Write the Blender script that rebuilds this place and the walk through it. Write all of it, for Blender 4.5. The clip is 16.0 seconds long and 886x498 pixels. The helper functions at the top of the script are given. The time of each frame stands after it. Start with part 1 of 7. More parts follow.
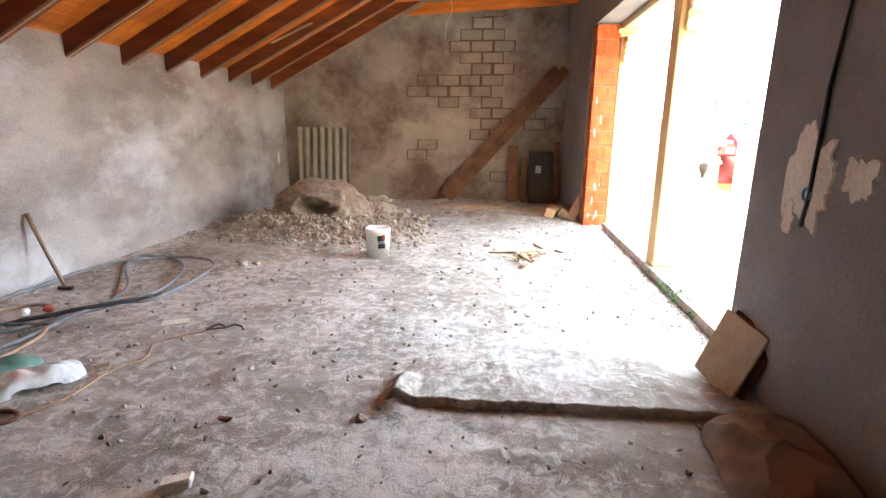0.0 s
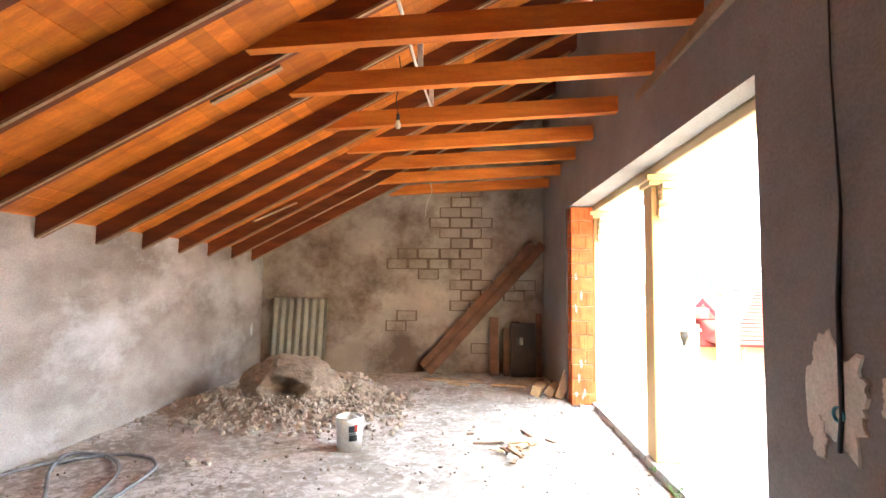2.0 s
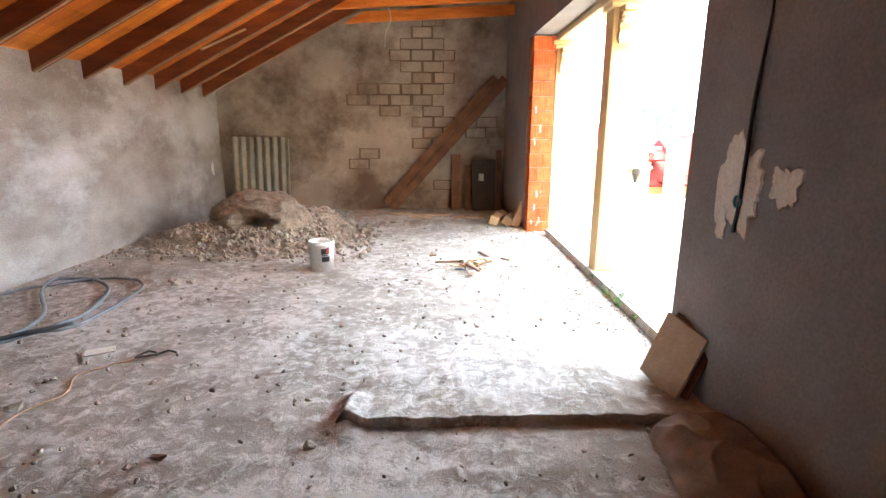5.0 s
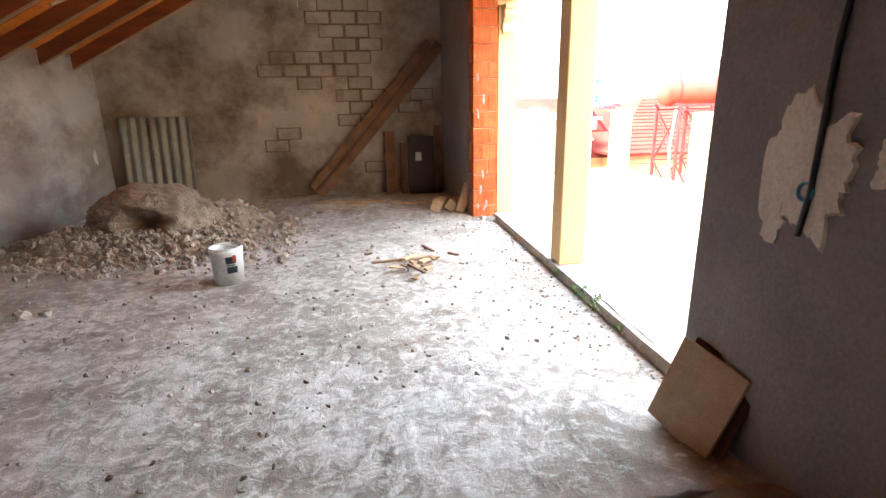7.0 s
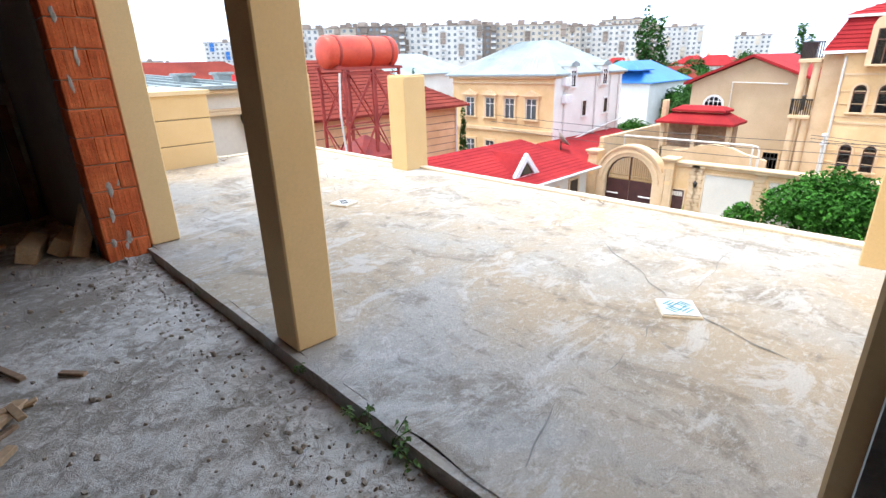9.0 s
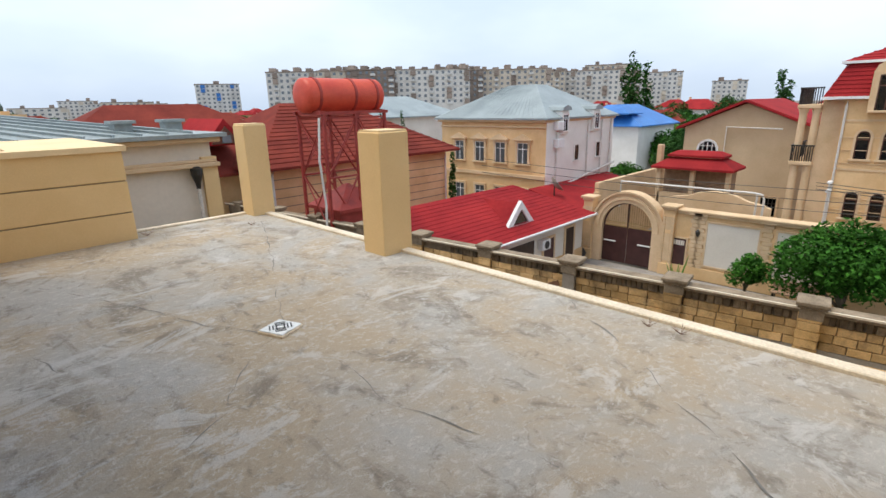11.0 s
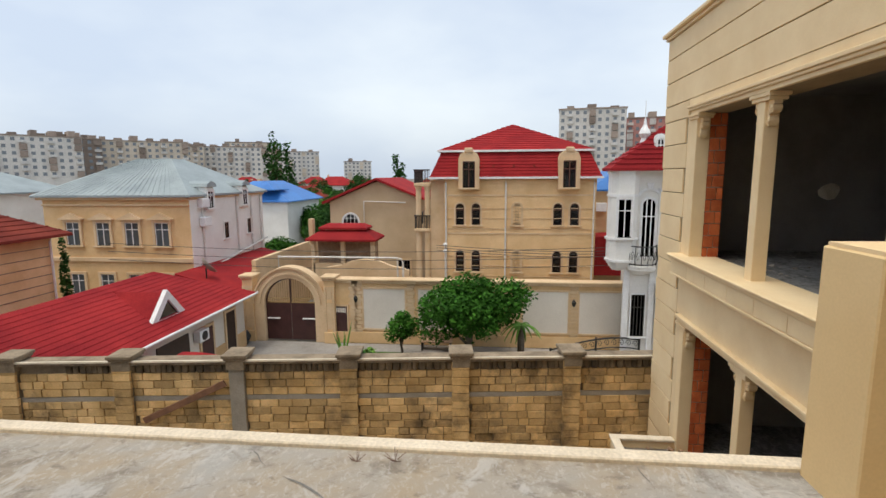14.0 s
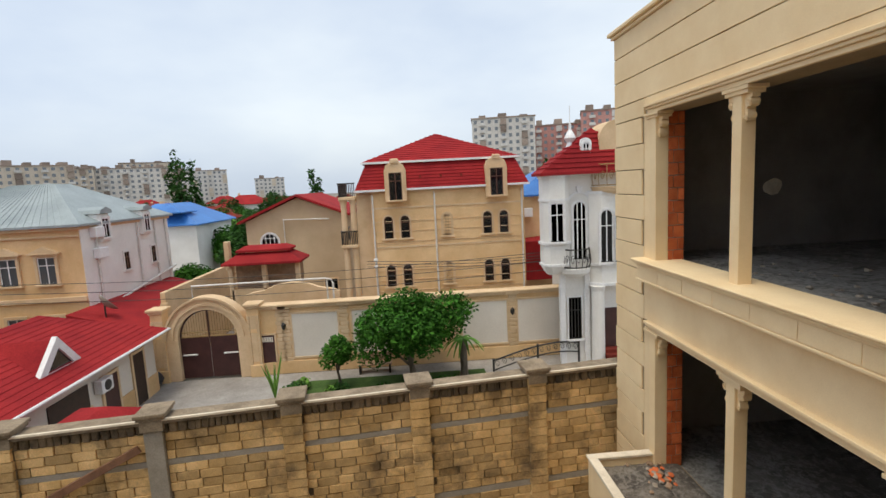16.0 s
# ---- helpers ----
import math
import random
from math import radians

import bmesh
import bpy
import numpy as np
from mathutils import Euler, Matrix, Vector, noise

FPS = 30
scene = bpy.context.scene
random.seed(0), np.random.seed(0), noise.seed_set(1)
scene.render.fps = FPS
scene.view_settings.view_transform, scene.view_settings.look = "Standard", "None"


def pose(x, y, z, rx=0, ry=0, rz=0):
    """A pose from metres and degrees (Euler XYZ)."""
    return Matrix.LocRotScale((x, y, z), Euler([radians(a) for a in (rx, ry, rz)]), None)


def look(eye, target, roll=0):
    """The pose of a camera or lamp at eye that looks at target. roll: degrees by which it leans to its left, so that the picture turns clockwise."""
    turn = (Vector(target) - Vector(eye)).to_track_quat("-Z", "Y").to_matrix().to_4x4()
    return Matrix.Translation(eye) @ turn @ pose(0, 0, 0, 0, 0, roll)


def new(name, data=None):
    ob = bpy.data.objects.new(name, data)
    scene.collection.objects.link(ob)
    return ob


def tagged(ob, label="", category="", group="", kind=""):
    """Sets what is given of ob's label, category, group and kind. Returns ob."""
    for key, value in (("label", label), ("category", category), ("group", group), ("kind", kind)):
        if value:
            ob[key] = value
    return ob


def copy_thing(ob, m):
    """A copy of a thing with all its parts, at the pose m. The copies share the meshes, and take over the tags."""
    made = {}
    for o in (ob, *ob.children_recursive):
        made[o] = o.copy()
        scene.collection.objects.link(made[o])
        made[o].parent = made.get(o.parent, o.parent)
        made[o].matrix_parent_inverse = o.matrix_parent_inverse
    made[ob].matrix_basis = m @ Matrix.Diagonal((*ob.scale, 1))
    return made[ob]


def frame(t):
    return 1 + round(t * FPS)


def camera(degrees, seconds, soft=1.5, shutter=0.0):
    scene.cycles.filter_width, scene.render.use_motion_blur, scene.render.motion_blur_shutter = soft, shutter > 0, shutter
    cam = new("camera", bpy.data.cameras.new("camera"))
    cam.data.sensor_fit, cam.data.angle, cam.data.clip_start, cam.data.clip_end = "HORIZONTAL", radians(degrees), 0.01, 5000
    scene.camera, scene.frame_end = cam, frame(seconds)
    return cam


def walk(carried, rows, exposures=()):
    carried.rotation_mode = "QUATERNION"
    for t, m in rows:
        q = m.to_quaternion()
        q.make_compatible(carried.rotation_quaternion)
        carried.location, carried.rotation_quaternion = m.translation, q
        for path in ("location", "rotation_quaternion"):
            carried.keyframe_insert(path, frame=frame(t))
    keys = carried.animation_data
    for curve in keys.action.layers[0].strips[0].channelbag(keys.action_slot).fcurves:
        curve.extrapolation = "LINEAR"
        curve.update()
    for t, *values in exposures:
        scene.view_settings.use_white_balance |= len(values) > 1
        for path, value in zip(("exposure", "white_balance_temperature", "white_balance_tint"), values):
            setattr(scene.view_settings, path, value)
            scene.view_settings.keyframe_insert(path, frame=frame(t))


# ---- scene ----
cam = camera(83.04, 16.0)
PATH = [
    (0.0, pose(0.002, -0.000, 1.473, 75.93, -0.50, 6.20)),
    (0.5, pose(-0.032, 0.146, 1.505, 78.78, -0.78, 7.33)),
    (1.0, pose(-0.027, 0.227, 1.605, 87.46, -0.98, 5.75)),
    (1.5, pose(-0.015, 0.270, 1.697, 95.63, -0.19, 3.96)),
    (2.0, pose(-0.034, 0.304, 1.678, 94.01, -0.63, 3.89)),
    (2.5, pose(-0.020, 0.330, 1.594, 86.14, -1.55, 5.71)),
    (3.0, pose(0.028, 0.371, 1.493, 80.00, -1.60, 8.67)),
    (3.5, pose(0.053, 0.384, 1.487, 78.43, -1.02, 11.99)),
    (4.0, pose(0.058, 0.353, 1.488, 78.21, -0.47, 12.57)),
    (4.5, pose(0.030, 0.269, 1.516, 78.18, 0.14, 7.96)),
    (5.0, pose(-0.018, 0.063, 1.495, 76.78, -0.25, -0.32)),
    (7.5, pose(0.042, 1.475, 1.458, 73.14, 2.16, -13.17)),
    (8.0, pose(0.197, 2.026, 1.431, 72.39, 1.84, -24.00)),
    (8.5, pose(0.424, 2.595, 1.386, 71.24, 1.72, -34.91)),
    (9.0, pose(0.602, 2.995, 1.433, 69.59, 1.48, -44.74)),
    (11.5, pose(2.128, 4.629, 1.523, 74.27, 1.20, -45.80)),
    (12.0, pose(2.185, 4.842, 1.529, 74.79, 0.95, -41.66)),
    (12.5, pose(2.261, 4.922, 1.615, 80.13, 0.64, -42.07)),
    (13.0, pose(2.337, 4.943, 1.652, 82.51, 0.99, -52.56)),
    (13.5, pose(2.459, 4.907, 1.605, 81.37, 1.11, -69.54)),
    (14.0, pose(2.653, 4.797, 1.571, 81.68, 0.32, -84.21)),
    (14.5, pose(2.821, 4.905, 1.565, 81.32, -0.47, -93.98)),
    (15.0, pose(3.007, 5.153, 1.597, 81.61, -0.17, -97.65)),
    (15.5, pose(3.347, 5.213, 1.561, 83.03, 1.04, -96.87)),
    (16.0, pose(3.611, 5.411, 1.594, 82.67, 2.91, -93.63)),
]
EXPOSURES = [(0, 5.0, 6500, 10), (0.5, 4.6, 6500, 10), (1.0, 4.75, 6500, 10), (1.5, 5.2, 6600, 10), (2.0, 5.3, 6600, 10), (2.6, 4.7, 6450, 10), (3.0, 4.35, 6450, 10), (3.5, 4.25, 6450, 10),
             (4.2, 4.35, 6450, 10), (5.0, 4.95, 6500, 10), (5.2, 4.95, 6500, 10), (7.5, 3.95, 6650, 10), (8.0, 3.3, 6750, 10), (8.5, 2.3, 6350, 10), (9.0, 1.85, 6050, 10), (9.8, 1.1, 6200, 10),
             (10.6, 0.75, 6400, 10), (11.5, 0.62, 6550, 10), (12.2, 0.58, 6600, 10), (12.6, 0.42, 6500, 10), (13.0, 0.43, 6600, 10), (13.6, 0.45, 6750, 10), (16, 0.45, 6800, 10)]
SKY_STRENGTH, SUN_STRENGTH = 0.108, 1.2
SKY_CLOUD = (6.45, 7.25, 8.35, 1)
walk(cam, PATH, EXPOSURES)

# ---- world and sun: an overcast afternoon ----
world = bpy.data.worlds.new("world")
scene.world = world
world.use_nodes = True
wn, wl = world.node_tree.nodes, world.node_tree.links
wn.clear()
w_out = wn.new("ShaderNodeOutputWorld")
w_bg = wn.new("ShaderNodeBackground")
w_sky = wn.new("ShaderNodeTexSky")
w_sky.sky_type = "NISHITA"
w_sky.sun_disc = False
w_sky.sun_elevation = radians(73)
w_sky.sun_rotation = radians(307)
w_sky.air_density, w_sky.dust_density, w_sky.ozone_density = 1.0, 4.0, 1.5
w_sat = wn.new("ShaderNodeHueSaturation")
w_sat.inputs["Saturation"].default_value = 0.38
w_tc = wn.new("ShaderNodeTexCoord")
w_map = wn.new("ShaderNodeMapping")
w_map.inputs["Scale"].default_value = (1.2, 1.2, 3.0)
w_noise = wn.new("ShaderNodeTexNoise")
w_noise.inputs["Scale"].default_value = 1.6
w_noise.inputs["Detail"].default_value = 5
w_ramp = wn.new("ShaderNodeValToRGB")
w_ramp.color_ramp.elements[0].position, w_ramp.color_ramp.elements[0].color = 0.35, (0.84, 0.90, 0.98, 1)
w_ramp.color_ramp.elements[1].position, w_ramp.color_ramp.elements[1].color = 0.7, (1.12, 1.13, 1.10, 1)
w_mul = wn.new("ShaderNodeMix")
w_mul.data_type, w_mul.blend_type = "RGBA", "MULTIPLY"
w_mul.inputs[0].default_value = 1.0
w_flat = wn.new("ShaderNodeMix")
w_flat.data_type = "RGBA"
w_flat.inputs[0].default_value = 0.62
w_flat.inputs[7].default_value = SKY_CLOUD
wl.new(w_sky.outputs[0], w_sat.inputs["Color"])
wl.new(w_sat.outputs[0], w_flat.inputs[6])
wl.new(w_tc.outputs["Generated"], w_map.inputs[0])
wl.new(w_map.outputs[0], w_noise.inputs["Vector"])
wl.new(w_noise.outputs[0], w_ramp.inputs[0])
wl.new(w_flat.outputs[2], w_mul.inputs[6])
wl.new(w_ramp.outputs[0], w_mul.inputs[7])
wl.new(w_mul.outputs[2], w_bg.inputs["Color"])
wl.new(w_bg.outputs[0], w_out.inputs[0])
w_bg.inputs["Strength"].default_value = SKY_STRENGTH

sun = new("sun", bpy.data.lights.new("sun", "SUN"))
sun.data.energy, sun.data.angle, sun.data.color = SUN_STRENGTH, radians(30), (1.0, 0.89, 0.70)
sun.matrix_world = look((-6, 4.5, 25), (0, 0, 0))


# ---- materials ----
def principled(name):
    m = bpy.data.materials.new(name)
    m.use_nodes = True
    return m, m.node_tree.nodes, m.node_tree.links, m.node_tree.nodes["Principled BSDF"]


def surface(name, dark, light, rough=0.85, scale=1.2, grain=40.0, bump=0.25, depth=0.01, metal=0.0, stain=None, amount=0.0, streak=(1, 1, 1), vary=0.0, lo=0.32, hi=0.68, speck=0.13, stain_lo=0.5):
    """A worn surface: patches of two tones, fine grain, stains, relief, and a tone of its own for each piece."""
    m, n, l, p = principled(name)
    geo = n.new("ShaderNodeNewGeometry")
    mp = n.new("ShaderNodeMapping")
    mp.inputs["Scale"].default_value = streak
    l.new(geo.outputs["Position"], mp.inputs[0])
    big = n.new("ShaderNodeTexNoise")
    big.inputs["Scale"].default_value, big.inputs["Detail"].default_value, big.inputs["Roughness"].default_value = scale, 6, 0.62
    l.new(mp.outputs[0], big.inputs["Vector"])
    ramp = n.new("ShaderNodeValToRGB")
    ramp.color_ramp.elements[0].position, ramp.color_ramp.elements[0].color = lo, (*dark, 1)
    ramp.color_ramp.elements[1].position, ramp.color_ramp.elements[1].color = hi, (*light, 1)
    l.new(big.outputs[0], ramp.inputs[0])
    col = ramp.outputs[0]
    fine = n.new("ShaderNodeTexNoise")
    fine.inputs["Scale"].default_value, fine.inputs["Detail"].default_value = grain, 4
    l.new(mp.outputs[0], fine.inputs["Vector"])
    fr = n.new("ShaderNodeMapRange")
    fr.inputs[1].default_value, fr.inputs[2].default_value, fr.inputs[3].default_value, fr.inputs[4].default_value = 0.3, 0.7, 1 - speck, 1 + speck
    l.new(fine.outputs[0], fr.inputs[0])
    mul = n.new("ShaderNodeMix")
    mul.data_type, mul.blend_type = "RGBA", "MULTIPLY"
    mul.inputs[0].default_value = 1
    l.new(col, mul.inputs[6])
    l.new(fr.outputs[0], mul.inputs[7])
    col = mul.outputs[2]
    if stain:
        st = n.new("ShaderNodeTexNoise")
        st.inputs["Scale"].default_value, st.inputs["Detail"].default_value, st.inputs["Roughness"].default_value = scale * 0.55, 8, 0.7
        off = n.new("ShaderNodeVectorMath")
        off.inputs[1].default_value = (7.3, 2.1, 5.7)
        l.new(mp.outputs[0], off.inputs[0])
        l.new(off.outputs[0], st.inputs["Vector"])
        sr = n.new("ShaderNodeMapRange")
        sr.inputs[1].default_value, sr.inputs[2].default_value, sr.inputs[4].default_value = stain_lo, stain_lo + 0.16, amount
        l.new(st.outputs[0], sr.inputs[0])
        mx = n.new("ShaderNodeMix")
        mx.data_type = "RGBA"
        l.new(sr.outputs[0], mx.inputs[0])
        l.new(col, mx.inputs[6])
        mx.inputs[7].default_value = (*stain, 1)
        col = mx.outputs[2]
    if vary:
        oi = n.new("ShaderNodeObjectInfo")
        vr = n.new("ShaderNodeMapRange")
        vr.inputs[3].default_value, vr.inputs[4].default_value = 1 - vary, 1 + vary
        isl = n.new("ShaderNodeMath")
        isl.operation = "ADD"
        l.new(oi.outputs["Random"], isl.inputs[0])
        l.new(geo.outputs["Random Per Island"], isl.inputs[1])
        fra = n.new("ShaderNodeMath")
        fra.operation = "FRACT"
        l.new(isl.outputs[0], fra.inputs[0])
        l.new(fra.outputs[0], vr.inputs[0])
        mv = n.new("ShaderNodeMix")
        mv.data_type, mv.blend_type = "RGBA", "MULTIPLY"
        mv.inputs[0].default_value = 1
        l.new(col, mv.inputs[6])
        l.new(vr.outputs[0], mv.inputs[7])
        col = mv.outputs[2]
    l.new(col, p.inputs["Base Color"])
    rr = n.new("ShaderNodeMapRange")
    rr.inputs[3].default_value, rr.inputs[4].default_value = max(rough - 0.12, 0.03), min(rough + 0.08, 1)
    l.new(big.outputs[0], rr.inputs[0])
    l.new(rr.outputs[0], p.inputs["Roughness"])
    p.inputs["Metallic"].default_value = metal
    if bump:
        ad = n.new("ShaderNodeMath")
        l.new(fine.outputs[0], ad.inputs[0])
        l.new(big.outputs[0], ad.inputs[1])
        b = n.new("ShaderNodeBump")
        b.inputs["Strength"].default_value, b.inputs["Distance"].default_value = bump, depth
        l.new(ad.outputs[0], b.inputs["Height"])
        l.new(b.outputs[0], p.inputs["Normal"])
    return m


def glass(name, tint, rough=0.06):
    m, n, l, p = principled(name)
    p.inputs["Base Color"].default_value = (*tint, 1)
    p.inputs["Roughness"].default_value = rough
    p.inputs["Specular IOR Level"].default_value = 0.8
    return m


def screed(name, dark=(0.20, 0.17, 0.148), light=(0.36, 0.335, 0.31), pale=(0.56, 0.55, 0.535), sizes=(0.55, 2.6, 11, 70), fill=0.9, relief=0.6):
    """Dusty broken screed: pale flecks over a darker ground, thicker in some areas, with dark grit."""
    m, n, l, p = principled(name)
    geo = n.new("ShaderNodeNewGeometry")

    def tex(scale, detail, rough, off):
        add = n.new("ShaderNodeVectorMath")
        add.inputs[1].default_value = (off, off * 1.7, 0)
        l.new(geo.outputs["Position"], add.inputs[0])
        t = n.new("ShaderNodeTexNoise")
        t.inputs["Scale"].default_value, t.inputs["Detail"].default_value, t.inputs["Roughness"].default_value = scale, detail, rough
        t.inputs["Distortion"].default_value = 0.6
        l.new(add.outputs[0], t.inputs["Vector"])
        return t.outputs[0]

    def ranged(v, a, b, c, d):
        r = n.new("ShaderNodeMapRange")
        for i, q in enumerate((a, b, c, d)):
            r.inputs[i + 1].default_value = q
        l.new(v, r.inputs[0])
        return r.outputs[0]

    def math_node(op, a, b):
        q = n.new("ShaderNodeMath")
        q.operation = op
        l.new(a, q.inputs[0])
        l.new(b, q.inputs[1])
        return q.outputs[0]

    def blend(f, a, b):
        q = n.new("ShaderNodeMix")
        q.data_type = "RGBA"
        l.new(f, q.inputs[0])
        for sock, c in ((q.inputs[6], a), (q.inputs[7], b)):
            if isinstance(c, tuple):
                sock.default_value = (*c, 1)
            else:
                l.new(c, sock)
        return q.outputs[2]
    broad, mid, fleck, grit = tex(sizes[0], 4, 0.5, 3), tex(sizes[1], 9, 0.68, 11), tex(sizes[2], 9, 0.75, 5), tex(sizes[3], 3, 0.6, 9)
    ground = blend(ranged(mid, 0.35, 0.65, 0, 1), dark, light)
    amount = math_node("ADD", fleck, ranged(broad, 0.3, 0.7, -0.07, 0.10))
    amount = math_node("ADD", amount, ranged(mid, 0.3, 0.7, -0.05, 0.05))
    col = blend(ranged(amount, 0.47, 0.60, 0, fill), ground, pale)
    col = blend(ranged(grit, 0.66, 0.74, 0, 0.6), col, (0.11, 0.095, 0.085))
    l.new(col, p.inputs["Base Color"])
    p.inputs["Roughness"].default_value = 0.93
    b = n.new("ShaderNodeBump")
    b.inputs["Strength"].default_value, b.inputs["Distance"].default_value = relief, 0.025
    l.new(math_node("ADD", fleck, ranged(grit, 0, 1, 0, 0.35)), b.inputs["Height"])
    l.new(b.outputs[0], p.inputs["Normal"])
    return m


def trowelled(name):
    """Weathered terrace concrete: tan and grey fields, pale trowel arcs, dark damp stains, grain."""
    m, n, l, p = principled(name)
    geo = n.new("ShaderNodeNewGeometry")

    def tex(scale, detail, rough, off, stretch=(1, 1, 1), turn=0.0, warp=0.8):
        mp = n.new("ShaderNodeMapping")
        mp.inputs["Location"].default_value = (off, off * 1.7, 0)
        mp.inputs["Rotation"].default_value = (0, 0, radians(turn))
        mp.inputs["Scale"].default_value = stretch
        l.new(geo.outputs["Position"], mp.inputs[0])
        t = n.new("ShaderNodeTexNoise")
        t.inputs["Scale"].default_value, t.inputs["Detail"].default_value, t.inputs["Roughness"].default_value = scale, detail, rough
        t.inputs["Distortion"].default_value = warp
        l.new(mp.outputs[0], t.inputs["Vector"])
        return t.outputs[0]

    def blend(f, a, b, lo, hi, top):
        r = n.new("ShaderNodeMapRange")
        r.inputs[1].default_value, r.inputs[2].default_value, r.inputs[4].default_value = lo, hi, top
        l.new(f, r.inputs[0])
        q = n.new("ShaderNodeMix")
        q.data_type = "RGBA"
        l.new(r.outputs[0], q.inputs[0])
        if isinstance(a, tuple):
            q.inputs[6].default_value = (*a, 1)
        else:
            l.new(a, q.inputs[6])
        q.inputs[7].default_value = (*b, 1)
        return q.outputs[2]
    arcs = tex(2.6, 11, 0.72, 5, (0.7, 1.25, 1), 35, 0.7)
    fleck = tex(21, 10, 0.8, 17, (0.8, 1.15, 1), 20, 0.4)
    col = blend(tex(0.75, 6, 0.6, 3), (0.43, 0.355, 0.265), (0.42, 0.405, 0.38), 0.42, 0.58, 1.0)
    col = blend(tex(2.1, 8, 0.7, 23, (1, 0.7, 1), -30, 0.9), col, (0.225, 0.195, 0.16), 0.52, 0.64, 0.8)
    col = blend(arcs, col, (0.58, 0.575, 0.56), 0.545, 0.60, 0.6)
    col = blend(fleck, col, (0.57, 0.545, 0.505), 0.52, 0.60, 0.6)
    col = blend(tex(9, 10, 0.78, 41, (1, 0.7, 1), 60, 0.5), col, (0.18, 0.16, 0.135), 0.55, 0.64, 0.6)
    col = blend(tex(65, 3, 0.6, 9), col, (0.15, 0.135, 0.12), 0.66, 0.76, 0.5)
    l.new(col, p.inputs["Base Color"])
    p.inputs["Roughness"].default_value = 0.88
    add = n.new("ShaderNodeMath")
    l.new(arcs, add.inputs[0])
    l.new(fleck, add.inputs[1])
    b = n.new("ShaderNodeBump")
    b.inputs["Strength"].default_value, b.inputs["Distance"].default_value = 0.55, 0.02
    l.new(add.outputs[0], b.inputs["Height"])
    l.new(b.outputs[0], p.inputs["Normal"])
    return m


M = {}
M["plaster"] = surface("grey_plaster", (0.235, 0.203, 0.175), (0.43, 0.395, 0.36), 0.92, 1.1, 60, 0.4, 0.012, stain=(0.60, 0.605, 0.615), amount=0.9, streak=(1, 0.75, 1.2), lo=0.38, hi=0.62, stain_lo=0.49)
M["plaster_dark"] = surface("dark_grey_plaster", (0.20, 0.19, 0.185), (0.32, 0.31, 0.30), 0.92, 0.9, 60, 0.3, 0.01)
M["far_plaster"] = surface("thin_render", (0.34, 0.285, 0.235), (0.52, 0.455, 0.385), 0.93, 1.1, 50, 0.3, 0.01, stain=(0.11, 0.062, 0.038), amount=0.8, stain_lo=0.47)
M["far_block"] = surface("concrete_block", (0.30, 0.245, 0.195), (0.47, 0.40, 0.33), 0.93, 1.1, 50, 0.3, 0.01, vary=0.14, stain=(0.13, 0.078, 0.05), amount=0.8, stain_lo=0.49)
M["joint_brown"] = surface("brown_joint", (0.11, 0.074, 0.052), (0.23, 0.165, 0.12), 0.95, 3, 40, 0.3, 0.01)
M["patch"] = surface("fresh_gypsum", (0.62, 0.58, 0.50), (0.78, 0.74, 0.66), 0.9, 5, 60, 0.3, 0.01)
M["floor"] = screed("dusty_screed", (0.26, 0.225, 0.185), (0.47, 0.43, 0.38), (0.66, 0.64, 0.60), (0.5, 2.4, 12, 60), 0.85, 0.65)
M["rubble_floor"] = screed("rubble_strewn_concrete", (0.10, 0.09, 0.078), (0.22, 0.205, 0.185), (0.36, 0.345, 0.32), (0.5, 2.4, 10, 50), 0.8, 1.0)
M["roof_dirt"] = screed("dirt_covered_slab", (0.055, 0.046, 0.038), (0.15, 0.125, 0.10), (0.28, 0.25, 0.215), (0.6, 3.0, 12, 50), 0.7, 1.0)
M["rubble"] = surface("rubble", (0.24, 0.19, 0.145), (0.45, 0.385, 0.31), 0.95, 9, 70, 0.5, 0.01, vary=0.2)
M["earth"] = surface("earth_heap", (0.20, 0.15, 0.11), (0.37, 0.295, 0.225), 0.96, 6, 60, 0.8, 0.03)
M["deck"] = surface("pine_board", (0.46, 0.105, 0.007), (0.74, 0.235, 0.022), 0.6, 1.6, 30, 0.15, 0.004, streak=(1, 6, 1), vary=0.22, stain=(0.30, 0.09, 0.02), amount=0.5)
M["rafter"] = surface("stained_rafter", (0.10, 0.022, 0.006), (0.24, 0.062, 0.014), 0.6, 2.0, 40, 0.2, 0.004, streak=(0.7, 5, 5), vary=0.15)
M["tie"] = surface("orange_stained_beam", (0.52, 0.12, 0.013), (0.78, 0.25, 0.035), 0.6, 2.0, 40, 0.15, 0.004, streak=(0.7, 5, 5), vary=0.12)
M["batten"] = surface("grey_batten", (0.30, 0.19, 0.115), (0.46, 0.32, 0.21), 0.8, 3, 40, 0.2, 0.004)
M["brick"] = surface("hollow_red_brick", (0.48, 0.10, 0.035), (0.68, 0.19, 0.07), 0.85, 6, 60, 0.35, 0.006, vary=0.2)
M["mortar"] = surface("mortar", (0.34, 0.31, 0.28), (0.52, 0.49, 0.45), 0.95, 8, 70, 0.5, 0.008)
M["cream"] = surface("cream_paint", (0.74, 0.525, 0.265), (0.82, 0.605, 0.33), 0.72, 0.7, 70, 0.05, 0.003, vary=0.03, speck=0.03)
M["cream_trim"] = surface("cream_stucco", (0.79, 0.595, 0.345), (0.88, 0.70, 0.44), 0.75, 1.2, 70, 0.06, 0.003, vary=0.03, speck=0.03)
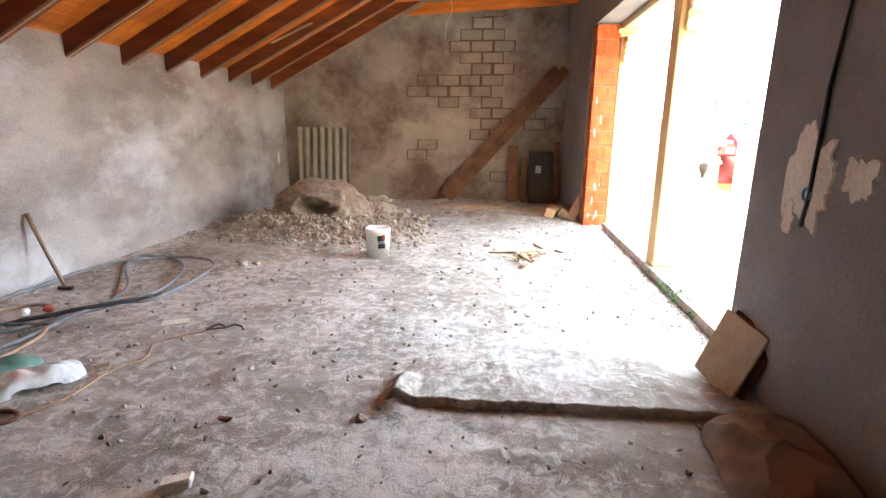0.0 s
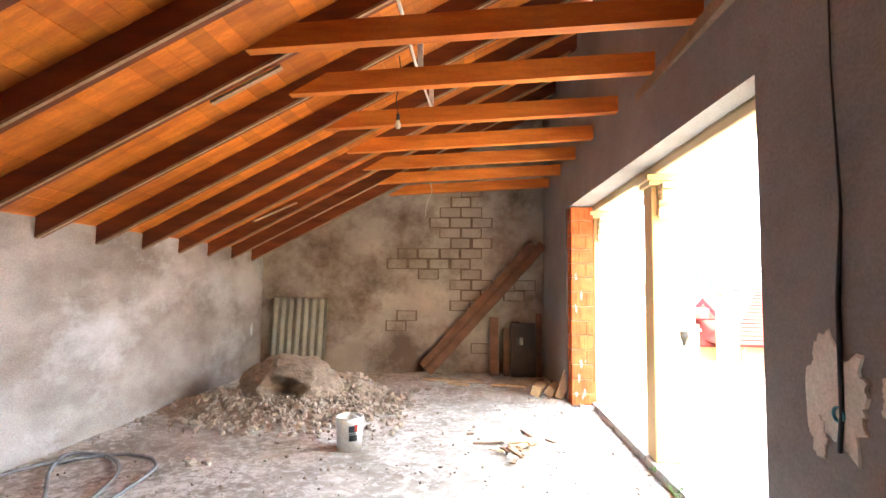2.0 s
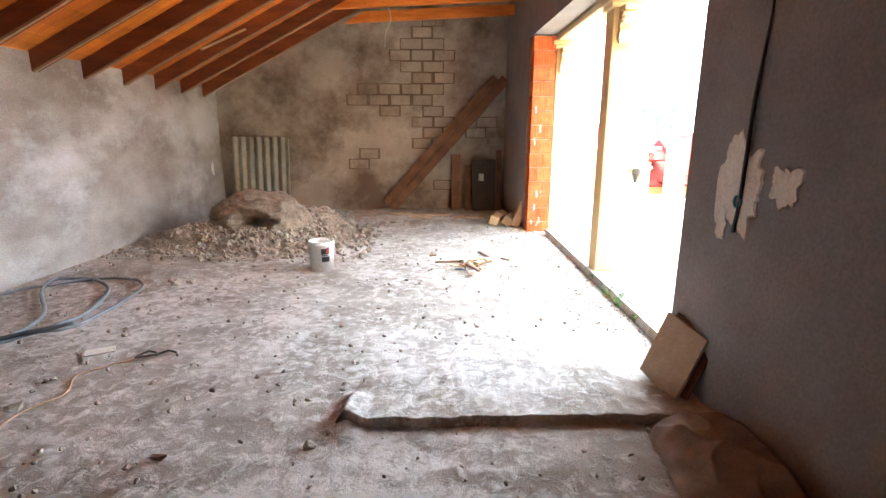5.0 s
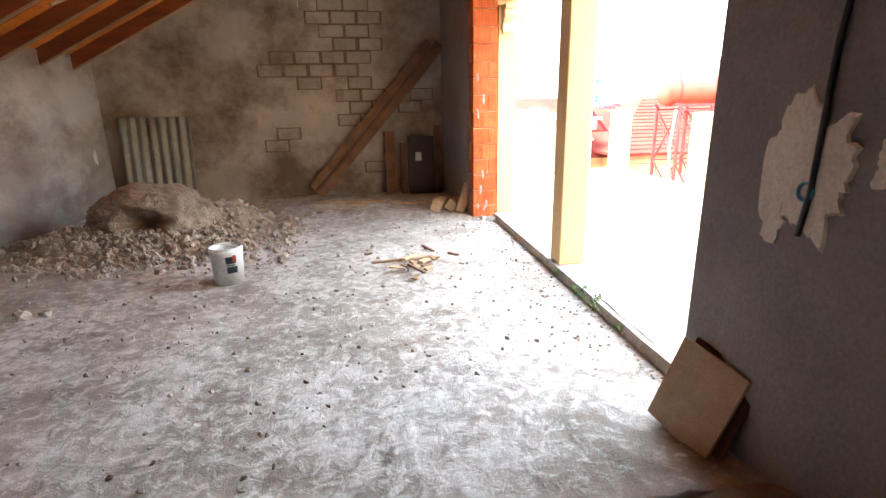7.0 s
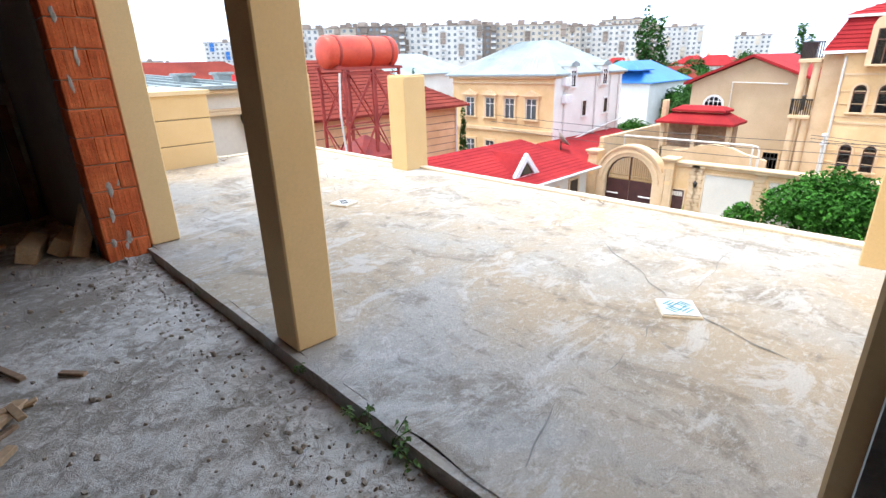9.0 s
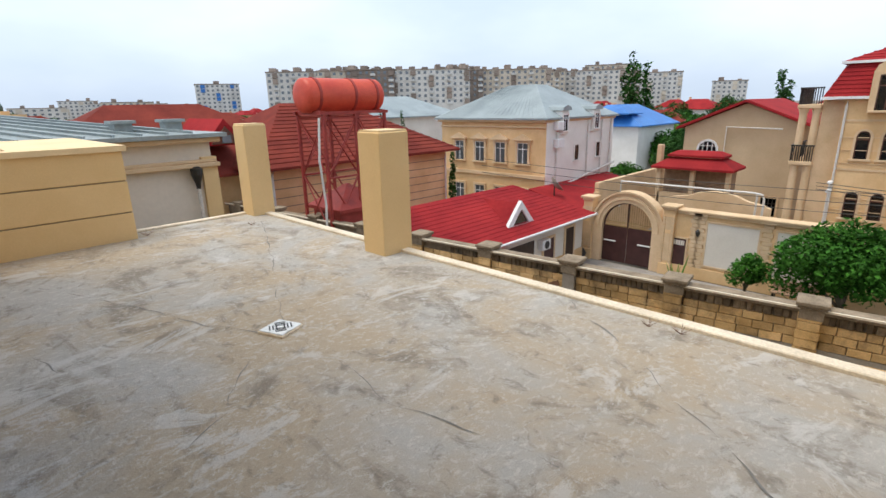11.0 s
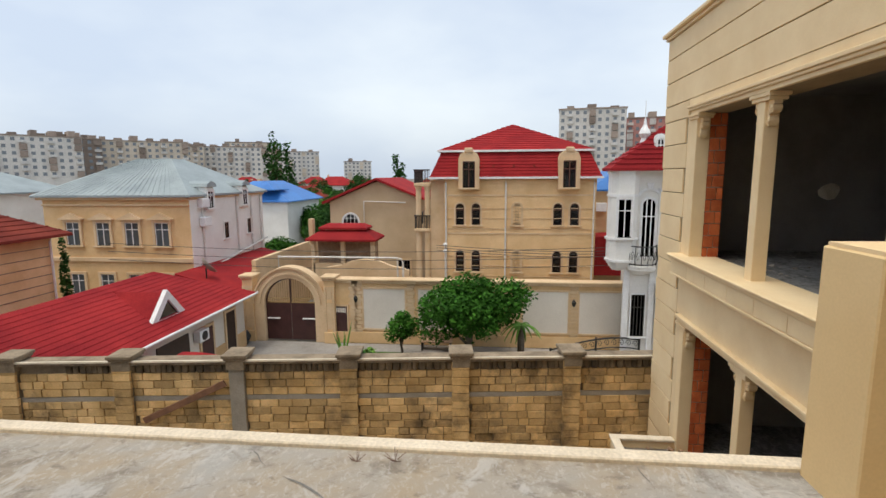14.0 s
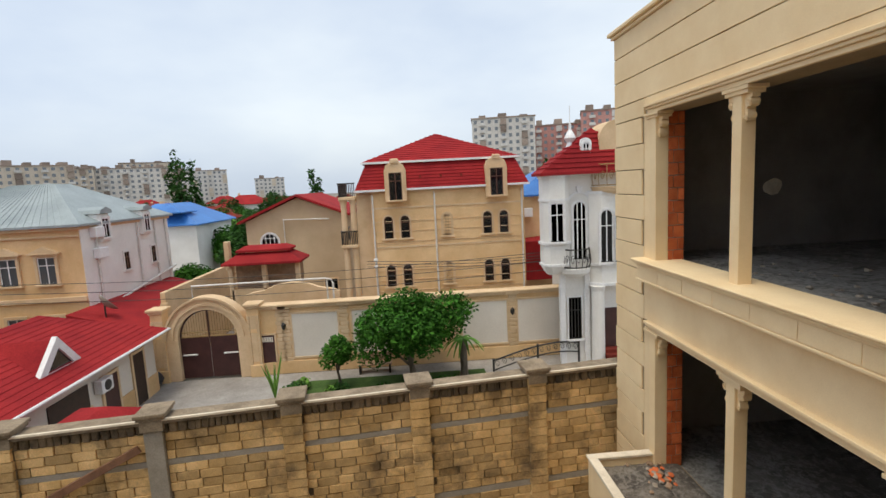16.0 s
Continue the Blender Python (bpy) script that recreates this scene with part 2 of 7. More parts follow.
# darkened cream: the shade inside the cladding grooves, put into the colour
M["groove"] = surface("groove_shadow_tone", (0.27, 0.20, 0.12), (0.36, 0.27, 0.17), 0.85, 2, 60, 0.1)
M["terrace"] = trowelled("weathered_concrete")
M["kerb"] = surface("pale_edge_stone", (0.62, 0.535, 0.41), (0.79, 0.695, 0.555), 0.85, 3, 50, 0.3, 0.006)
M["white_plastic"] = surface("white_plastic", (0.68, 0.68, 0.66), (0.80, 0.80, 0.79), 0.4, 4, 40, 0.05)
M["black_plastic"] = surface("black_plastic", (0.012, 0.012, 0.014), (0.03, 0.03, 0.032), 0.5, 4, 40, 0.05)
M["print_dark"] = surface("dark_print", (0.02, 0.025, 0.03), (0.05, 0.055, 0.06), 0.5, 20, 60, 0.0)
M["print_red"] = surface("red_print", (0.5, 0.05, 0.04), (0.6, 0.08, 0.06), 0.5, 20, 60, 0.0)
M["wood"] = surface("raw_timber", (0.42, 0.28, 0.16), (0.62, 0.46, 0.29), 0.75, 4, 60, 0.25, 0.004, vary=0.15)
M["old_wood"] = surface("old_timber", (0.25, 0.16, 0.10), (0.42, 0.285, 0.185), 0.85, 4, 60, 0.35, 0.006, vary=0.18)
M["particle"] = surface("chipboard", (0.44, 0.33, 0.21), (0.56, 0.43, 0.29), 0.8, 12, 120, 0.2, 0.003)
M["plank_brown"] = surface("dark_brown_plank", (0.13, 0.062, 0.036), (0.25, 0.125, 0.072), 0.85, 4, 60, 0.35, 0.006, vary=0.18)
M["sheet"] = surface("corrugated_sheet", (0.24, 0.23, 0.19), (0.40, 0.38, 0.32), 0.7, 3, 40, 0.15, 0.004, streak=(1, 1, 0.3))
M["sack"] = surface("burlap", (0.15, 0.11, 0.085), (0.28, 0.215, 0.17), 0.95, 5, 160, 0.6, 0.006)
M["hose"] = surface("grey_hose", (0.13, 0.135, 0.14), (0.24, 0.245, 0.25), 0.6, 8, 60, 0.1)
M["bag_white"] = surface("white_plastic_bag", (0.62, 0.66, 0.66), (0.80, 0.84, 0.84), 0.5, 6, 30, 0.2, 0.01)
M["bag_green"] = surface("green_plastic_bag", (0.05, 0.13, 0.10), (0.14, 0.26, 0.21), 0.5, 6, 30, 0.2, 0.01)
M["rust"] = surface("rusty_steel", (0.10, 0.045, 0.03), (0.20, 0.09, 0.055), 0.85, 8, 60, 0.3, 0.004, metal=0.2)
M["dark"] = surface("dark_wood_frame", (0.03, 0.018, 0.012), (0.06, 0.035, 0.025), 0.6, 5, 50, 0.1)
M["bulb"] = glass("frosted_glass", (0.8, 0.8, 0.78), 0.25)
M["tile_white"] = surface("white_glazed_tile", (0.66, 0.68, 0.68), (0.8, 0.82, 0.82), 0.3, 6, 40, 0.02)
M["tile_blue"] = surface("blue_print", (0.06, 0.25, 0.36), (0.10, 0.36, 0.46), 0.35, 6, 40, 0.02)
M["weed"] = surface("weed_leaf", (0.05, 0.12, 0.025), (0.12, 0.22, 0.05), 0.7, 20, 60, 0.1, vary=0.25)
M["tank_red"] = surface("red_oxide_paint", (0.50, 0.045, 0.02), (0.64, 0.085, 0.038), 0.5, 1.5, 30, 0.06, 0.004)
M["frame_red"] = surface("faded_red_steel", (0.22, 0.02, 0.016), (0.37, 0.045, 0.03), 0.6, 3, 40, 0.08, 0.004)
M["limestone"] = surface("limestone_block", (0.46, 0.29, 0.12), (0.73, 0.50, 0.25), 0.92, 1.6, 45, 0.5, 0.012, vary=0.30, stain=(0.09, 0.065, 0.045), amount=0.8, stain_lo=0.49)
M["stone_joint"] = surface("stone_joint", (0.15, 0.115, 0.08), (0.27, 0.21, 0.15), 0.95, 3, 50, 0.5, 0.01)
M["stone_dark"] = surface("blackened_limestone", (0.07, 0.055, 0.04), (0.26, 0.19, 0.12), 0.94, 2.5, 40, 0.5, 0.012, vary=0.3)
M["cap"] = surface("coping_stone", (0.17, 0.13, 0.09), (0.35, 0.28, 0.20), 0.9, 2.5, 40, 0.4, 0.01)
M["beam"] = surface("cast_concrete", (0.26, 0.23, 0.19), (0.38, 0.34, 0.29), 0.93, 2.2, 40, 0.4, 0.01)
M["facade"] = surface("tan_limestone_facade", (0.61, 0.395, 0.195), (0.79, 0.555, 0.31), 0.85, 0.5, 12, 0.08, 0.006, vary=0.06, speck=0.035)
M["facade_trim"] = surface("carved_limestone", (0.60, 0.425, 0.25), (0.75, 0.56, 0.365), 0.85, 0.8, 12, 0.08, 0.006, speck=0.035)
M["render_beige"] = surface("beige_render", (0.50, 0.37, 0.235), (0.62, 0.47, 0.31), 0.88, 0.4, 12, 0.06, 0.006, speck=0.035)
M["render_pale"] = surface("pale_render", (0.62, 0.57, 0.50), (0.76, 0.72, 0.66), 0.85, 0.35, 12, 0.1, 0.01, speck=0.035)
M["white_stone"] = surface("white_stucco", (0.72, 0.70, 0.66), (0.84, 0.825, 0.79), 0.8, 0.5, 15, 0.04, 0.005, speck=0.035)
M["panel_pale"] = surface("pale_wall_panel", (0.66, 0.60, 0.52), (0.76, 0.70, 0.62), 0.85, 0.4, 15, 0.04, 0.005, speck=0.035)
M["roof_red"] = surface("red_metal_tile", (0.23, 0.014, 0.018), (0.35, 0.027, 0.028), 0.88, 0.6, 18, 0.1, 0.01, vary=0.08)
M["roof_brown"] = surface("brown_red_tile", (0.13, 0.022, 0.016), (0.22, 0.042, 0.028), 0.92, 0.8, 18, 0.2, 0.01, vary=0.08)
M["roof_grey"] = surface("grey_green_sheet", (0.22, 0.26, 0.27), (0.34, 0.39, 0.40), 0.5, 0.5, 14, 0.1, 0.01, metal=0.1)
M["roof_blue"] = surface("blue_sheet", (0.02, 0.13, 0.42), (0.05, 0.22, 0.58), 0.5, 0.7, 14, 0.1)
M["window_dark"] = glass("dark_window_glass", (0.02, 0.022, 0.025), 0.08)
M["window_sky"] = glass("pale_window_glass", (0.16, 0.18, 0.20), 0.08)
M["wood_frame"] = surface("brown_window_frame", (0.09, 0.035, 0.02), (0.15, 0.06, 0.035), 0.5, 5, 30, 0.05)
M["white_frame"] = surface("white_frame", (0.72, 0.72, 0.72), (0.82, 0.82, 0.82), 0.4, 5, 30, 0.03)
M["gate_brown"] = surface("dark_brown_gate", (0.045, 0.016, 0.016), (0.075, 0.028, 0.026), 0.45, 2, 30, 0.05)
M["iron"] = surface("black_iron", (0.015, 0.014, 0.013), (0.035, 0.033, 0.03), 0.5, 6, 30, 0.05)
M["gold"] = surface("gilded_iron", (0.30, 0.19, 0.07), (0.42, 0.28, 0.11), 0.5, 6, 30, 0.05)
M["paving"] = surface("grey_paving", (0.26, 0.24, 0.22), (0.38, 0.36, 0.34), 0.88, 1.2, 14, 0.3, 0.01, vary=0.12)
M["ground"] = surface("earth_ground", (0.13, 0.115, 0.09), (0.24, 0.215, 0.175), 0.95, 0.12, 4, 0.4, 0.03)
M["lawn"] = surface("lawn", (0.035, 0.075, 0.02), (0.08, 0.14, 0.04), 0.9, 1.5, 30, 0.6, 0.03)
M["bark"] = surface("bark", (0.10, 0.075, 0.055), (0.19, 0.15, 0.115), 0.95, 6, 30, 0.6, 0.01, streak=(1, 1, 0.3))
M["leaf"] = surface("green_leaf", (0.016, 0.075, 0.007), (0.052, 0.165, 0.016), 0.75, 1.2, 20, 0.0, vary=0.45)
M["leaf_dark"] = surface("dark_green_leaf", (0.016, 0.06, 0.012), (0.05, 0.13, 0.025), 0.75, 1.0, 20, 0.0, vary=0.4)
M["leaf_light"] = surface("yellow_green_leaf", (0.08, 0.19, 0.03), (0.17, 0.33, 0.06), 0.6, 1.0, 20, 0.0, vary=0.4)
M["pipe_white"] = surface("painted_pipe", (0.60, 0.58, 0.54), (0.72, 0.70, 0.66), 0.5, 4, 30, 0.03)
M["block_far"] = surface("weathered_panel_block", (0.56, 0.53, 0.49), (0.74, 0.71, 0.66), 0.9, 0.06, 2, 0.0, vary=0.1)
M["block_tan"] = surface("tan_panel_block", (0.52, 0.45, 0.36), (0.66, 0.58, 0.48), 0.9, 0.06, 2, 0.0, vary=0.1)
M["block_brown"] = surface("brown_loggia", (0.22, 0.17, 0.14), (0.36, 0.29, 0.24), 0.9, 0.1, 2, 0.0, vary=0.25)
M["block_white"] = surface("white_tower_render", (0.55, 0.53, 0.50), (0.66, 0.64, 0.61), 0.9, 0.06, 2, 0.0, vary=0.08)
M["block_pink"] = surface("pink_tower_render", (0.46, 0.22, 0.19), (0.56, 0.30, 0.26), 0.9, 0.06, 2, 0.0, vary=0.1)
M["dome_green"] = surface("green_dome", (0.03, 0.07, 0.05), (0.06, 0.11, 0.08), 0.5, 0.5, 6, 0.0)


# dry, matt surfaces
for k in ("leaf", "leaf_dark", "leaf_light", "lawn", "roof_red", "roof_brown", "facade", "facade_trim", "limestone", "stone_dark", "cap", "render_beige", "brick", "cream", "cream_trim", "terrace", "floor"):
    M[k].node_tree.nodes["Principled BSDF"].inputs["Specular IOR Level"].default_value = 0.15

# ---- building blocks ----
def ring(bm, x0, x1, y0, y1, z0, z1):
    """A box in a bmesh; returns its vertices."""
    v = [bm.verts.new(p) for p in ((x0, y0, z0), (x1, y0, z0), (x1, y1, z0), (x0, y1, z0), (x0, y0, z1), (x1, y0, z1), (x1, y1, z1), (x0, y1, z1))]
    for q in ((0, 3, 2, 1), (4, 5, 6, 7), (0, 1, 5, 4), (1, 2, 6, 5), (2, 3, 7, 6), (3, 0, 4, 7)):
        bm.faces.new([v[i] for i in q])
    return v


def boxes(*specs, bevel=0.0):
    bm = bmesh.new()
    for s in specs:
        ring(bm, *s)
    if bevel:
        bmesh.ops.bevel(bm, geom=bm.edges[:], offset=bevel, segments=1, affect="EDGES")
    return bm


def prism(points, z0, z1, axis="z"):
    """A straight prism over a plan (or a profile, for axis x or y)."""
    bm = bmesh.new()

    def at(p, h):
        return {"z": (p[0], p[1], h), "x": (h, p[0], p[1]), "y": (p[0], h, p[1])}[axis]
    a = [bm.verts.new(at(p, z0)) for p in points]
    b = [bm.verts.new(at(p, z1)) for p in points]
    bm.faces.new(a)
    bm.faces.new(b[::-1])
    for i in range(len(points)):
        j = (i + 1) % len(points)
        bm.faces.new((a[j], a[i], b[i], b[j]))
    bmesh.ops.recalc_face_normals(bm, faces=bm.faces[:])
    return bm


def tube(path, r, sides=8, closed=False):
    """A tube along a list of points."""
    bm = bmesh.new()
    pts = [Vector(p) for p in path]
    rings = []
    for i, p in enumerate(pts):
        t = (pts[min(i + 1, len(pts) - 1)] - pts[max(i - 1, 0)]).normalized()
        up = Vector((0, 0, 1)) if abs(t.z) < 0.9 else Vector((1, 0, 0))
        a = t.cross(up).normalized()
        b = t.cross(a).normalized()
        rad = r[i] if isinstance(r, (list, tuple)) else r
        rings.append([bm.verts.new(p + rad * (math.cos(2 * math.pi * k / sides) * a + math.sin(2 * math.pi * k / sides) * b)) for k in range(sides)])
    for u, v in zip(rings, rings[1:]):
        for k in range(sides):
            bm.faces.new((u[k], u[(k + 1) % sides], v[(k + 1) % sides], v[k]))
    bm.faces.new(rings[0])
    bm.faces.new(rings[-1][::-1])
    bmesh.ops.recalc_face_normals(bm, faces=bm.faces[:])
    return bm


def lathe(profile, sides=20, cap=True):
    """A turned shape about z from (radius, height) pairs."""
    bm = bmesh.new()
    rings = [[bm.verts.new((r * math.cos(2 * math.pi * k / sides), r * math.sin(2 * math.pi * k / sides), z)) for k in range(sides)] for r, z in profile]
    for u, v in zip(rings, rings[1:]):
        for k in range(sides):
            bm.faces.new((u[k], u[(k + 1) % sides], v[(k + 1) % sides], v[k]))
    if cap:
        bm.faces.new(rings[0][::-1])
        bm.faces.new(rings[-1])
    return bm


def join(*bms):
    out = bmesh.new()
    for b in bms:
        me = bpy.data.meshes.new("tmp")
        b.to_mesh(me)
        b.free()
        out.from_mesh(me)
        bpy.data.meshes.remove(me)
    return out


def moved(bm, m):
    bmesh.ops.transform(bm, matrix=m, verts=bm.verts[:])
    return bm


def rough_up(bm, amount, scale=3.0, seed=0.0):
    for v in bm.verts:
        v.co += noise.noise_vector(v.co * scale + Vector((seed, seed * 2, 0))) * amount
    return bm


def part(name, bm, material, parent=None, label="", smooth=False):
    """One mesh object from a bmesh, under a thing or a part."""
    me = bpy.data.meshes.new(name)
    bm.to_mesh(me)
    bm.free()
    if smooth:
        for p in me.polygons:
            p.use_smooth = True
    me.materials.append(material if not isinstance(material, str) else M[material])
    ob = new(name, me)
    if parent:
        ob.parent = parent
    return tagged(ob, label) if label else ob


def thing(name, label, category, group="", at=(0, 0, 0), kind=""):
    ob = new(name)
    ob.empty_display_size = 0.2
    ob.location = at
    return tagged(ob, label, category, group, kind)


def structure(name, bm, material, label="", smooth=False, category=""):
    return tagged(part(name, bm, material, smooth=smooth), label, category, kind="structure")


def single(name, bm, material, label, category, group="", smooth=False):
    return tagged(part(name, bm, material, smooth=smooth), label, category, group)


def piece(name, mesh, parent, m):
    """A further object on a mesh that pieces share."""
    ob = new(name, mesh)
    ob.parent = parent
    ob.matrix_basis = m
    return ob


def mesh_of(name, bm, material):
    me = bpy.data.meshes.new(name)
    bm.to_mesh(me)
    bm.free()
    me.materials.append(M[material])
    return me


def sheet(nx, ny, place):
    """A grid whose vertices are place(u, v), u and v from 0 to 1."""
    pts = [place(i / nx, j / ny) for j in range(ny + 1) for i in range(nx + 1)]
    faces = [(j * (nx + 1) + i, j * (nx + 1) + i + 1, (j + 1) * (nx + 1) + i + 1, (j + 1) * (nx + 1) + i) for j in range(ny) for i in range(nx)]
    me = bpy.data.meshes.new("sheet")
    me.from_pydata(pts, [], faces)
    bm = bmesh.new()
    bm.from_mesh(me)
    bpy.data.meshes.remove(me)
    return bm

# ---- the room ----
XL, YF, YB = -4.15, 9.7, -2.6


def xr(y):
    return 1.27 + (7.4 - y) * 0.034


def deck_z(x):
    return 2.27 + 0.515 * (x - XL)


def wall_plan(y0, y1):
    return [(xr(y0), y0), (1.58, y0), (1.58, y1), (xr(y1), y1)]


def wall_sheet(x, y0, y1, z0, z1):
    """A plastered wall face with the slight waves of hand work, as a thick slab."""
    def place(u, v):
        y, z = y0 + (y1 - y0) * u, z0 + (z1 - z0) * v
        return (x + 0.012 * noise.noise(Vector((y * 0.9, z * 0.9, 3))) + 0.004 * noise.noise(Vector((y * 5, z * 5, 1))), y, z)
    return sheet(120, 40, place)


structure("wall_west", join(boxes((XL - 0.3, XL - 0.02, YB, YF, -0.1, 2.26)), wall_sheet(XL, YB, YF, -0.1, 2.26)), "plaster", "grey cement-plastered wall with pale damp patches", smooth=True)
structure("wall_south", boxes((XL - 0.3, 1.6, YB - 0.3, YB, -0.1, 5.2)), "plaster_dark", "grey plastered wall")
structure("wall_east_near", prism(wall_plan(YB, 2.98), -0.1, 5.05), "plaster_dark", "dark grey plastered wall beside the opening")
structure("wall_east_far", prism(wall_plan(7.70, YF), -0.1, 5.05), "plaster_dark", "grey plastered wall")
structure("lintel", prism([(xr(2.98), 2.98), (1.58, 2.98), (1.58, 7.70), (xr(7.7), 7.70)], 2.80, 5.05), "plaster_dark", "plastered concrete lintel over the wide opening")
far_wall = structure("wall_north", boxes((XL - 0.3, 1.6, YF, YF + 0.3, -0.1, 5.1)), "far_plaster", "thinly rendered block wall with bare patches")

# floor: screed with a raised patch that ends in a broken edge, and a thin pad at the far side


def floor_z(x, y):
    z = 0.010 * noise.noise(Vector((x * 1.3, y * 1.3, 0))) + 0.006 * noise.noise(Vector((x * 6, y * 6, 4)))
    z += 0.008 * noise.noise(Vector((x * 17, y * 17, 2)))
    lip = math.hypot((x + 0.50) / 0.07, max(abs(y - 2.48) - 0.16, 0) / 0.05)
    if lip < 1.6:
        z += 0.05 * max(0, 1 - lip / 1.6) + 0.01 * noise.noise(Vector((x * 30, y * 30, 0)))
    pit = math.hypot(x + 0.02, (y - 2.16) * 1.3)
    if pit < 0.16:
        z -= 0.03 * (1 - pit / 0.16)
    step = 7.42 + (1.26 - x) * 0.48
    if y > step and x > -1.5:
        z += 0.05 * min((x + 1.5) / 0.5, 1)
    return z


def slab_place(u, v):
    """The raised screed: a sharp broken front edge, thinning out to the back."""
    x = -0.56 + (1.44 + 0.56) * u
    front = 2.38 + 0.03 * (x - 0.3) + 0.018 * noise.noise(Vector((x * 11, 0, 8))) + 0.01 * noise.noise(Vector((x * 31, 0, 2)))
    row = v * 40
    y = front + (0.012 * row if row < 2 else 0.024 + (row - 2) / 38 * 1.9)
    base = floor_z(x, y)
    if row < 0.5:
        return (x, front + 0.012, base - 0.01)
    left = min(1.0, max(0.0, (x + 0.56) / (0.05 + 0.9 * max(0.0, y - front - 0.15))))
    t = max(0.0, 1 - (y - front) / 1.3) * left
    return (x, y, base - 0.006 + 0.064 * t + 0.006 * t * noise.noise(Vector((x * 14, y * 14, 6))))


def floor_place(u, v):
    y = YB + (YF - YB) * v
    x = XL + (xr(y) - XL + 0.31 * (1 if 2.98 < y < 7.4 else 0)) * u
    return (x, y, floor_z(x, y))


structure("floor", join(sheet(190, 400, floor_place), boxes((XL - 0.3, 1.6, YB - 0.3, YF + 0.3, -0.35, -0.08))), "floor", "rough dusty grey concrete screed floor", smooth=True)

structure("screed_slab", sheet(150, 40, slab_place), "floor", "raised patch of screed with a broken edge", smooth=True)

# roof: board deck on rafters, rising to the terrace side
RAFTERS = [-2.03 + 0.75 * k for k in range(16)]


def slope_box(y0, y1, x0, x1, drop0, drop1):
    """A timber that follows the roof slope, between two depths under the deck."""
    bm = bmesh.new()
    v = []
    for x in (x0, x1):
        for y, d in ((y0, drop1), (y1, drop1), (y1, drop0), (y0, drop0)):
            v.append(bm.verts.new((x, y, deck_z(x) - d)))
    for q in ((0, 1, 2, 3), (7, 6, 5, 4), (0, 4, 5, 1), (1, 5, 6, 2), (2, 6, 7, 3), (3, 7, 4, 0)):
        bm.faces.new([v[i] for i in q])
    bmesh.ops.recalc_face_normals(bm, faces=bm.faces[:])
    return bm


deck = []
x = XL - 0.28
k = 0
while x < 1.9:
    deck.append(slope_box(YB - 0.2, YF + 0.2, x, x + 0.128, -0.025 - 0.003 * (k % 3), 0.003 * math.sin(k * 2.4)))
    x += 0.132
    k += 1
ceil_bm = join(*deck)
structure("ceiling", ceil_bm, "deck", "orange-stained pine board roof deck")
structure("roof_cover", slope_box(YB - 0.3, YF + 0.3, XL - 0.6, 2.1, -0.12, -0.04), "roof_brown", "roof covering over the board deck")
for y in RAFTERS:
    single("rafter", rough_up(slope_box(y - 0.045, y + 0.045, XL - 0.14, 1.30, 0.0, 0.20), 0.004, 2.0, y), "rafter", "dark orange-stained timber roof rafter", "rafter", "roof rafters")
    if y > -2.2:
        single("batten", slope_box(y - 0.055, y - 0.028, XL + 0.02, 1.2, 0.20, 0.225), "batten", "thin pale batten nailed under the rafter", "batten", "roof battens")


def tie_bm(y):
    """A tie that climbs a little from the rafters to the wall, its foot cut to the slope."""
    x0, x1 = -1.62, xr(y) + 0.10
    bm = prism([(x0, 3.25), (x1, 3.40), (x1, 3.56), (x0 + 0.32, 3.43)], y - 0.045, y + 0.045, "y")
    return rough_up(bm, 0.004, 2.0, y)


for y in [-1.0, -0.1, 0.8, 1.75, 2.65, 3.54, 4.34, 5.28, 6.2, 7.1, 8.1, 9.1]:
    single("tie_beam", tie_bm(y), "tie", "orange-stained tie beam between rafters and wall", "beam", "tie beams")
structure("eaves_board", boxes(*[(1.47, 1.50, y, y + 0.30, 3.42, 3.9) for y in [YB + 0.305 * i for i in range(40)]]), "tie", "orange boards closing the eaves above the wall")
structure("wall_plate", boxes((1.36, 1.46, YB, YF, 3.30, 3.39)), "old_wood", "timber wall plate under the tie beams")

# ---- terrace ----
def bmesh_ball(sub=2):
    bm = bmesh.new()
    bmesh.ops.create_icosphere(bm, subdivisions=sub, radius=1)
    return bm


TZ = 0.09
XE = 5.22


def terrace_z(x, y):
    return TZ + 0.006 * noise.noise(Vector((x * 0.8, y * 0.8, 5))) + 0.002 * noise.noise(Vector((x * 7, y * 7, 1)))


def terrace_place(u, v):
    x, y = 1.60 + (XE - 0.07 - 1.60) * u, 1.9 + (11.2 - 1.9) * v
    return (x - (0.02 * noise.noise(Vector((0, y * 4, 0))) if u == 0 else 0), y, terrace_z(x, y))


structure("terrace_floor", join(sheet(70, 180, terrace_place), boxes((1.59, XE - 0.02, 1.9, 11.2, -0.3, TZ - 0.02))), "terrace", "weathered grey concrete terrace floor with cracks", smooth=True)
structure("terrace_wall", boxes((4.85, XE - 0.01, 1.4, 11.2, -7.05, -0.3), (1.3, 4.85, 10.9, 11.2, -7.05, -0.3)), "cream", "cream wall below the terrace")
edge = structure("terrace_edge", boxes((XE - 0.085, XE + 0.02, 1.5, 11.27, -0.02, TZ + 0.028), (1.6, XE - 0.085, 11.18, 11.27, -0.02, TZ + 0.028), bevel=0.008), "kerb", "pale narrow stone edging of the terrace")
structure("sill_step", rough_up(boxes(*[(1.555, 1.60, 3.0 + 0.2 * i, 3.2 + 0.2 * i, -0.05, TZ - 0.004) for i in range(22)]), 0.010, 6), "terrace", "broken dark concrete lip of the terrace slab")

# cracks: thin filled lines on the slab


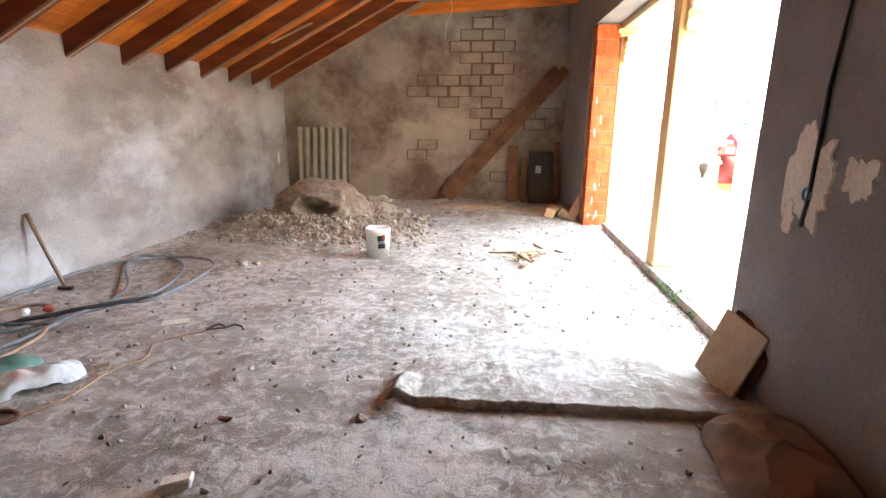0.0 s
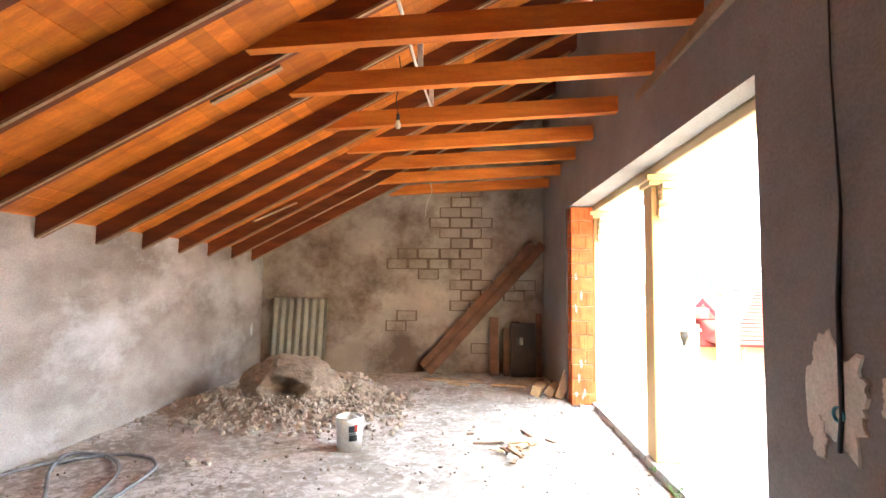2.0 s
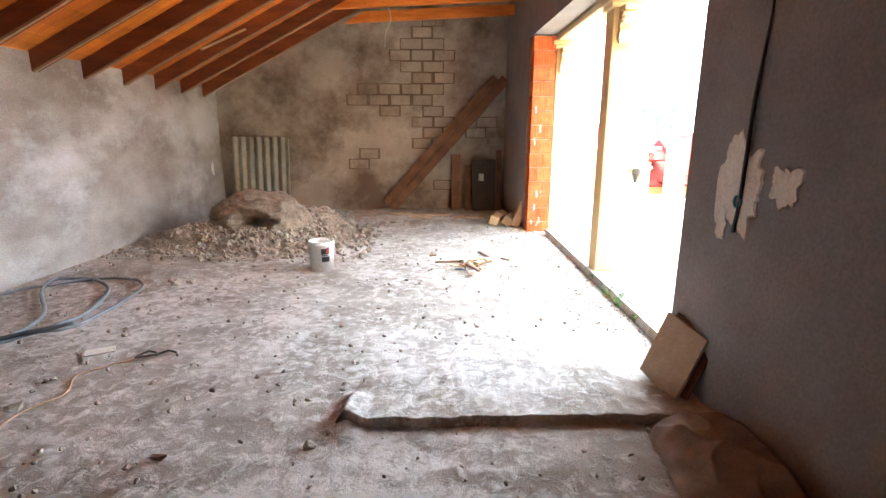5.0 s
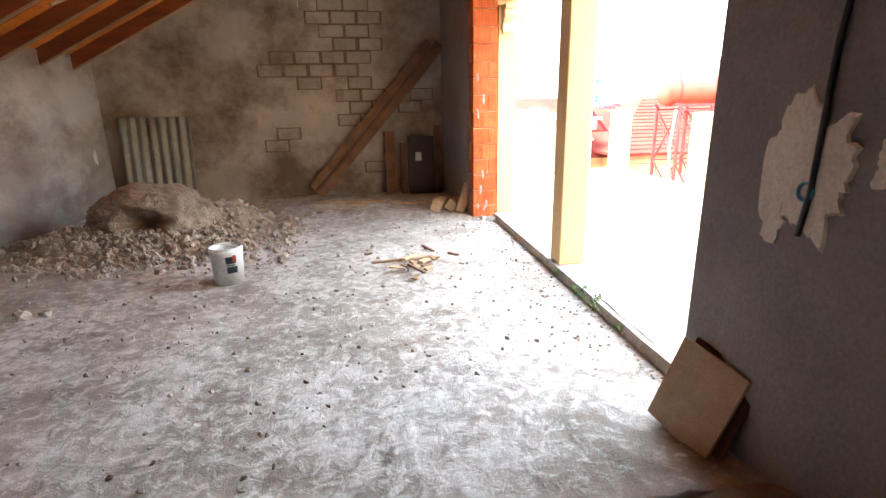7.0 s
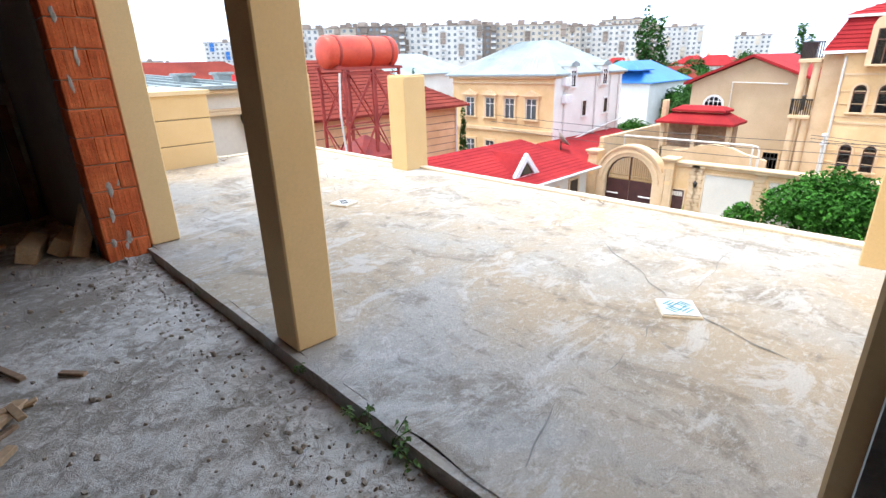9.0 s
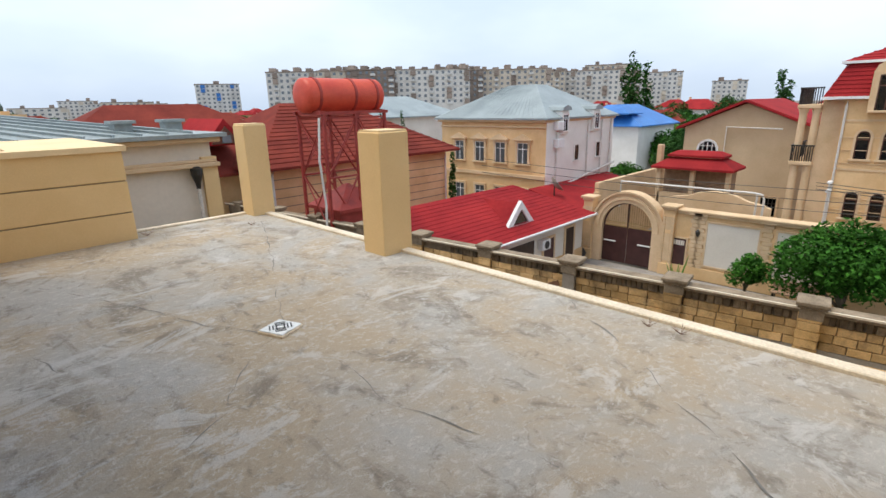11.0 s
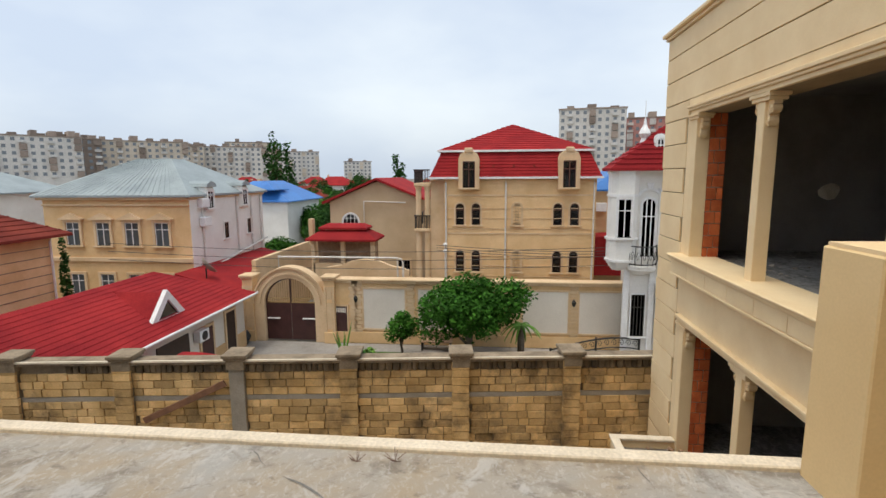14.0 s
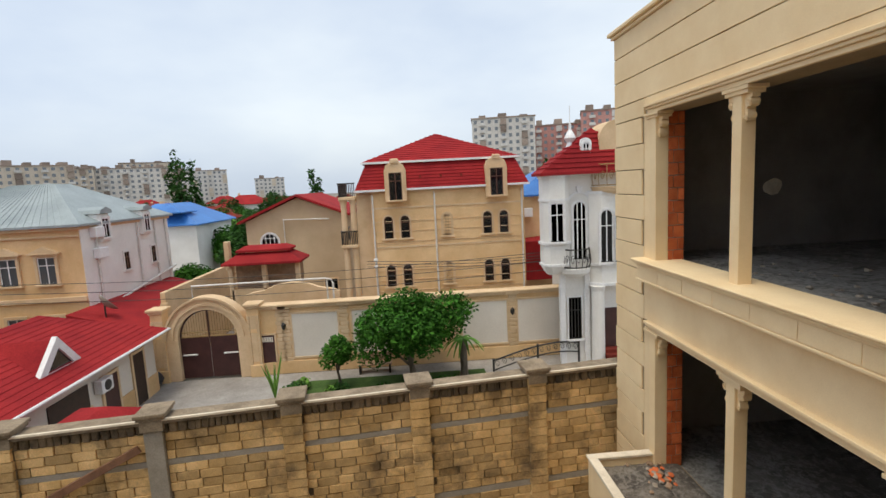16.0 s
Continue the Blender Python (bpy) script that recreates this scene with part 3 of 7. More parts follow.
def crack(points, w):
    bm = bmesh.new()
    prev = None
    fine = []
    for a, b in zip(points, points[1:]):
        for i in range(30):
            t = i / 30
            fine.append((a[0] + (b[0] - a[0]) * t, a[1] + (b[1] - a[1]) * t))
    for i, (x, y) in enumerate(fine):
        x += 0.035 * noise.noise(Vector((x * 5, y * 5, 9)))
        y += 0.035 * noise.noise(Vector((x * 5, y * 5, 19)))
        ww = w * 0.9 * max(0.03, noise.noise(Vector((x * 4, y * 4, 3))) + 0.25)
        a, b = bm.verts.new((x - ww, y + ww * 0.4, terrace_z(x, y) + 0.004)), bm.verts.new((x + ww, y - ww * 0.4, terrace_z(x, y) + 0.004))
        if prev:
            bm.faces.new((prev[0], prev[1], b, a))
        prev = (a, b)
    return bm


M["crack"] = surface("hairline_crack", (0.15, 0.145, 0.135), (0.27, 0.26, 0.25), 0.95, 8, 60, 0.2)
for pts, w, mat in (([(5.05, 6.1), (4.74, 5.63), (4.07, 4.79), (3.68, 4.29), (3.41, 3.99)], 0.009, "crack"), ([(3.45, 3.9), (4.12, 3.94), (4.68, 3.99), (5.12, 4.05)], 0.008, "crack"),
                    ([(3.2, 3.91), (2.58, 3.88), (2.2, 3.92), (1.75, 3.8)], 0.010, "crack"), ([(3.32, 3.8), (3.18, 3.45), (3.13, 3.26), (3.02, 2.6)], 0.011, "crack"), ([(2.4, 9.6), (2.75, 8.73), (2.93, 8.17), (3.06, 7.74), (3.26, 7.34)], 0.010, "crack"),
                    ([(3.45, 7.42), (3.85, 8.27), (4.51, 9.67), (4.9, 10.6)], 0.009, "crack"), ([(3.38, 7.18), (3.37, 6.59), (3.31, 6.09), (3.5, 5.2)], 0.007, "crack"), ([(3.27, 7.22), (2.93, 6.94), (2.7, 6.61), (1.9, 6.1)], 0.009, "crack"),
                    ([(1.75, 9.2), (1.99, 8.97), (2.22, 7.73), (2.43, 7.82)], 0.007, "crack"), ([(3.5, 7.2), (4.3, 6.6), (5.0, 6.4)], 0.006, "crack")):
    structure("floor_crack", crack(pts, w), mat, "thin crack in the concrete")


def drain(x, y, turn, mat_name, label):
    d = thing("floor_drain", label, "drain", "terrace drains", (x, y, TZ + 0.006))
    d.rotation_euler = (0, 0, radians(turn))
    part("base", boxes((-0.105, 0.105, -0.105, 0.105, -0.01, 0.012), bevel=0.004), "kerb", d)
    part("plate", boxes((-0.098, 0.098, -0.098, 0.098, 0.013, 0.020), bevel=0.003), "tile_white", d, "white square tile")
    for i in range(4):
        for j in range(3):
            bm = boxes((0.02 + 0.022 * j, 0.03 + 0.022 * j, -0.035, 0.035, 0.0203, 0.0222))
            part("slot", moved(bm, Matrix.Rotation(radians(90 * i + 45), 4, "Z")), mat_name, d)
    return d


drain(3.37, 7.29, 20, "print_dark", "white square floor drain with dark diagonal slots")
drain(3.29, 3.88, 35, "tile_blue", "white square floor drain with blue diagonal pattern")


def stub(x0, x1, y0, y1, z1):
    b = thing("pillar", "cream-painted square masonry pillar at the terrace edge", "pillar", "terrace pillars", ((x0 + x1) / 2, (y0 + y1) / 2, TZ))
    hx, hy = (x1 - x0) / 2, (y1 - y0) / 2
    part("shaft", rough_up(boxes((-hx, hx, -hy, hy, -0.02, z1 - TZ - 0.006), bevel=0.008), 0.003, 3, x0), "cream", b)
    part("top", rough_up(boxes((-hx + 0.012, hx - 0.012, -hy + 0.012, hy - 0.012, z1 - TZ - 0.006, z1 - TZ + 0.012)), 0.004, 9), "cream_trim", b, "chipped pale top")


stub(4.92, 5.29, 8.07, 8.40, 1.29)
stub(4.97, 5.29, 10.95, 11.26, 1.32)
stub(4.75, 5.13, 2.90, 3.27, 1.25)

# parapet at the far end, with siding grooves and a wide sloping top
par = thing("parapet", "cream-clad parapet wall with horizontal grooves", "parapet", at=(0, 0, 0))
for z0, z1 in ((TZ - 0.02, 0.40), (0.415, 0.76), (0.775, 1.10)):
    part("panel", boxes((1.60, 3.51, 10.86, 10.98, z0, z1), bevel=0.006), "cream", par)
    part("panel", boxes((3.39, 3.512, 10.982, 13.6, z0, z1), bevel=0.006), "cream", par)
# core in the groove tone, so the gaps between panels read as shaded
part("core", boxes((1.60, 3.495, 10.875, 11.04, 0.05, 1.09), (3.3, 3.495, 11.04, 13.6, -0.3, 1.09)), "groove", par)
part("coping", prism([(1.6, 10.82), (2.75, 10.82), (3.55, 10.82), (3.55, 13.6), (2.6, 13.6), (2.55, 11.12), (1.6, 11.12)], 1.10, 1.16), "cream_trim", par, "pale sloping coping")
part("back_wall", boxes((-2.0, 2.5, 13.5, 13.8, -0.3, 1.42)), "render_pale", par, "pale back wall with a ledge")
part("inner_roof", boxes((-2.0, 2.9, 11.12, 13.5, 0.45, 0.6)), "roof_red", par, "red sheet roof behind the parapet")

# ---- column, pilasters and brackets of the opening ----


def scroll_profile(h, d):
    """The side view of a scrolled console: (out, height) pairs."""
    pts = [(0, 0), (0, h), (d, h), (d * 1.02, h * 0.86)]
    for i in range(9):
        a = math.pi * (0.5 - i / 8 * 1.25)
        pts.append((d * 0.66 + d * 0.34 * math.cos(a), h * 0.70 + h * 0.16 * math.sin(a)))
    for i in range(9):
        a = math.pi * (0.5 - i / 8 * 1.3)
        pts.append((d * 0.22 + d * 0.26 * math.cos(a), h * 0.25 + h * 0.20 * math.sin(a)))
    return pts


def console_bm(h, d, w):
    """A carved scroll bracket, out along +x, its width along y."""
    bm = prism(scroll_profile(h, d), -w / 2, w / 2, "y")
    curls = []
    for cx, cz, r in ((d * 0.64, h * 0.72, h * 0.125), (d * 0.24, h * 0.24, h * 0.12)):
        for s in (-1, 1):
            prof = [(r, 0), (r, 0.010), (r * 0.75, 0.016), (r * 0.62, 0.006), (r * 0.36, 0.006), (r * 0.3, 0.018), (r * 0.1, 0.022)]
            c = lathe(prof, 14)
            curls.append(moved(c, Matrix.Translation((cx, s * w / 2, cz)) @ Matrix.Rotation(radians(-90 * s), 4, "X")))
    return join(bm, *curls)


def column(name, label, cx, cy, z0, z1, w, brackets, yard=None):
    c = thing(name, label, "column", "opening columns", (cx, cy, z0))
    h = w / 2
    zt = z1 - z0
    part("shaft", boxes((-h, h, -h, h, 0, zt - 0.10), bevel=0.008), "cream", c)
    part("cap", join(boxes((-h - 0.03, h + 0.03, -h - 0.03, h + 0.03, zt - 0.10, zt - 0.055), bevel=0.006), boxes((-h - 0.055, h + 0.055, -h - 0.055, h + 0.055, zt - 0.055, zt), bevel=0.006)), "cream_trim", c, "moulded capital")
    for turn in brackets:
        b = moved(console_bm(0.34, 0.15, w * 0.55), Matrix.Rotation(radians(turn), 4, "Z") @ Matrix.Translation((h, 0, zt - 0.44)))
        part("bracket", b, "cream_trim", c, "carved scroll bracket")
    return c


column("column", "cream-painted square column with scroll brackets in the opening", 1.705, 5.18, TZ, 2.72, 0.23, (90, -90, 0))
column("pilaster", "cream-painted square pilaster with scroll bracket beside bricks", 1.71, 7.545, TZ, 2.72, 0.22, (-90, 0))
column("pilaster", "cream-painted square pilaster with scroll bracket beside bricks", 1.71, 2.915, TZ, 2.72, 0.22, (90, 0))
structure("outer_lintel", join(boxes((1.60, 1.86, 2.6, 8.0, 2.72, 2.80), bevel=0.01), boxes((1.60, 1.80, 1.9, 10.86, 2.80, 5.0))), "cream_trim", "cream moulded beam over the columns")
structure("outer_wall", boxes((1.585, 1.78, 7.66, 10.86, -0.2, 2.80), (1.585, 1.78, 1.9, 2.75, -0.2, 2.80)), "cream", "cream house wall beside the opening")

# brick pier of hollow red bricks, with mortar smears
pier = thing("brick_pier", "bare hollow red brick pier at the opening, smeared with mortar", "pier", at=(1.43, 7.55, 0))
part("core", boxes((-0.145, 0.135, -0.135, 0.14, -0.1, 2.79)), "mortar", pier, "mortar core")


def hollow_brick(w, d, h):
    bm = boxes((-w / 2, w / 2, -d / 2, d / 2, 0, h), bevel=0.006)
    ribs = [(-w / 2 + 0.02 + i * (w - 0.04) / 4, -w / 2 + 0.035 + i * (w - 0.04) / 4, -d / 2 - 0.003, -d / 2 + 0.004, 0.012, h - 0.012) for i in range(5)]
    return join(bm, boxes(*ribs))


bricks = [mesh_of("brick", rough_up(hollow_brick(w, 0.15, 0.192), 0.004, 7, s), "brick") for w, s in ((0.197, 1), (0.106, 2), (0.145, 3))]
for row in range(14):
    z = 0.0 + row * 0.199
    if row % 2:
        spots = [(-0.055, 0), (0.098, 1)]
    else:
        spots = [(-0.10, 1), (0.053, 0)]
    for x, k in spots:
        for yy in (-0.075, 0.08):
            piece("brick", bricks[k], pier, pose(x, yy, z, 0, random.uniform(-0.6, 0.6), random.uniform(-1.5, 1.5)))
for i in range(9):
    z, x = random.uniform(0.1, 2.6), random.uniform(-0.1, 0.1)
    b = bmesh.new()
    bmesh.ops.create_icosphere(b, subdivisions=2, radius=1)
    moved(b, Matrix.Translation((x, -0.152, z)) @ Matrix.Diagonal((random.uniform(0.010, 0.022), 0.005, random.uniform(0.03, 0.07), 1)))
    part("mortar_smear", rough_up(b, 0.012, 20, i), "mortar", pier)

# ---- the wing that closes the terrace to the south ----
WY = 1.42
WX0, WX1 = 1.60, 13.25
wing = thing("house_wing", "cream-clad unfinished house wing with open window bays", "house", at=(0, 0, 0))
UP = (7.30, 11.60, 0.12, 2.58)
LOW = (7.30, 11.60, -3.52, -1.08)
TOP = 4.12


def wing_wall(y0, y1):
    x0, x1 = WX0, WX1
    return boxes((x0, UP[0] - 0.1, y0, y1, UP[2], UP[3]), (UP[1] + 0.14, x1, y0, y1, UP[2], UP[3]), (x0, x1, y0, y1, UP[3], TOP), (x0, x1, y0, y1, LOW[3], UP[2]),
                 (x0, LOW[0] - 0.1, y0, y1, LOW[2], LOW[3]), (LOW[1] + 0.14, x1, y0, y1, LOW[2], LOW[3]), (x0, x1, y0, y1, -7.05, LOW[2]))


# wall behind the boards carries the painted groove shade
part("wall", wing_wall(WY - 0.46, WY - 0.02), "groove", wing, "shadow-toned groove ground behind the cladding")
part("side_wall", boxes((WX1 - 0.3, WX1 - 0.005, -6.5, WY - 0.462, -7.05, TOP)), "cream", wing)


def clad(x0, x1, z0, z1, ragged=0.0):
    """Cladding boards in courses, their ends stepped beside the bays."""
    zs = [z0]
    while zs[-1] < z1 - 0.02:
        zs.append(min(zs[-1] + 0.44, z1))
    for i, (a, b) in enumerate(zip(zs, zs[1:])):
        e = ragged * (i % 2)
        part("panel", boxes((x0 + 0.006 + e, x1 - 0.006 - 0.5 * e, WY - 0.02, WY + 0.012, a + 0.009, b - 0.009), bevel=0.004), "cream_trim", wing)


clad(WX0, WX1, 2.86, TOP)
clad(12.02, WX1, -3.6, 2.86, 0.09)
clad(WX0, 6.88, -3.6, 2.86)
for i in range(15):
    z = -3.6 + 0.44 * i
    w = 0.62 if i % 2 else 0.36
    part("quoin", boxes((7.09 - w, 7.09, WY + 0.0125, WY + 0.036, z + 0.012, min(z + 0.434, 2.84)), bevel=0.008), "cream_trim", wing)
clad(WX0, WX1, -7.0, -3.62)


def bay(x0, x1, z0, z1):
    part("fascia", boxes((x0 - 0.42, x1 + 0.42, WY - 0.018, WY + 0.006, z1 + 0.15, z1 + (0.28 if z1 > 0 else 0.8))), "cream_trim", wing)
    part("surround", boxes((x0 - 0.42, x0 - 0.205, WY - 0.018, WY + 0.004, z0 - 0.1, z1)), "cream_trim", wing)
    part("surround", boxes((x1 + 0.21, x1 + 0.42, WY - 0.018, WY + 0.004, z0 - 0.1, z1)), "cream_trim", wing)
    part("moulding", join(boxes((x0 - 0.26, x1 + 0.26, WY - 0.018, WY + 0.035, z1, z1 + 0.06), bevel=0.006), boxes((x0 - 0.28, x1 + 0.28, WY - 0.018, WY + 0.065, z1 + 0.06, z1 + 0.10), bevel=0.008), boxes((x0 - 0.30, x1 + 0.30, WY - 0.018, WY + 0.09, z1 + 0.10, z1 + 0.15), bevel=0.008)), "cream_trim", wing, "moulded band over the bay")
    for xx in (x0 - 0.1, x1 + 0.1):
        part("pilaster", boxes((xx - 0.10, xx + 0.10, WY - 0.20, WY + 0.02, z0, z1 - 0.08), bevel=0.008), "cream_trim", wing)
        inward = 180 if xx > x1 else 0
        part("bracket", moved(console_bm(0.33, 0.13, 0.10), Matrix.Translation((xx, WY - 0.08, z1 - 0.42)) @ Matrix.Rotation(radians(inward), 4, "Z") @ Matrix.Translation((0.10, 0, 0))), "cream_trim", wing, "carved scroll bracket")
        part("cap", join(boxes((xx - 0.24, xx + 0.24, WY - 0.21, WY + 0.06, z1 - 0.045, z1), bevel=0.006), boxes((xx - 0.20, xx + 0.20, WY - 0.205, WY + 0.04, z1 - 0.09, z1 - 0.045), bevel=0.006)), "cream_trim", wing)
    xm = 9.62
    part("column", boxes((xm - 0.09, xm + 0.09, WY - 0.20, WY - 0.01, z0, z1 - 0.10), bevel=0.008), "cream_trim", wing)
    part("cap", join(boxes((xm - 0.25, xm + 0.25, WY - 0.24, WY + 0.03, z1 - 0.05, z1), bevel=0.006), boxes((xm - 0.22, xm + 0.22, WY - 0.22, WY + 0.01, z1 - 0.10, z1 - 0.05), bevel=0.006)), "cream_trim", wing)
    for turn in (0, 180):
        m = Matrix.Translation((xm, WY - 0.10, z1 - 0.43)) @ Matrix.Rotation(radians(turn), 4, "Z") @ Matrix.Translation((0.09, 0, 0))
        part("bracket", moved(console_bm(0.33, 0.13, 0.10), m), "cream_trim", wing, "carved scroll bracket")
    # bare red brick reveals inside the bay
    for xx, s in ((x1, 1), (x0, -1)):
        part("brick_bed", boxes((min(xx + 0.02 * s, xx + 0.13 * s), max(xx + 0.02 * s, xx + 0.13 * s), WY - 0.455, WY - 0.202, z0, z1)), "mortar", wing, "mortar bed of the brick reveal")
        n = round((z1 - z0) / 0.2)
        h = (z1 - z0) / n
        for r in range(n):
            z = z0 + r * h
            cut = WY - 0.37 if r % 2 else WY - 0.29
            for ya, yb in ((WY - 0.47, cut - 0.006), (cut + 0.006, WY - 0.203)):
                part("brick", rough_up(boxes((min(xx, xx + 0.11 * s), max(xx, xx + 0.11 * s), ya, yb, z + 0.007, z + h - 0.007), bevel=0.006), 0.004, 9, z + ya), "brick", wing)


bay(*UP)
bay(*LOW)
# projecting ledge between the storeys
part("ledge", boxes((6.82, 11.96, WY + 0.014, WY + 0.17, -0.17, 0.06), bevel=0.008), "cream_trim", wing, "projecting sill ledge")
part("ledge_moulding", join(boxes((6.72, 12.04, WY - 0.44, WY + 0.25, 0.125, 0.165), bevel=0.012), boxes((6.75, 12.02, WY + 0.014, WY + 0.225, 0.09, 0.125), bevel=0.008), boxes((6.78, 12.0, WY + 0.014, WY + 0.20, 0.06, 0.09), bevel=0.006)), "cream_trim", wing, "moulded edge of the ledge")
part("ledge_bead", boxes((6.80, 11.98, WY + 0.014, WY + 0.19, -0.21, -0.17), bevel=0.008), "cream_trim", wing, "thin bead under the ledge")
for i in range(7):
    x = 6.84 + i * 0.731
    part("ledge_panel", boxes((x, x + 0.716, WY + 0.17, WY + 0.177, -0.162, 0.052), bevel=0.003), "cream_trim", wing)
part("cornice", join(boxes((WX0, WX1 + 0.05, WY - 0.3, WY + 0.06, TOP, TOP + 0.06), bevel=0.01), boxes((WX0, WX1 + 0.09, WY - 0.3, WY + 0.12, TOP + 0.06, TOP + 0.13), bevel=0.012)), "cream_trim", wing, "moulded roof cornice")
part("roof", boxes((WX0, WX1, -6.5, WY - 0.3, TOP - 0.05, TOP + 0.055)), "beam", wing)
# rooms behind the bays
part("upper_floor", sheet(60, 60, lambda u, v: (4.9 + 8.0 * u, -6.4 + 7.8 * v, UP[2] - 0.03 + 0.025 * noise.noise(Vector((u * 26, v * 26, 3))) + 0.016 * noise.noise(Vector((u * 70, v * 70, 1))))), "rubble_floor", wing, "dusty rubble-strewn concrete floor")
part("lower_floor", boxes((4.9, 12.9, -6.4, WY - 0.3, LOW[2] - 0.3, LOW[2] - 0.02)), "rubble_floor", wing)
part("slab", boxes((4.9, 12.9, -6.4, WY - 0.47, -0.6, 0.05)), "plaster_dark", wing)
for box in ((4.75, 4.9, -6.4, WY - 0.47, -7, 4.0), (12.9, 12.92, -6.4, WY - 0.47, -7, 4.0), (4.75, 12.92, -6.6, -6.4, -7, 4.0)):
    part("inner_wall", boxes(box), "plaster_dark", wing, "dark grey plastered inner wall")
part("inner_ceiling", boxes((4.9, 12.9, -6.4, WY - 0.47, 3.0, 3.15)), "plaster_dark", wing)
for y, z in ((-1.5, 1.25), (-4.6, 1.3)):
    o = part("plaster_patch", rough_up(moved(bmesh_ball(), Matrix.Translation((12.9, y, z)) @ Matrix.Diagonal((0.02, 0.22, 0.16, 1))), 0.05, 5, y), "patch", wing, "pale plaster patch round a socket hole")
# rubble lying on the bay floors
for i in range(40):
    x, y = random.uniform(7.4, 11.4), WY - 0.5 - abs(random.gauss(0, 0.8))
    s = random.uniform(0.02, 0.06)
    part("rubble", rough_up(moved(bmesh_ball(1), Matrix.Translation((x, y, UP[2] - 0.02)) @ Matrix.Diagonal((s, s * 0.8, s * 0.5, 1))), s * 0.5, 20, i), "rubble", wing)
for i in range(26):
    x, y = random.gauss(8.2, 0.6), WY - 2.2 + random.gauss(0, 0.5)
    s = random.uniform(0.12, 0.24)
    part("rubble", rough_up(moved(bmesh_ball(1), Matrix.Translation((x, y, LOW[2] + 0.06 + 0.3 * math.exp(-((x - 8.2) / 0.5) ** 2))) @ Matrix.Diagonal((s, s * 0.8, s * 0.6, 1))), s * 0.4, 6, i), "rubble", wing)
# lower balcony with a rim
bal = thing("balcony_slab", "rough unfinished balcony slab with pale rim and debris", "balcony", at=(0, 0, 0))
BX, BY = 11.78, 2.56
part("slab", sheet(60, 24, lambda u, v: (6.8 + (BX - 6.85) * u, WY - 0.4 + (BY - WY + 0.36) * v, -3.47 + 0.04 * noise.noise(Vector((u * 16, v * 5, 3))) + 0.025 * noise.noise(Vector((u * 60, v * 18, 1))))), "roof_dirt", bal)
part("body", boxes((6.8, BX - 0.01, WY + 0.014, BY - 0.01, -4.0, -3.54)), "cream", bal)
part("rim", boxes((BX - 0.10, BX, WY + 0.02, BY, -4.05, -3.33), bevel=0.008), "cream_trim", bal, "pale raised rim")
part("rim", boxes((6.8, BX - 0.102, BY - 0.10, BY, -4.05, -3.33), bevel=0.008), "cream_trim", bal, "pale raised rim")
part("rim_cap", join(boxes((BX - 0.13, BX + 0.03, WY + 0.02, BY + 0.03, -3.33, -3.28), bevel=0.01), boxes((6.8, BX - 0.13, BY - 0.13, BY + 0.03, -3.33, -3.28), bevel=0.01)), "kerb", bal)
for i in range(34):
    x, y = random.gauss(11.2, 0.25), WY - 0.1 + abs(random.gauss(0, 0.25))
    s = random.uniform(0.02, 0.06)
    part("rubble", rough_up(moved(bmesh_ball(1), Matrix.Translation((min(x, BX - 0.15), y, -3.44)) @ Matrix.Diagonal((s * 1.4, s, s * 0.5, 1))), s * 0.4, 20, i), ("brick", "rubble", "old_wood")[i % 3], bal)

# ---- ground ----
GZ = -7.05
structure("ground", boxes((-1500, 1500, -1500, 1500, GZ - 1, GZ - 0.06)), "ground", "bare earth ground of the town")
structure("pavement", boxes((11.6, 27.2, -6, 19, GZ - 0.05, GZ)), "paving", "grey block paving of the yard")
structure("lawn", boxes((21.5, 25.9, 2.5, 10.5, GZ, GZ + 0.06)), "lawn", "green lawn bed in the yard")
structure("street", boxes((11.6, 60, -60, -6, GZ - 0.055, GZ - 0.01), (27.9, 60, -6, 60, GZ - 0.055, GZ - 0.01)), "paving", "grey paved ground between the houses")


def xw(y):
    """The plan line of the yard wall."""
    return 13.86 - 0.118 * y


# ---- windows, shared by all the houses ----
SHAPES = {}


def arch_outline(w, h, arched, n=10):
    if not arched:
        return [(-w / 2, 0), (w / 2, 0), (w / 2, h), (-w / 2, h)]
    r = w / 2
    return [(-r, 0), (r, 0)] + [(r * math.cos(math.pi * i / n), h - r + r * math.sin(math.pi * i / n)) for i in range(n + 1)]


def frame_bm(w, h, arched, t, d):
    """A frame of width t round an opening, standing d out of the wall (towards -y)."""
    bm = bmesh.new()
    inner, outer = arch_outline(w, h, arched), arch_outline(w + 2 * t, h + t, arched)
    loops = [[bm.verts.new((x, y, z)) for x, z in pts] for pts, y in ((inner, -d), (outer, -d), (outer, 0.02), (inner, 0.02))]
    n = len(inner)
    for a, b in ((0, 1), (1, 2), (2, 3), (3, 0)):
        for i in range(n):
            j = (i + 1) % n
            bm.faces.new((loops[a][i], loops[a][j], loops[b][j], loops[b][i]))
    bmesh.ops.recalc_face_normals(bm, faces=bm.faces[:])
    return bm


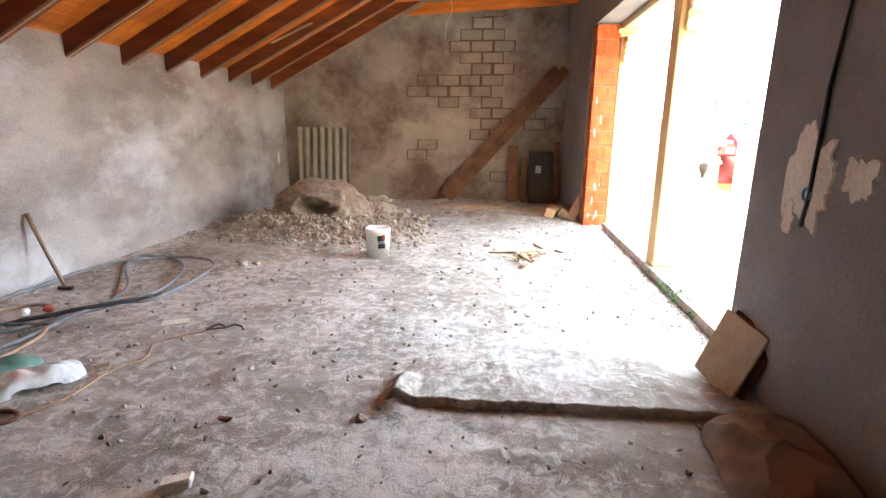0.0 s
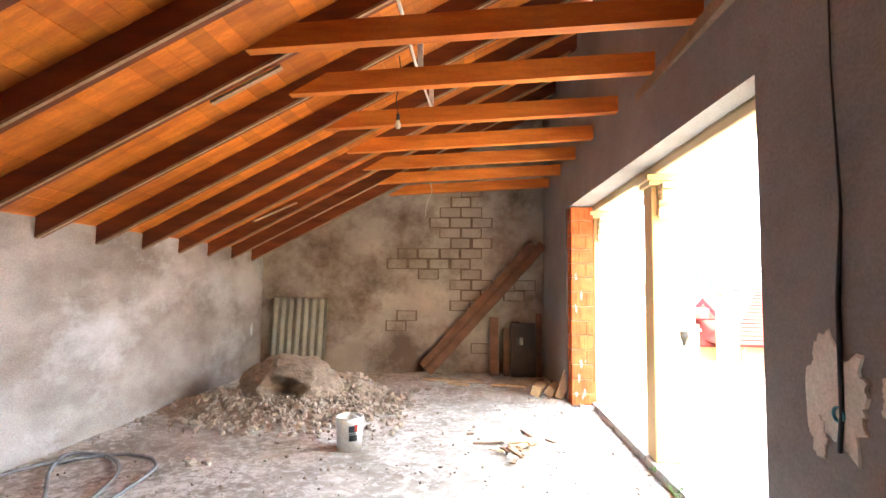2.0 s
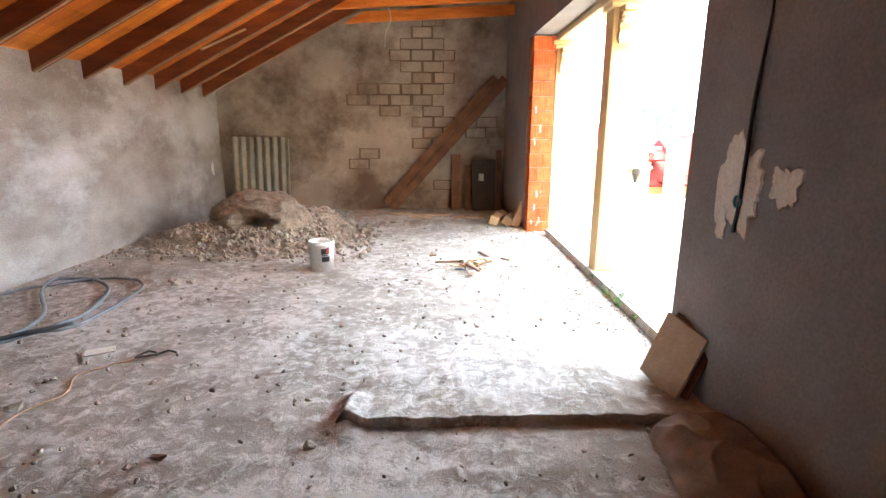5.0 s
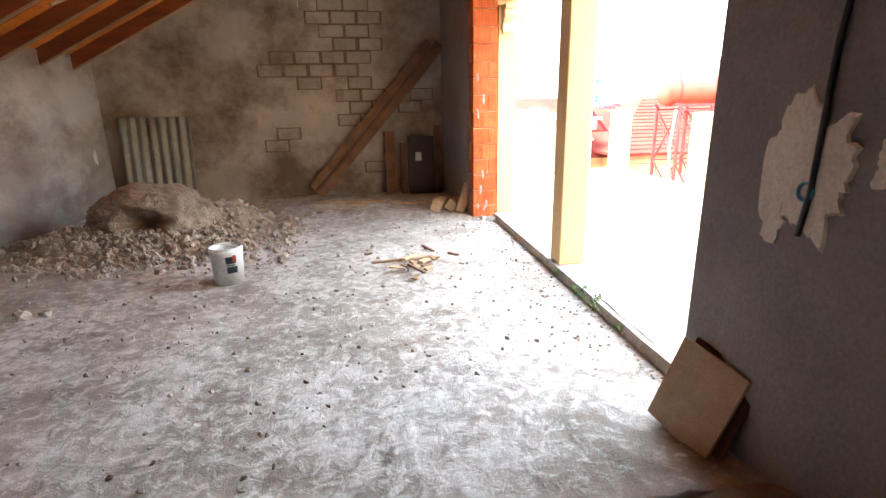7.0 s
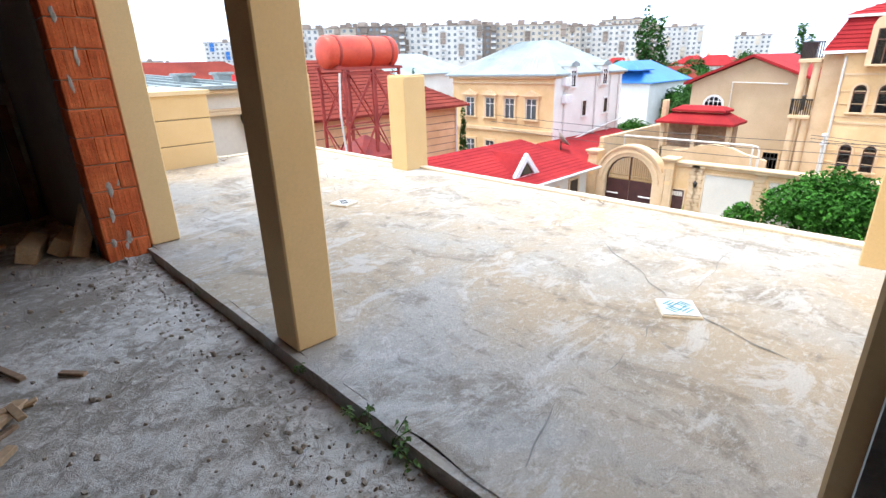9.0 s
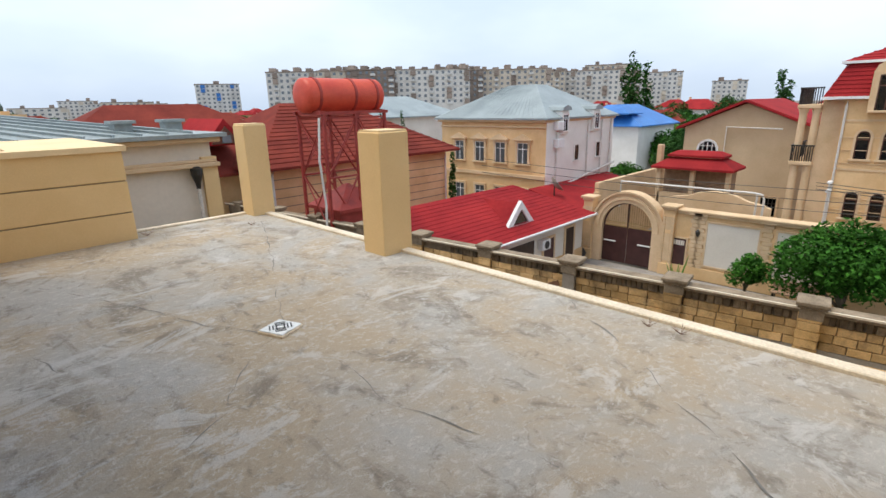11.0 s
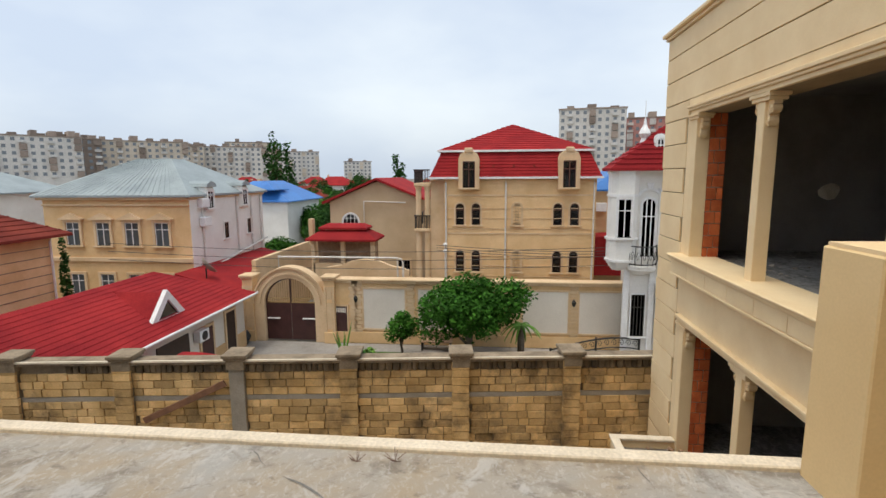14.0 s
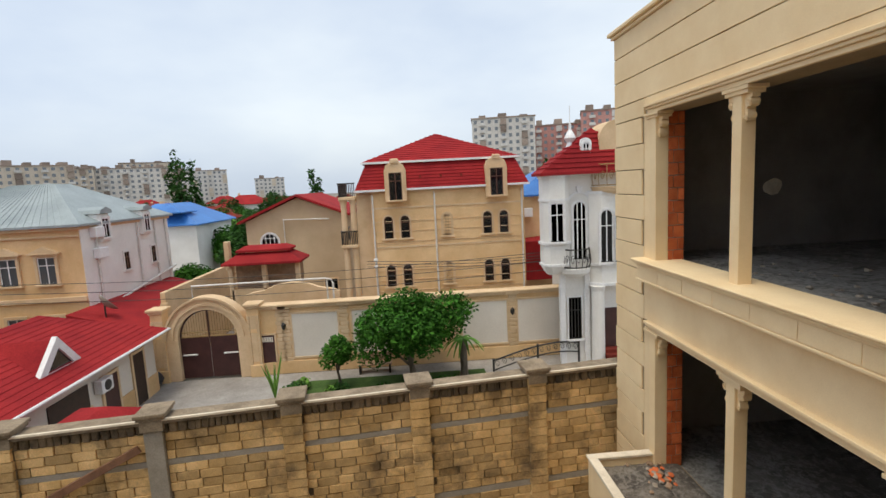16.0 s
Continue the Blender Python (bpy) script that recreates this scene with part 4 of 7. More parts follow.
def window(parent, m, w, h, arched=False, surround="facade_trim", sash="wood_frame", pane="window_dark", t=0.10, d=0.06, sill=True, bars=1, pediment=False):
    key = (w, h, arched, surround, sash, pane, t, d, sill, bars, pediment)
    if key not in SHAPES:
        p = bmesh.new()
        p.faces.new([p.verts.new((x, -0.015, z)) for x, z in arch_outline(w, h, arched)])
        bmesh.ops.solidify(p, geom=p.faces[:], thickness=0.01)
        s = [frame_bm(w - 0.09, h - 0.09, arched, 0.045, 0.035)]
        moved(s[0], Matrix.Translation((0, 0, 0.045)))
        for i in range(bars):
            x = -w / 2 + w * (i + 1) / (bars + 1)
            s.append(boxes((x - 0.025, x + 0.025, -0.034, -0.012, 0.03, h - 0.03)))
        s.append(boxes((-w / 2 + 0.03, w / 2 - 0.03, -0.033, -0.012, h * 0.68, h * 0.68 + 0.045)))
        extra = [boxes((-w / 2 - t - 0.06, w / 2 + t + 0.06, -d - 0.07, 0.02, -0.10, -0.003), bevel=0.01)] if sill else []
        ped = None
        if pediment:
            ped = mesh_of("pediment", join(prism([(-w / 2 - 0.28, h + t + 0.10), (w / 2 + 0.28, h + t + 0.10), (0, h + t + 0.42)], -d - 0.12, 0.02, "y"), boxes((-w / 2 - 0.32, w / 2 + 0.32, -d - 0.14, 0.02, h + t + 0.02, h + t + 0.10))), surround)
        SHAPES[key] = (mesh_of("surround", frame_bm(w, h, arched, t, d), surround), mesh_of("pane", p, pane), mesh_of("sash", join(*s), sash), mesh_of("sill", join(*extra), surround) if extra else None, ped)
    su, pa, sa, si, pe = SHAPES[key]
    o = piece("window", su, parent, m)
    for nm, me in (("pane", pa), ("sash", sa), ("sill", si), ("pediment", pe)):
        if me:
            piece(nm, me, o, Matrix())
    return o


WEST = lambda x, y, z: pose(x, y, z, 0, 0, -90)   # on a wall that faces -x
SOUTH = lambda x, y, z: pose(x, y, z, 0, 0, 0)    # on a wall that faces -y


def hip_roof(x0, x1, y0, y1, z0, z1, inset_x, inset_y, t=0.12):
    """A hipped roof: eaves rectangle and a smaller top rectangle, ridge or point."""
    bm = bmesh.new()
    lo = [bm.verts.new(p) for p in ((x0, y0, z0), (x1, y0, z0), (x1, y1, z0), (x0, y1, z0))]
    hi = [bm.verts.new(p) for p in ((x0 + inset_x, y0 + inset_y, z1), (x1 - inset_x, y0 + inset_y, z1), (x1 - inset_x, y1 - inset_y, z1), (x0 + inset_x, y1 - inset_y, z1))]
    un = [bm.verts.new((v.co.x, v.co.y, z0 - t)) for v in lo]
    for i in range(4):
        j = (i + 1) % 4
        bm.faces.new((lo[i], lo[j], hi[j], hi[i]))
        bm.faces.new((un[j], un[i], lo[i], lo[j]))
    bm.faces.new(hi)
    bm.faces.new(un[::-1])
    bmesh.ops.remove_doubles(bm, verts=bm.verts[:], dist=0.001)
    bmesh.ops.recalc_face_normals(bm, faces=bm.faces[:])
    return bm


def slope_ribs(a, b, c, d, n, along, w=0.04, h=0.04):
    """Raised lines on a roof plane a-b (eave) c-d (ridge, same order): seams up the slope, or tile courses along it."""
    a, b, c, d = (Vector(p) for p in (a, b, c, d))
    nrm = (b - a).cross(d - a).normalized()
    if nrm.z < 0:
        nrm = -nrm
    out = []
    for i in range(1, n):
        t = i / n
        p, q = (a.lerp(b, t), d.lerp(c, t)) if along == "up" else (a.lerp(d, t), b.lerp(c, t))
        s = (q - p).cross(nrm).normalized() * w / 2
        bm = bmesh.new()
        v = [bm.verts.new(k) for k in (p - s, p + s, q + s, q - s, p - s + nrm * h, p + s + nrm * h, q + s + nrm * h, q - s + nrm * h)]
        for f in ((4, 5, 6, 7), (0, 1, 5, 4), (1, 2, 6, 5), (2, 3, 7, 6), (3, 0, 4, 7)):
            bm.faces.new([v[k] for k in f])
        out.append(bm)
    bm = join(*out)
    bmesh.ops.recalc_face_normals(bm, faces=bm.faces[:])
    return bm


def downpipe(parent, x, y, z0, z1, r=0.05):
    part("downpipe", tube([(x, y, z0), (x, y, z1 - 0.3), (x + 0.15, y, z1)], r, 8), "pipe_white", parent, "pale rain downpipe")


def leaf_cloud(lumps, count, size, seed, flat=0.6):
    """Many small bent leaves scattered through overlapping lumps (centre, radii), denser to the outside."""
    rng = random.Random(seed)
    pts, faces = [], []
    weights = [r[0] * r[1] * r[2] for _, r in lumps]
    for i in range(count):
        c, r = rng.choices(lumps, weights)[0]
        while True:
            u = Vector((rng.uniform(-1, 1), rng.uniform(-1, 1), rng.uniform(-1, 1)))
            if 0.25 < u.length < 1:
                break
        u = u * (0.72 + 0.28 * rng.random()) / max(u.length, 0.55) * (0.5 + 0.5 * rng.random() ** 0.4)
        p = Vector(c) + Vector((u.x * r[0], u.y * r[1], u.z * r[2]))
        p += noise.noise_vector(p * 1.3) * 0.35 * min(r)
        s = size * rng.uniform(0.6, 1.3)
        e = Euler((rng.uniform(-0.9, 0.9), rng.uniform(-0.9, 0.9), rng.uniform(0, 6.28))).to_matrix()
        k = len(pts)
        for q in ((-0.5, 0, 0), (0, -0.32, 0.08), (0.55, 0, -0.06), (0, 0.32, 0.08)):
            pts.append(p + e @ (Vector(q) * s))
        faces += [(k, k + 1, k + 2), (k, k + 2, k + 3)]
    me = bpy.data.meshes.new("leaves")
    me.from_pydata(pts, [], faces)
    bm = bmesh.new()
    bm.from_mesh(me)
    bpy.data.meshes.remove(me)
    return bm


def tree(name, label, x, y, z, height, crown, lumps, count, size, seed, leaf="leaf", trunk_r=0.14, group=""):
    t = thing(name, label, "tree", group, (x, y, z))
    rng = random.Random(seed)
    part("trunk", tube([(0, 0, 0), (0.05, 0.03, crown * 0.5), (0.0, 0.1, crown), (0.05, 0.05, crown + (height - crown) * 0.5)], [trunk_r * 1.25, trunk_r, trunk_r * 0.8, trunk_r * 0.3], 8), "bark", t, smooth=True)
    for i in range(6):
        a = rng.uniform(0, 6.28)
        c, r = lumps[i % len(lumps)]
        part("limb", tube([(0.02, 0.06, crown * rng.uniform(0.75, 1.0)), (c[0] * 0.45 + 0.1 * math.cos(a), c[1] * 0.45 + 0.1 * math.sin(a), crown + (c[2] - crown) * 0.6), c], [trunk_r * 0.55, trunk_r * 0.35, trunk_r * 0.1], 6), "bark", t)
    part("crown", leaf_cloud(lumps, count, size, seed), leaf, t)
    return t


def lumps_for(w, h, base, n, seed):
    rng = random.Random(seed)
    out = [((0, 0, base + h * 0.5), (w * 0.36, w * 0.36, h * 0.42))]
    for i in range(n):
        a = 6.283 * i / n + rng.uniform(-0.3, 0.3)
        k = rng.uniform(0.26, 0.36) * w
        s = rng.uniform(0.17, 0.25)
        out.append(((k * math.cos(a), k * math.sin(a), base + h * rng.uniform(0.25, 0.75)), (w * s, w * s, h * s * 1.15)))
    out.append(((0, 0, base + h * 0.82), (w * 0.22, w * 0.22, h * 0.18)))
    return out


# ---- gate wall across the yard ----
GX = 27.3
gate_wall = structure("gate_wall", boxes((GX, GX + 0.35, -14, 13.15, GZ, -3.85)), "facade", "tan limestone yard wall with pale panels and coping", category="wall")
part("coping", join(boxes((GX - 0.12, GX + 0.45, -14, 13.4, -3.85, -3.72), bevel=0.02), boxes((GX - 0.2, GX + 0.5, -14, 13.4, -3.72, -3.62), bevel=0.02)), "facade_trim", gate_wall, "tan stone coping")
part("plinth", boxes((GX - 0.06, GX, -14, 13.3, GZ, -6.45), bevel=0.01), "facade", gate_wall)
for y0, y1 in ((9.3, 11.45), (5.6, 8.6), (1.1, 3.3), (-1.9, 0.55), (-5.5, -2.4)):
    part("panel", boxes((GX - 0.02, GX + 0.01, y0, y1, -6.25, -4.15)), "panel_pale", gate_wall, "pale smooth wall panel")
    part("panel_frame", join(boxes((GX - 0.05, GX, y0 - 0.08, y0, -6.33, -4.07)), boxes((GX - 0.05, GX, y1, y1 + 0.08, -6.33, -4.07)), boxes((GX - 0.05, GX, y0, y1, -6.33, -6.25)), boxes((GX - 0.05, GX, y0, y1, -4.15, -4.07))), "facade_trim", gate_wall)
quoin = mesh_of("quoin", boxes((-0.05, 0, -0.2, 0.2, 0.008, 0.19), bevel=0.012), "facade_trim")
for y in (12.0, 11.75, 9.0, 3.6, 0.83, -2.15):
    for r in range(13):
        o = 0.03 if r % 2 else -0.03
        piece("quoin", quoin, gate_wall, pose(GX - 0.005, y + o, -6.45 + r * 0.2))
    part("pier_cap", boxes((GX - 0.16, GX + 0.4, y - 0.32, y + 0.32, -3.85, -3.70), bevel=0.02), "facade_trim", gate_wall)
# arched gate
gate = thing("yard_gate", "dark brown metal double gate in a carved stone arch", "gate", at=(0, 0, 0))
GC, GR, GS = 15.40, 1.37, -5.03


def arch_band(r0, r1, x0, x1, zc, n=20):
    bm = bmesh.new()
    rows = []
    for i in range(n + 1):
        a = math.pi * i / n
        rows.append([bm.verts.new((x, GC + r * math.cos(a), zc + r * math.sin(a))) for x, r in ((x0, r0), (x0, r1), (x1, r1), (x1, r0))])
    for u, v in zip(rows, rows[1:]):
        for k in range(4):
            bm.faces.new((u[k], u[(k + 1) % 4], v[(k + 1) % 4], v[k]))
    bmesh.ops.recalc_face_normals(bm, faces=bm.faces[:])
    return bm


part("arch", join(arch_band(GR, GR + 0.20, GX - 0.10, GX + 0.4, GS), arch_band(GR + 0.20, GR + 0.34, GX - 0.16, GX + 0.4, GS), arch_band(GR + 0.34, GR + 0.52, GX - 0.10, GX + 0.4, GS)), "facade_trim", gate, "carved stone arch")
part("arch_coping", arch_band(GR + 0.52, GR + 0.62, GX - 0.2, GX + 0.5, GS), "facade_trim", gate, "tan arch coping")
for s in (-1, 1):
    y0, y1 = sorted((GC + s * GR, GC + s * (GR + 0.55)))
    part("pier", boxes((GX - 0.12, GX + 0.4, y0, y1, GZ, GS), bevel=0.015), "facade_trim", gate)
    y0, y1 = sorted((GC + s * (GR + 0.55), GC + s * (GR + 1.10)))
    part("pier", boxes((GX - 0.22, GX + 0.4, y0, y1, GZ, -3.72), bevel=0.015), "facade", gate)
    part("pier_panel", boxes((GX - 0.24, GX - 0.218, y0 + 0.14, y1 - 0.14, -6.3, -4.9)), "facade_trim", gate)
    part("pier_panel", boxes((GX - 0.24, GX - 0.218, y0 + 0.14, y1 - 0.14, -4.7, -4.05)), "facade_trim", gate)
    part("plinth", boxes((GX - 0.28, GX + 0.4, y0 - 0.04, y1 + 0.04, GZ, -6.45), bevel=0.02), "facade", gate)
    part("capital", join(boxes((GX - 0.28, GX + 0.45, y0 - 0.05, y1 + 0.05, -3.72, -3.60), bevel=0.02), boxes((GX - 0.36, GX + 0.5, y0 - 0.12, y1 + 0.12, -3.60, -3.48), bevel=0.02)), "facade_trim", gate, "moulded pier cap")
    for r in range(12):
        for yy in (y0 + 0.06, y1 - 0.06):
            piece("quoin", quoin, gate, pose(GX - 0.215, yy, -6.45 + r * 0.2) @ Matrix.Diagonal((1, 0.32, 1, 1)))
    ya, yb = sorted((GC + s * 0.015, GC + s * (GR - 0.005)))
    leaf = part("gate_leaf", boxes((GX + 0.10, GX + 0.15, ya, yb, GZ + 0.06, GS + 0.02)), "gate_brown", gate, "dark brown sheet metal leaf")
    part("bolt", boxes((GX + 0.03, GX + 0.10, GC + s * 0.95 - 0.34, GC + s * 0.95 + 0.34, -5.88, -5.81), bevel=0.01), "white_frame", leaf, "pale steel drop bolt")
    for i in range(11):
        d = 0.06 + i * 0.12
        y = GC + s * d
        z1 = GS + math.sqrt(max(GR ** 2 - d ** 2, 0.01)) - 0.02
        part("bar", tube([(GX + 0.12, y, GS), (GX + 0.12, y, z1)], 0.012, 6), "gold", leaf, "gilded gate bar")
    part("rail", boxes((GX + 0.1, GX + 0.14, ya, yb, GS + 0.02, GS + 0.08), (GX + 0.1, GX + 0.14, ya, yb, GS + 0.24, GS + 0.28)), "gold", leaf)
part("frame", join(arch_band(GR - 0.07, GR - 0.004, GX + 0.08, GX + 0.16, GS), boxes((GX + 0.08, GX + 0.16, GC - 0.03, GC + 0.03, GS, GS + GR - 0.03))), "gate_brown", gate)
# small door
door = thing("yard_door", "dark brown metal door in the yard wall", "door", at=(GX - 0.01, 12.72, GZ))
part("leaf", boxes((-0.02, 0.03, -0.38, 0.38, 0.04, 1.95), bevel=0.01), "gate_brown", door)
part("transom", boxes((-0.028, -0.02, -0.3, 0.3, 1.62, 1.86)), "panel_pale", door, "pale barred transom light")
part("frame", boxes((-0.05, 0.03, -0.46, -0.38, 0, 2.03), (-0.05, 0.03, 0.38, 0.46, 0, 2.03), (-0.05, 0.03, -0.38, 0.38, 1.95, 2.03)), "facade_trim", door)
for i in range(5):
    part("bar", boxes((-0.034, -0.028, -0.25 + i * 0.12, -0.23 + i * 0.12, 1.62, 1.86)), "gate_brown", door)
box_lamp = thing("wall_lantern", "small dark wall lantern on the yard wall", "lantern", at=(GX - 0.08, 11.85, -4.75))
part("body", lathe([(0.03, -0.12), (0.09, -0.02), (0.11, 0.12), (0.02, 0.24)], 8), "iron", box_lamp)
box_lamp = thing("wall_lantern", "small dark wall lantern on the yard wall", "lantern", at=(GX - 0.08, 0.83, -4.75))
part("body", lathe([(0.03, -0.12), (0.09, -0.02), (0.11, 0.12), (0.02, 0.24)], 8), "iron", box_lamp)
single("bin_bag", rough_up(lathe([(0.25, 0), (0.36, 0.15), (0.38, 0.4), (0.25, 0.62), (0.1, 0.7)], 12), 0.1, 3), "black_plastic", "black rubbish bag beside the gate", "bag").matrix_world = pose(26.6, 17.75, GZ)
ped = single("pediment_wall", prism([(9.4, -4.4), (14.3, -4.4), (14.3, -3.55), (13.9, -3.4), (13.2, -3.3), (12.6, -3.05), (11.8, -2.95), (11.0, -3.05), (10.4, -3.3), (9.8, -3.4), (9.4, -3.55)], 29.2, 29.5, "x"), "facade_trim", "curved pale stone pediment behind the wall", "pediment")
rail = thing("pipe_rail", "pale painted pipe rail behind the yard wall", "rail")
part("pipe", tube([(28.6, 16.5, -4.2), (28.6, 16.5, -2.75), (28.6, 10.0, -2.75), (28.6, 9.7, -2.8), (28.6, 9.6, -3.0), (28.6, 9.6, -4.2)], 0.05, 8), "pipe_white", rail)
part("pipe", tube([(28.62, 9.9, -2.75), (28.62, 9.9, -4.2)], 0.045, 8), "pipe_white", rail)
single("low_wall", boxes((28.0, 28.3, 17.5, 17.8, GZ, -3.4), (28.2, 44, 17.6, 17.85, GZ, -2.9), bevel=0.02), "facade_trim", "long panelled tan boundary wall", "wall")

# ---- garage with red roof and a triangular dormer ----
gar = thing("garage", "low pale outbuilding with a red metal tile roof", "house", at=(0, 0, 0))
part("wall", boxes((13.0, 26.3, 17.45, 23.5, GZ, -4.35)), "panel_pale", gar, "pale rendered wall")
part("plinth", boxes((12.97, 26.33, 17.41, 17.45, GZ, -6.2)), "facade", gar)
roofp = part("roof", hip_roof(12.4, 26.6, 16.85, 24.1, -4.25, -2.75, 2.6, 3.6), "roof_red", gar, "red metal tile roof")
part("tile_course", slope_ribs((12.4, 16.85, -4.25), (26.6, 16.85, -4.25), (24.0, 20.45, -2.75), (15.0, 20.45, -2.75), 15, "flat", 0.035, 0.016), "roof_red", roofp)
part("gutter", tube([(12.4, 16.82, -4.3), (26.62, 16.82, -4.3), (26.62, 20.0, -4.3)], 0.06, 8), "white_frame", roofp, "white eaves gutter")
dm = part("dormer", prism([(19.75, -4.02), (21.85, -4.02), (20.8, -2.95)], 17.75, 20.2, "y"), "roof_red", gar, "triangular roof dormer")
tri = [(19.62, -4.10), (21.98, -4.10), (20.8, -2.82)]
tin = [(20.15, -3.92), (21.45, -3.92), (20.8, -3.2)]
bm = bmesh.new()
ring_v = [[bm.verts.new((x, yy, z)) for x, z in pts] for pts, yy in ((tin, 17.62), (tri, 17.62), (tri, 17.80), (tin, 17.80))]
for a, b in ((0, 1), (1, 2), (2, 3), (3, 0)):
    for i in range(3):
        bm.faces.new((ring_v[a][i], ring_v[a][(i + 1) % 3], ring_v[b][(i + 1) % 3], ring_v[b][i]))
bmesh.ops.recalc_face_normals(bm, faces=bm.faces[:])
part("trim", bm, "white_frame", dm, "white triangular trim")
part("pane", prism(tin, 17.70, 17.73, "y"), "window_dark", dm)
for x, w, h, mat in ((24.9, 0.8, 2.2, "dark"), (22.9, 0.9, 2.0, "gate_brown"), (20.6, 2.0, 1.2, "dark")):
    d = part("door" if h > 1.5 else "window", boxes((x - w / 2, x + w / 2, 17.40, 17.46, GZ + (0.02 if h > 1.5 else 1.0), GZ + (0.02 if h > 1.5 else 1.0) + h)), mat, gar)
    part("frame", boxes((x - w / 2 - 0.12, x - w / 2, 17.38, 17.46, GZ, GZ + h + 0.15), (x + w / 2, x + w / 2 + 0.12, 17.38, 17.46, GZ, GZ + h + 0.15), (x - w / 2, x + w / 2, 17.38, 17.46, GZ + h + 0.03, GZ + h + 0.15)), "facade_trim", d)
ac = part("air_conditioner", boxes((21.9, 22.6, 17.1, 17.4, -5.4, -4.9), bevel=0.02), "white_frame", gar)
part("grille", lathe([(0.2, 0), (0.2, 0.02), (0.03, 0.03)], 16), "black_plastic", ac).matrix_basis = pose(22.25, 17.1, -5.15, 90)
porch = single("porch_roof", hip_roof(15.0, 20.0, 14.6, 16.9, -5.2, -4.75, 0.8, 0.8), "roof_red", "small red metal porch roof", "roof")
part("post", boxes((15.1, 15.25, 14.7, 14.85, GZ, -5.3), (19.75, 19.9, 14.7, 14.85, GZ, -5.3)), "white_frame", porch)
side_roof = thing("red_lean_to", "low red sheet lean-to roof with satellite dish", "roof", at=(0, 0, 0))
part("roof", prism([(18.2, -4.6), (22.0, -3.6), (22.0, -3.8), (18.2, -4.8)], 27.7, 38, "x"), "roof_red", side_roof)
part("wall", boxes((27.8, 37.9, 18.3, 21.9, GZ, -4.7)), "render_beige", side_roof)
dish = thing("satellite_dish", "grey satellite dish on a pole above the lean-to", "dish", at=(28.4, 20.6, -4.2))
part("bowl", moved(lathe([(0.02, 0.0), (0.25, 0.05), (0.45, 0.15), (0.55, 0.26), (0.54, 0.27), (0.24, 0.07), (0.02, 0.02)], 20, cap=False), pose(0, 0, 0.8, 50, 0, 40)), "beam", dish, smooth=True)
part("pole", tube([(0, 0, -0.2), (0, 0, 0.8)], 0.04, 8), "iron", dish)

# ---- three-storey house with a red mansard roof ----
HX, HY0, HY1 = 33.0, -1.2, 7.8
villa = thing("villa", "three-storey tan limestone villa with red mansard roof", "house", at=(0, 0, 0))
part("wall", boxes((HX, HX + 10, HY0, HY1, GZ, 1.42)), "facade", villa)
part("side_bay", boxes((HX + 0.5, HX + 7, HY1, HY1 + 0.9, GZ, 1.35)), "facade_trim", villa)
for z in (-5.2, -4.55, -3.9, -3.3, -1.95, -1.62, -1.0, -0.4, 0.35):
    part("string_course", boxes((HX - 0.035, HX, HY0, HY1, z, z + (0.10 if z in (-1.95, 0.35) else 0.03))), "facade_trim", villa)
mans = part("mansard", hip_roof(HX - 0.25, HX + 10.25, HY0 - 0.25, HY1 + 0.85, 1.50, 3.02, 0.75, 0.65), "roof_red", villa, "red metal tile mansard")
part("tile_course", slope_ribs((HX - 0.25, HY0 - 0.25, 1.5), (HX - 0.25, HY1 + 0.85, 1.5), (HX + 0.5, HY1 + 0.2, 3.02), (HX + 0.5, HY0 + 0.4, 3.02), 8, "flat", 0.07, 0.03), "roof_red", mans)
top = part("roof", hip_roof(HX + 0.35, HX + 9.65, HY0 + 0.15, HY1 + 0.40, 3.10, 5.0, 4.6, 4.55), "roof_red", villa, "red metal tile hip roof")
part("tile_course", slope_ribs((HX + 0.35, HY0 + 0.15, 3.1), (HX + 0.35, HY1 + 0.4, 3.1), (HX + 4.95, HY1 - 4.1, 5.0), (HX + 4.95, HY0 + 4.7, 5.0), 14, "flat", 0.07, 0.03), "roof_red", top)
part("eaves_gutter", boxes((HX - 0.30, HX - 0.18, HY0 - 0.3, HY1 + 0.9, 1.38, 1.5), (HX + 0.28, HX + 0.38, HY0 + 0.1, HY1 + 0.45, 2.98, 3.10)), "white_frame", villa, "pale eaves gutter")
for y in (HY0 + 0.15, 4.1, HY1 - 0.1):
    downpipe(villa, HX - 0.08, y, GZ, 1.4)
for z in (-1.38, -4.25):
    for y in (6.85, 5.88, 1.02, 0.04):
        window(villa, WEST(HX - 0.002, y, z), 0.52, 1.30, True, bars=0)
    w = window(villa, WEST(HX - 0.002, 3.42, z), 0.52, 1.30, True, pane="facade_trim", sash="facade_trim", bars=0)
    for i in range(6):
        for j in range(3):
            piece("lattice", SHAPES.setdefault("lattice", mesh_of("lattice", boxes((-0.06, 0.06, -0.03, -0.01, -0.06, 0.06)), "facade")), w, pose(-0.16 + 0.16 * j, -0.01, 0.2 + 0.17 * i, 0, 45, 0))
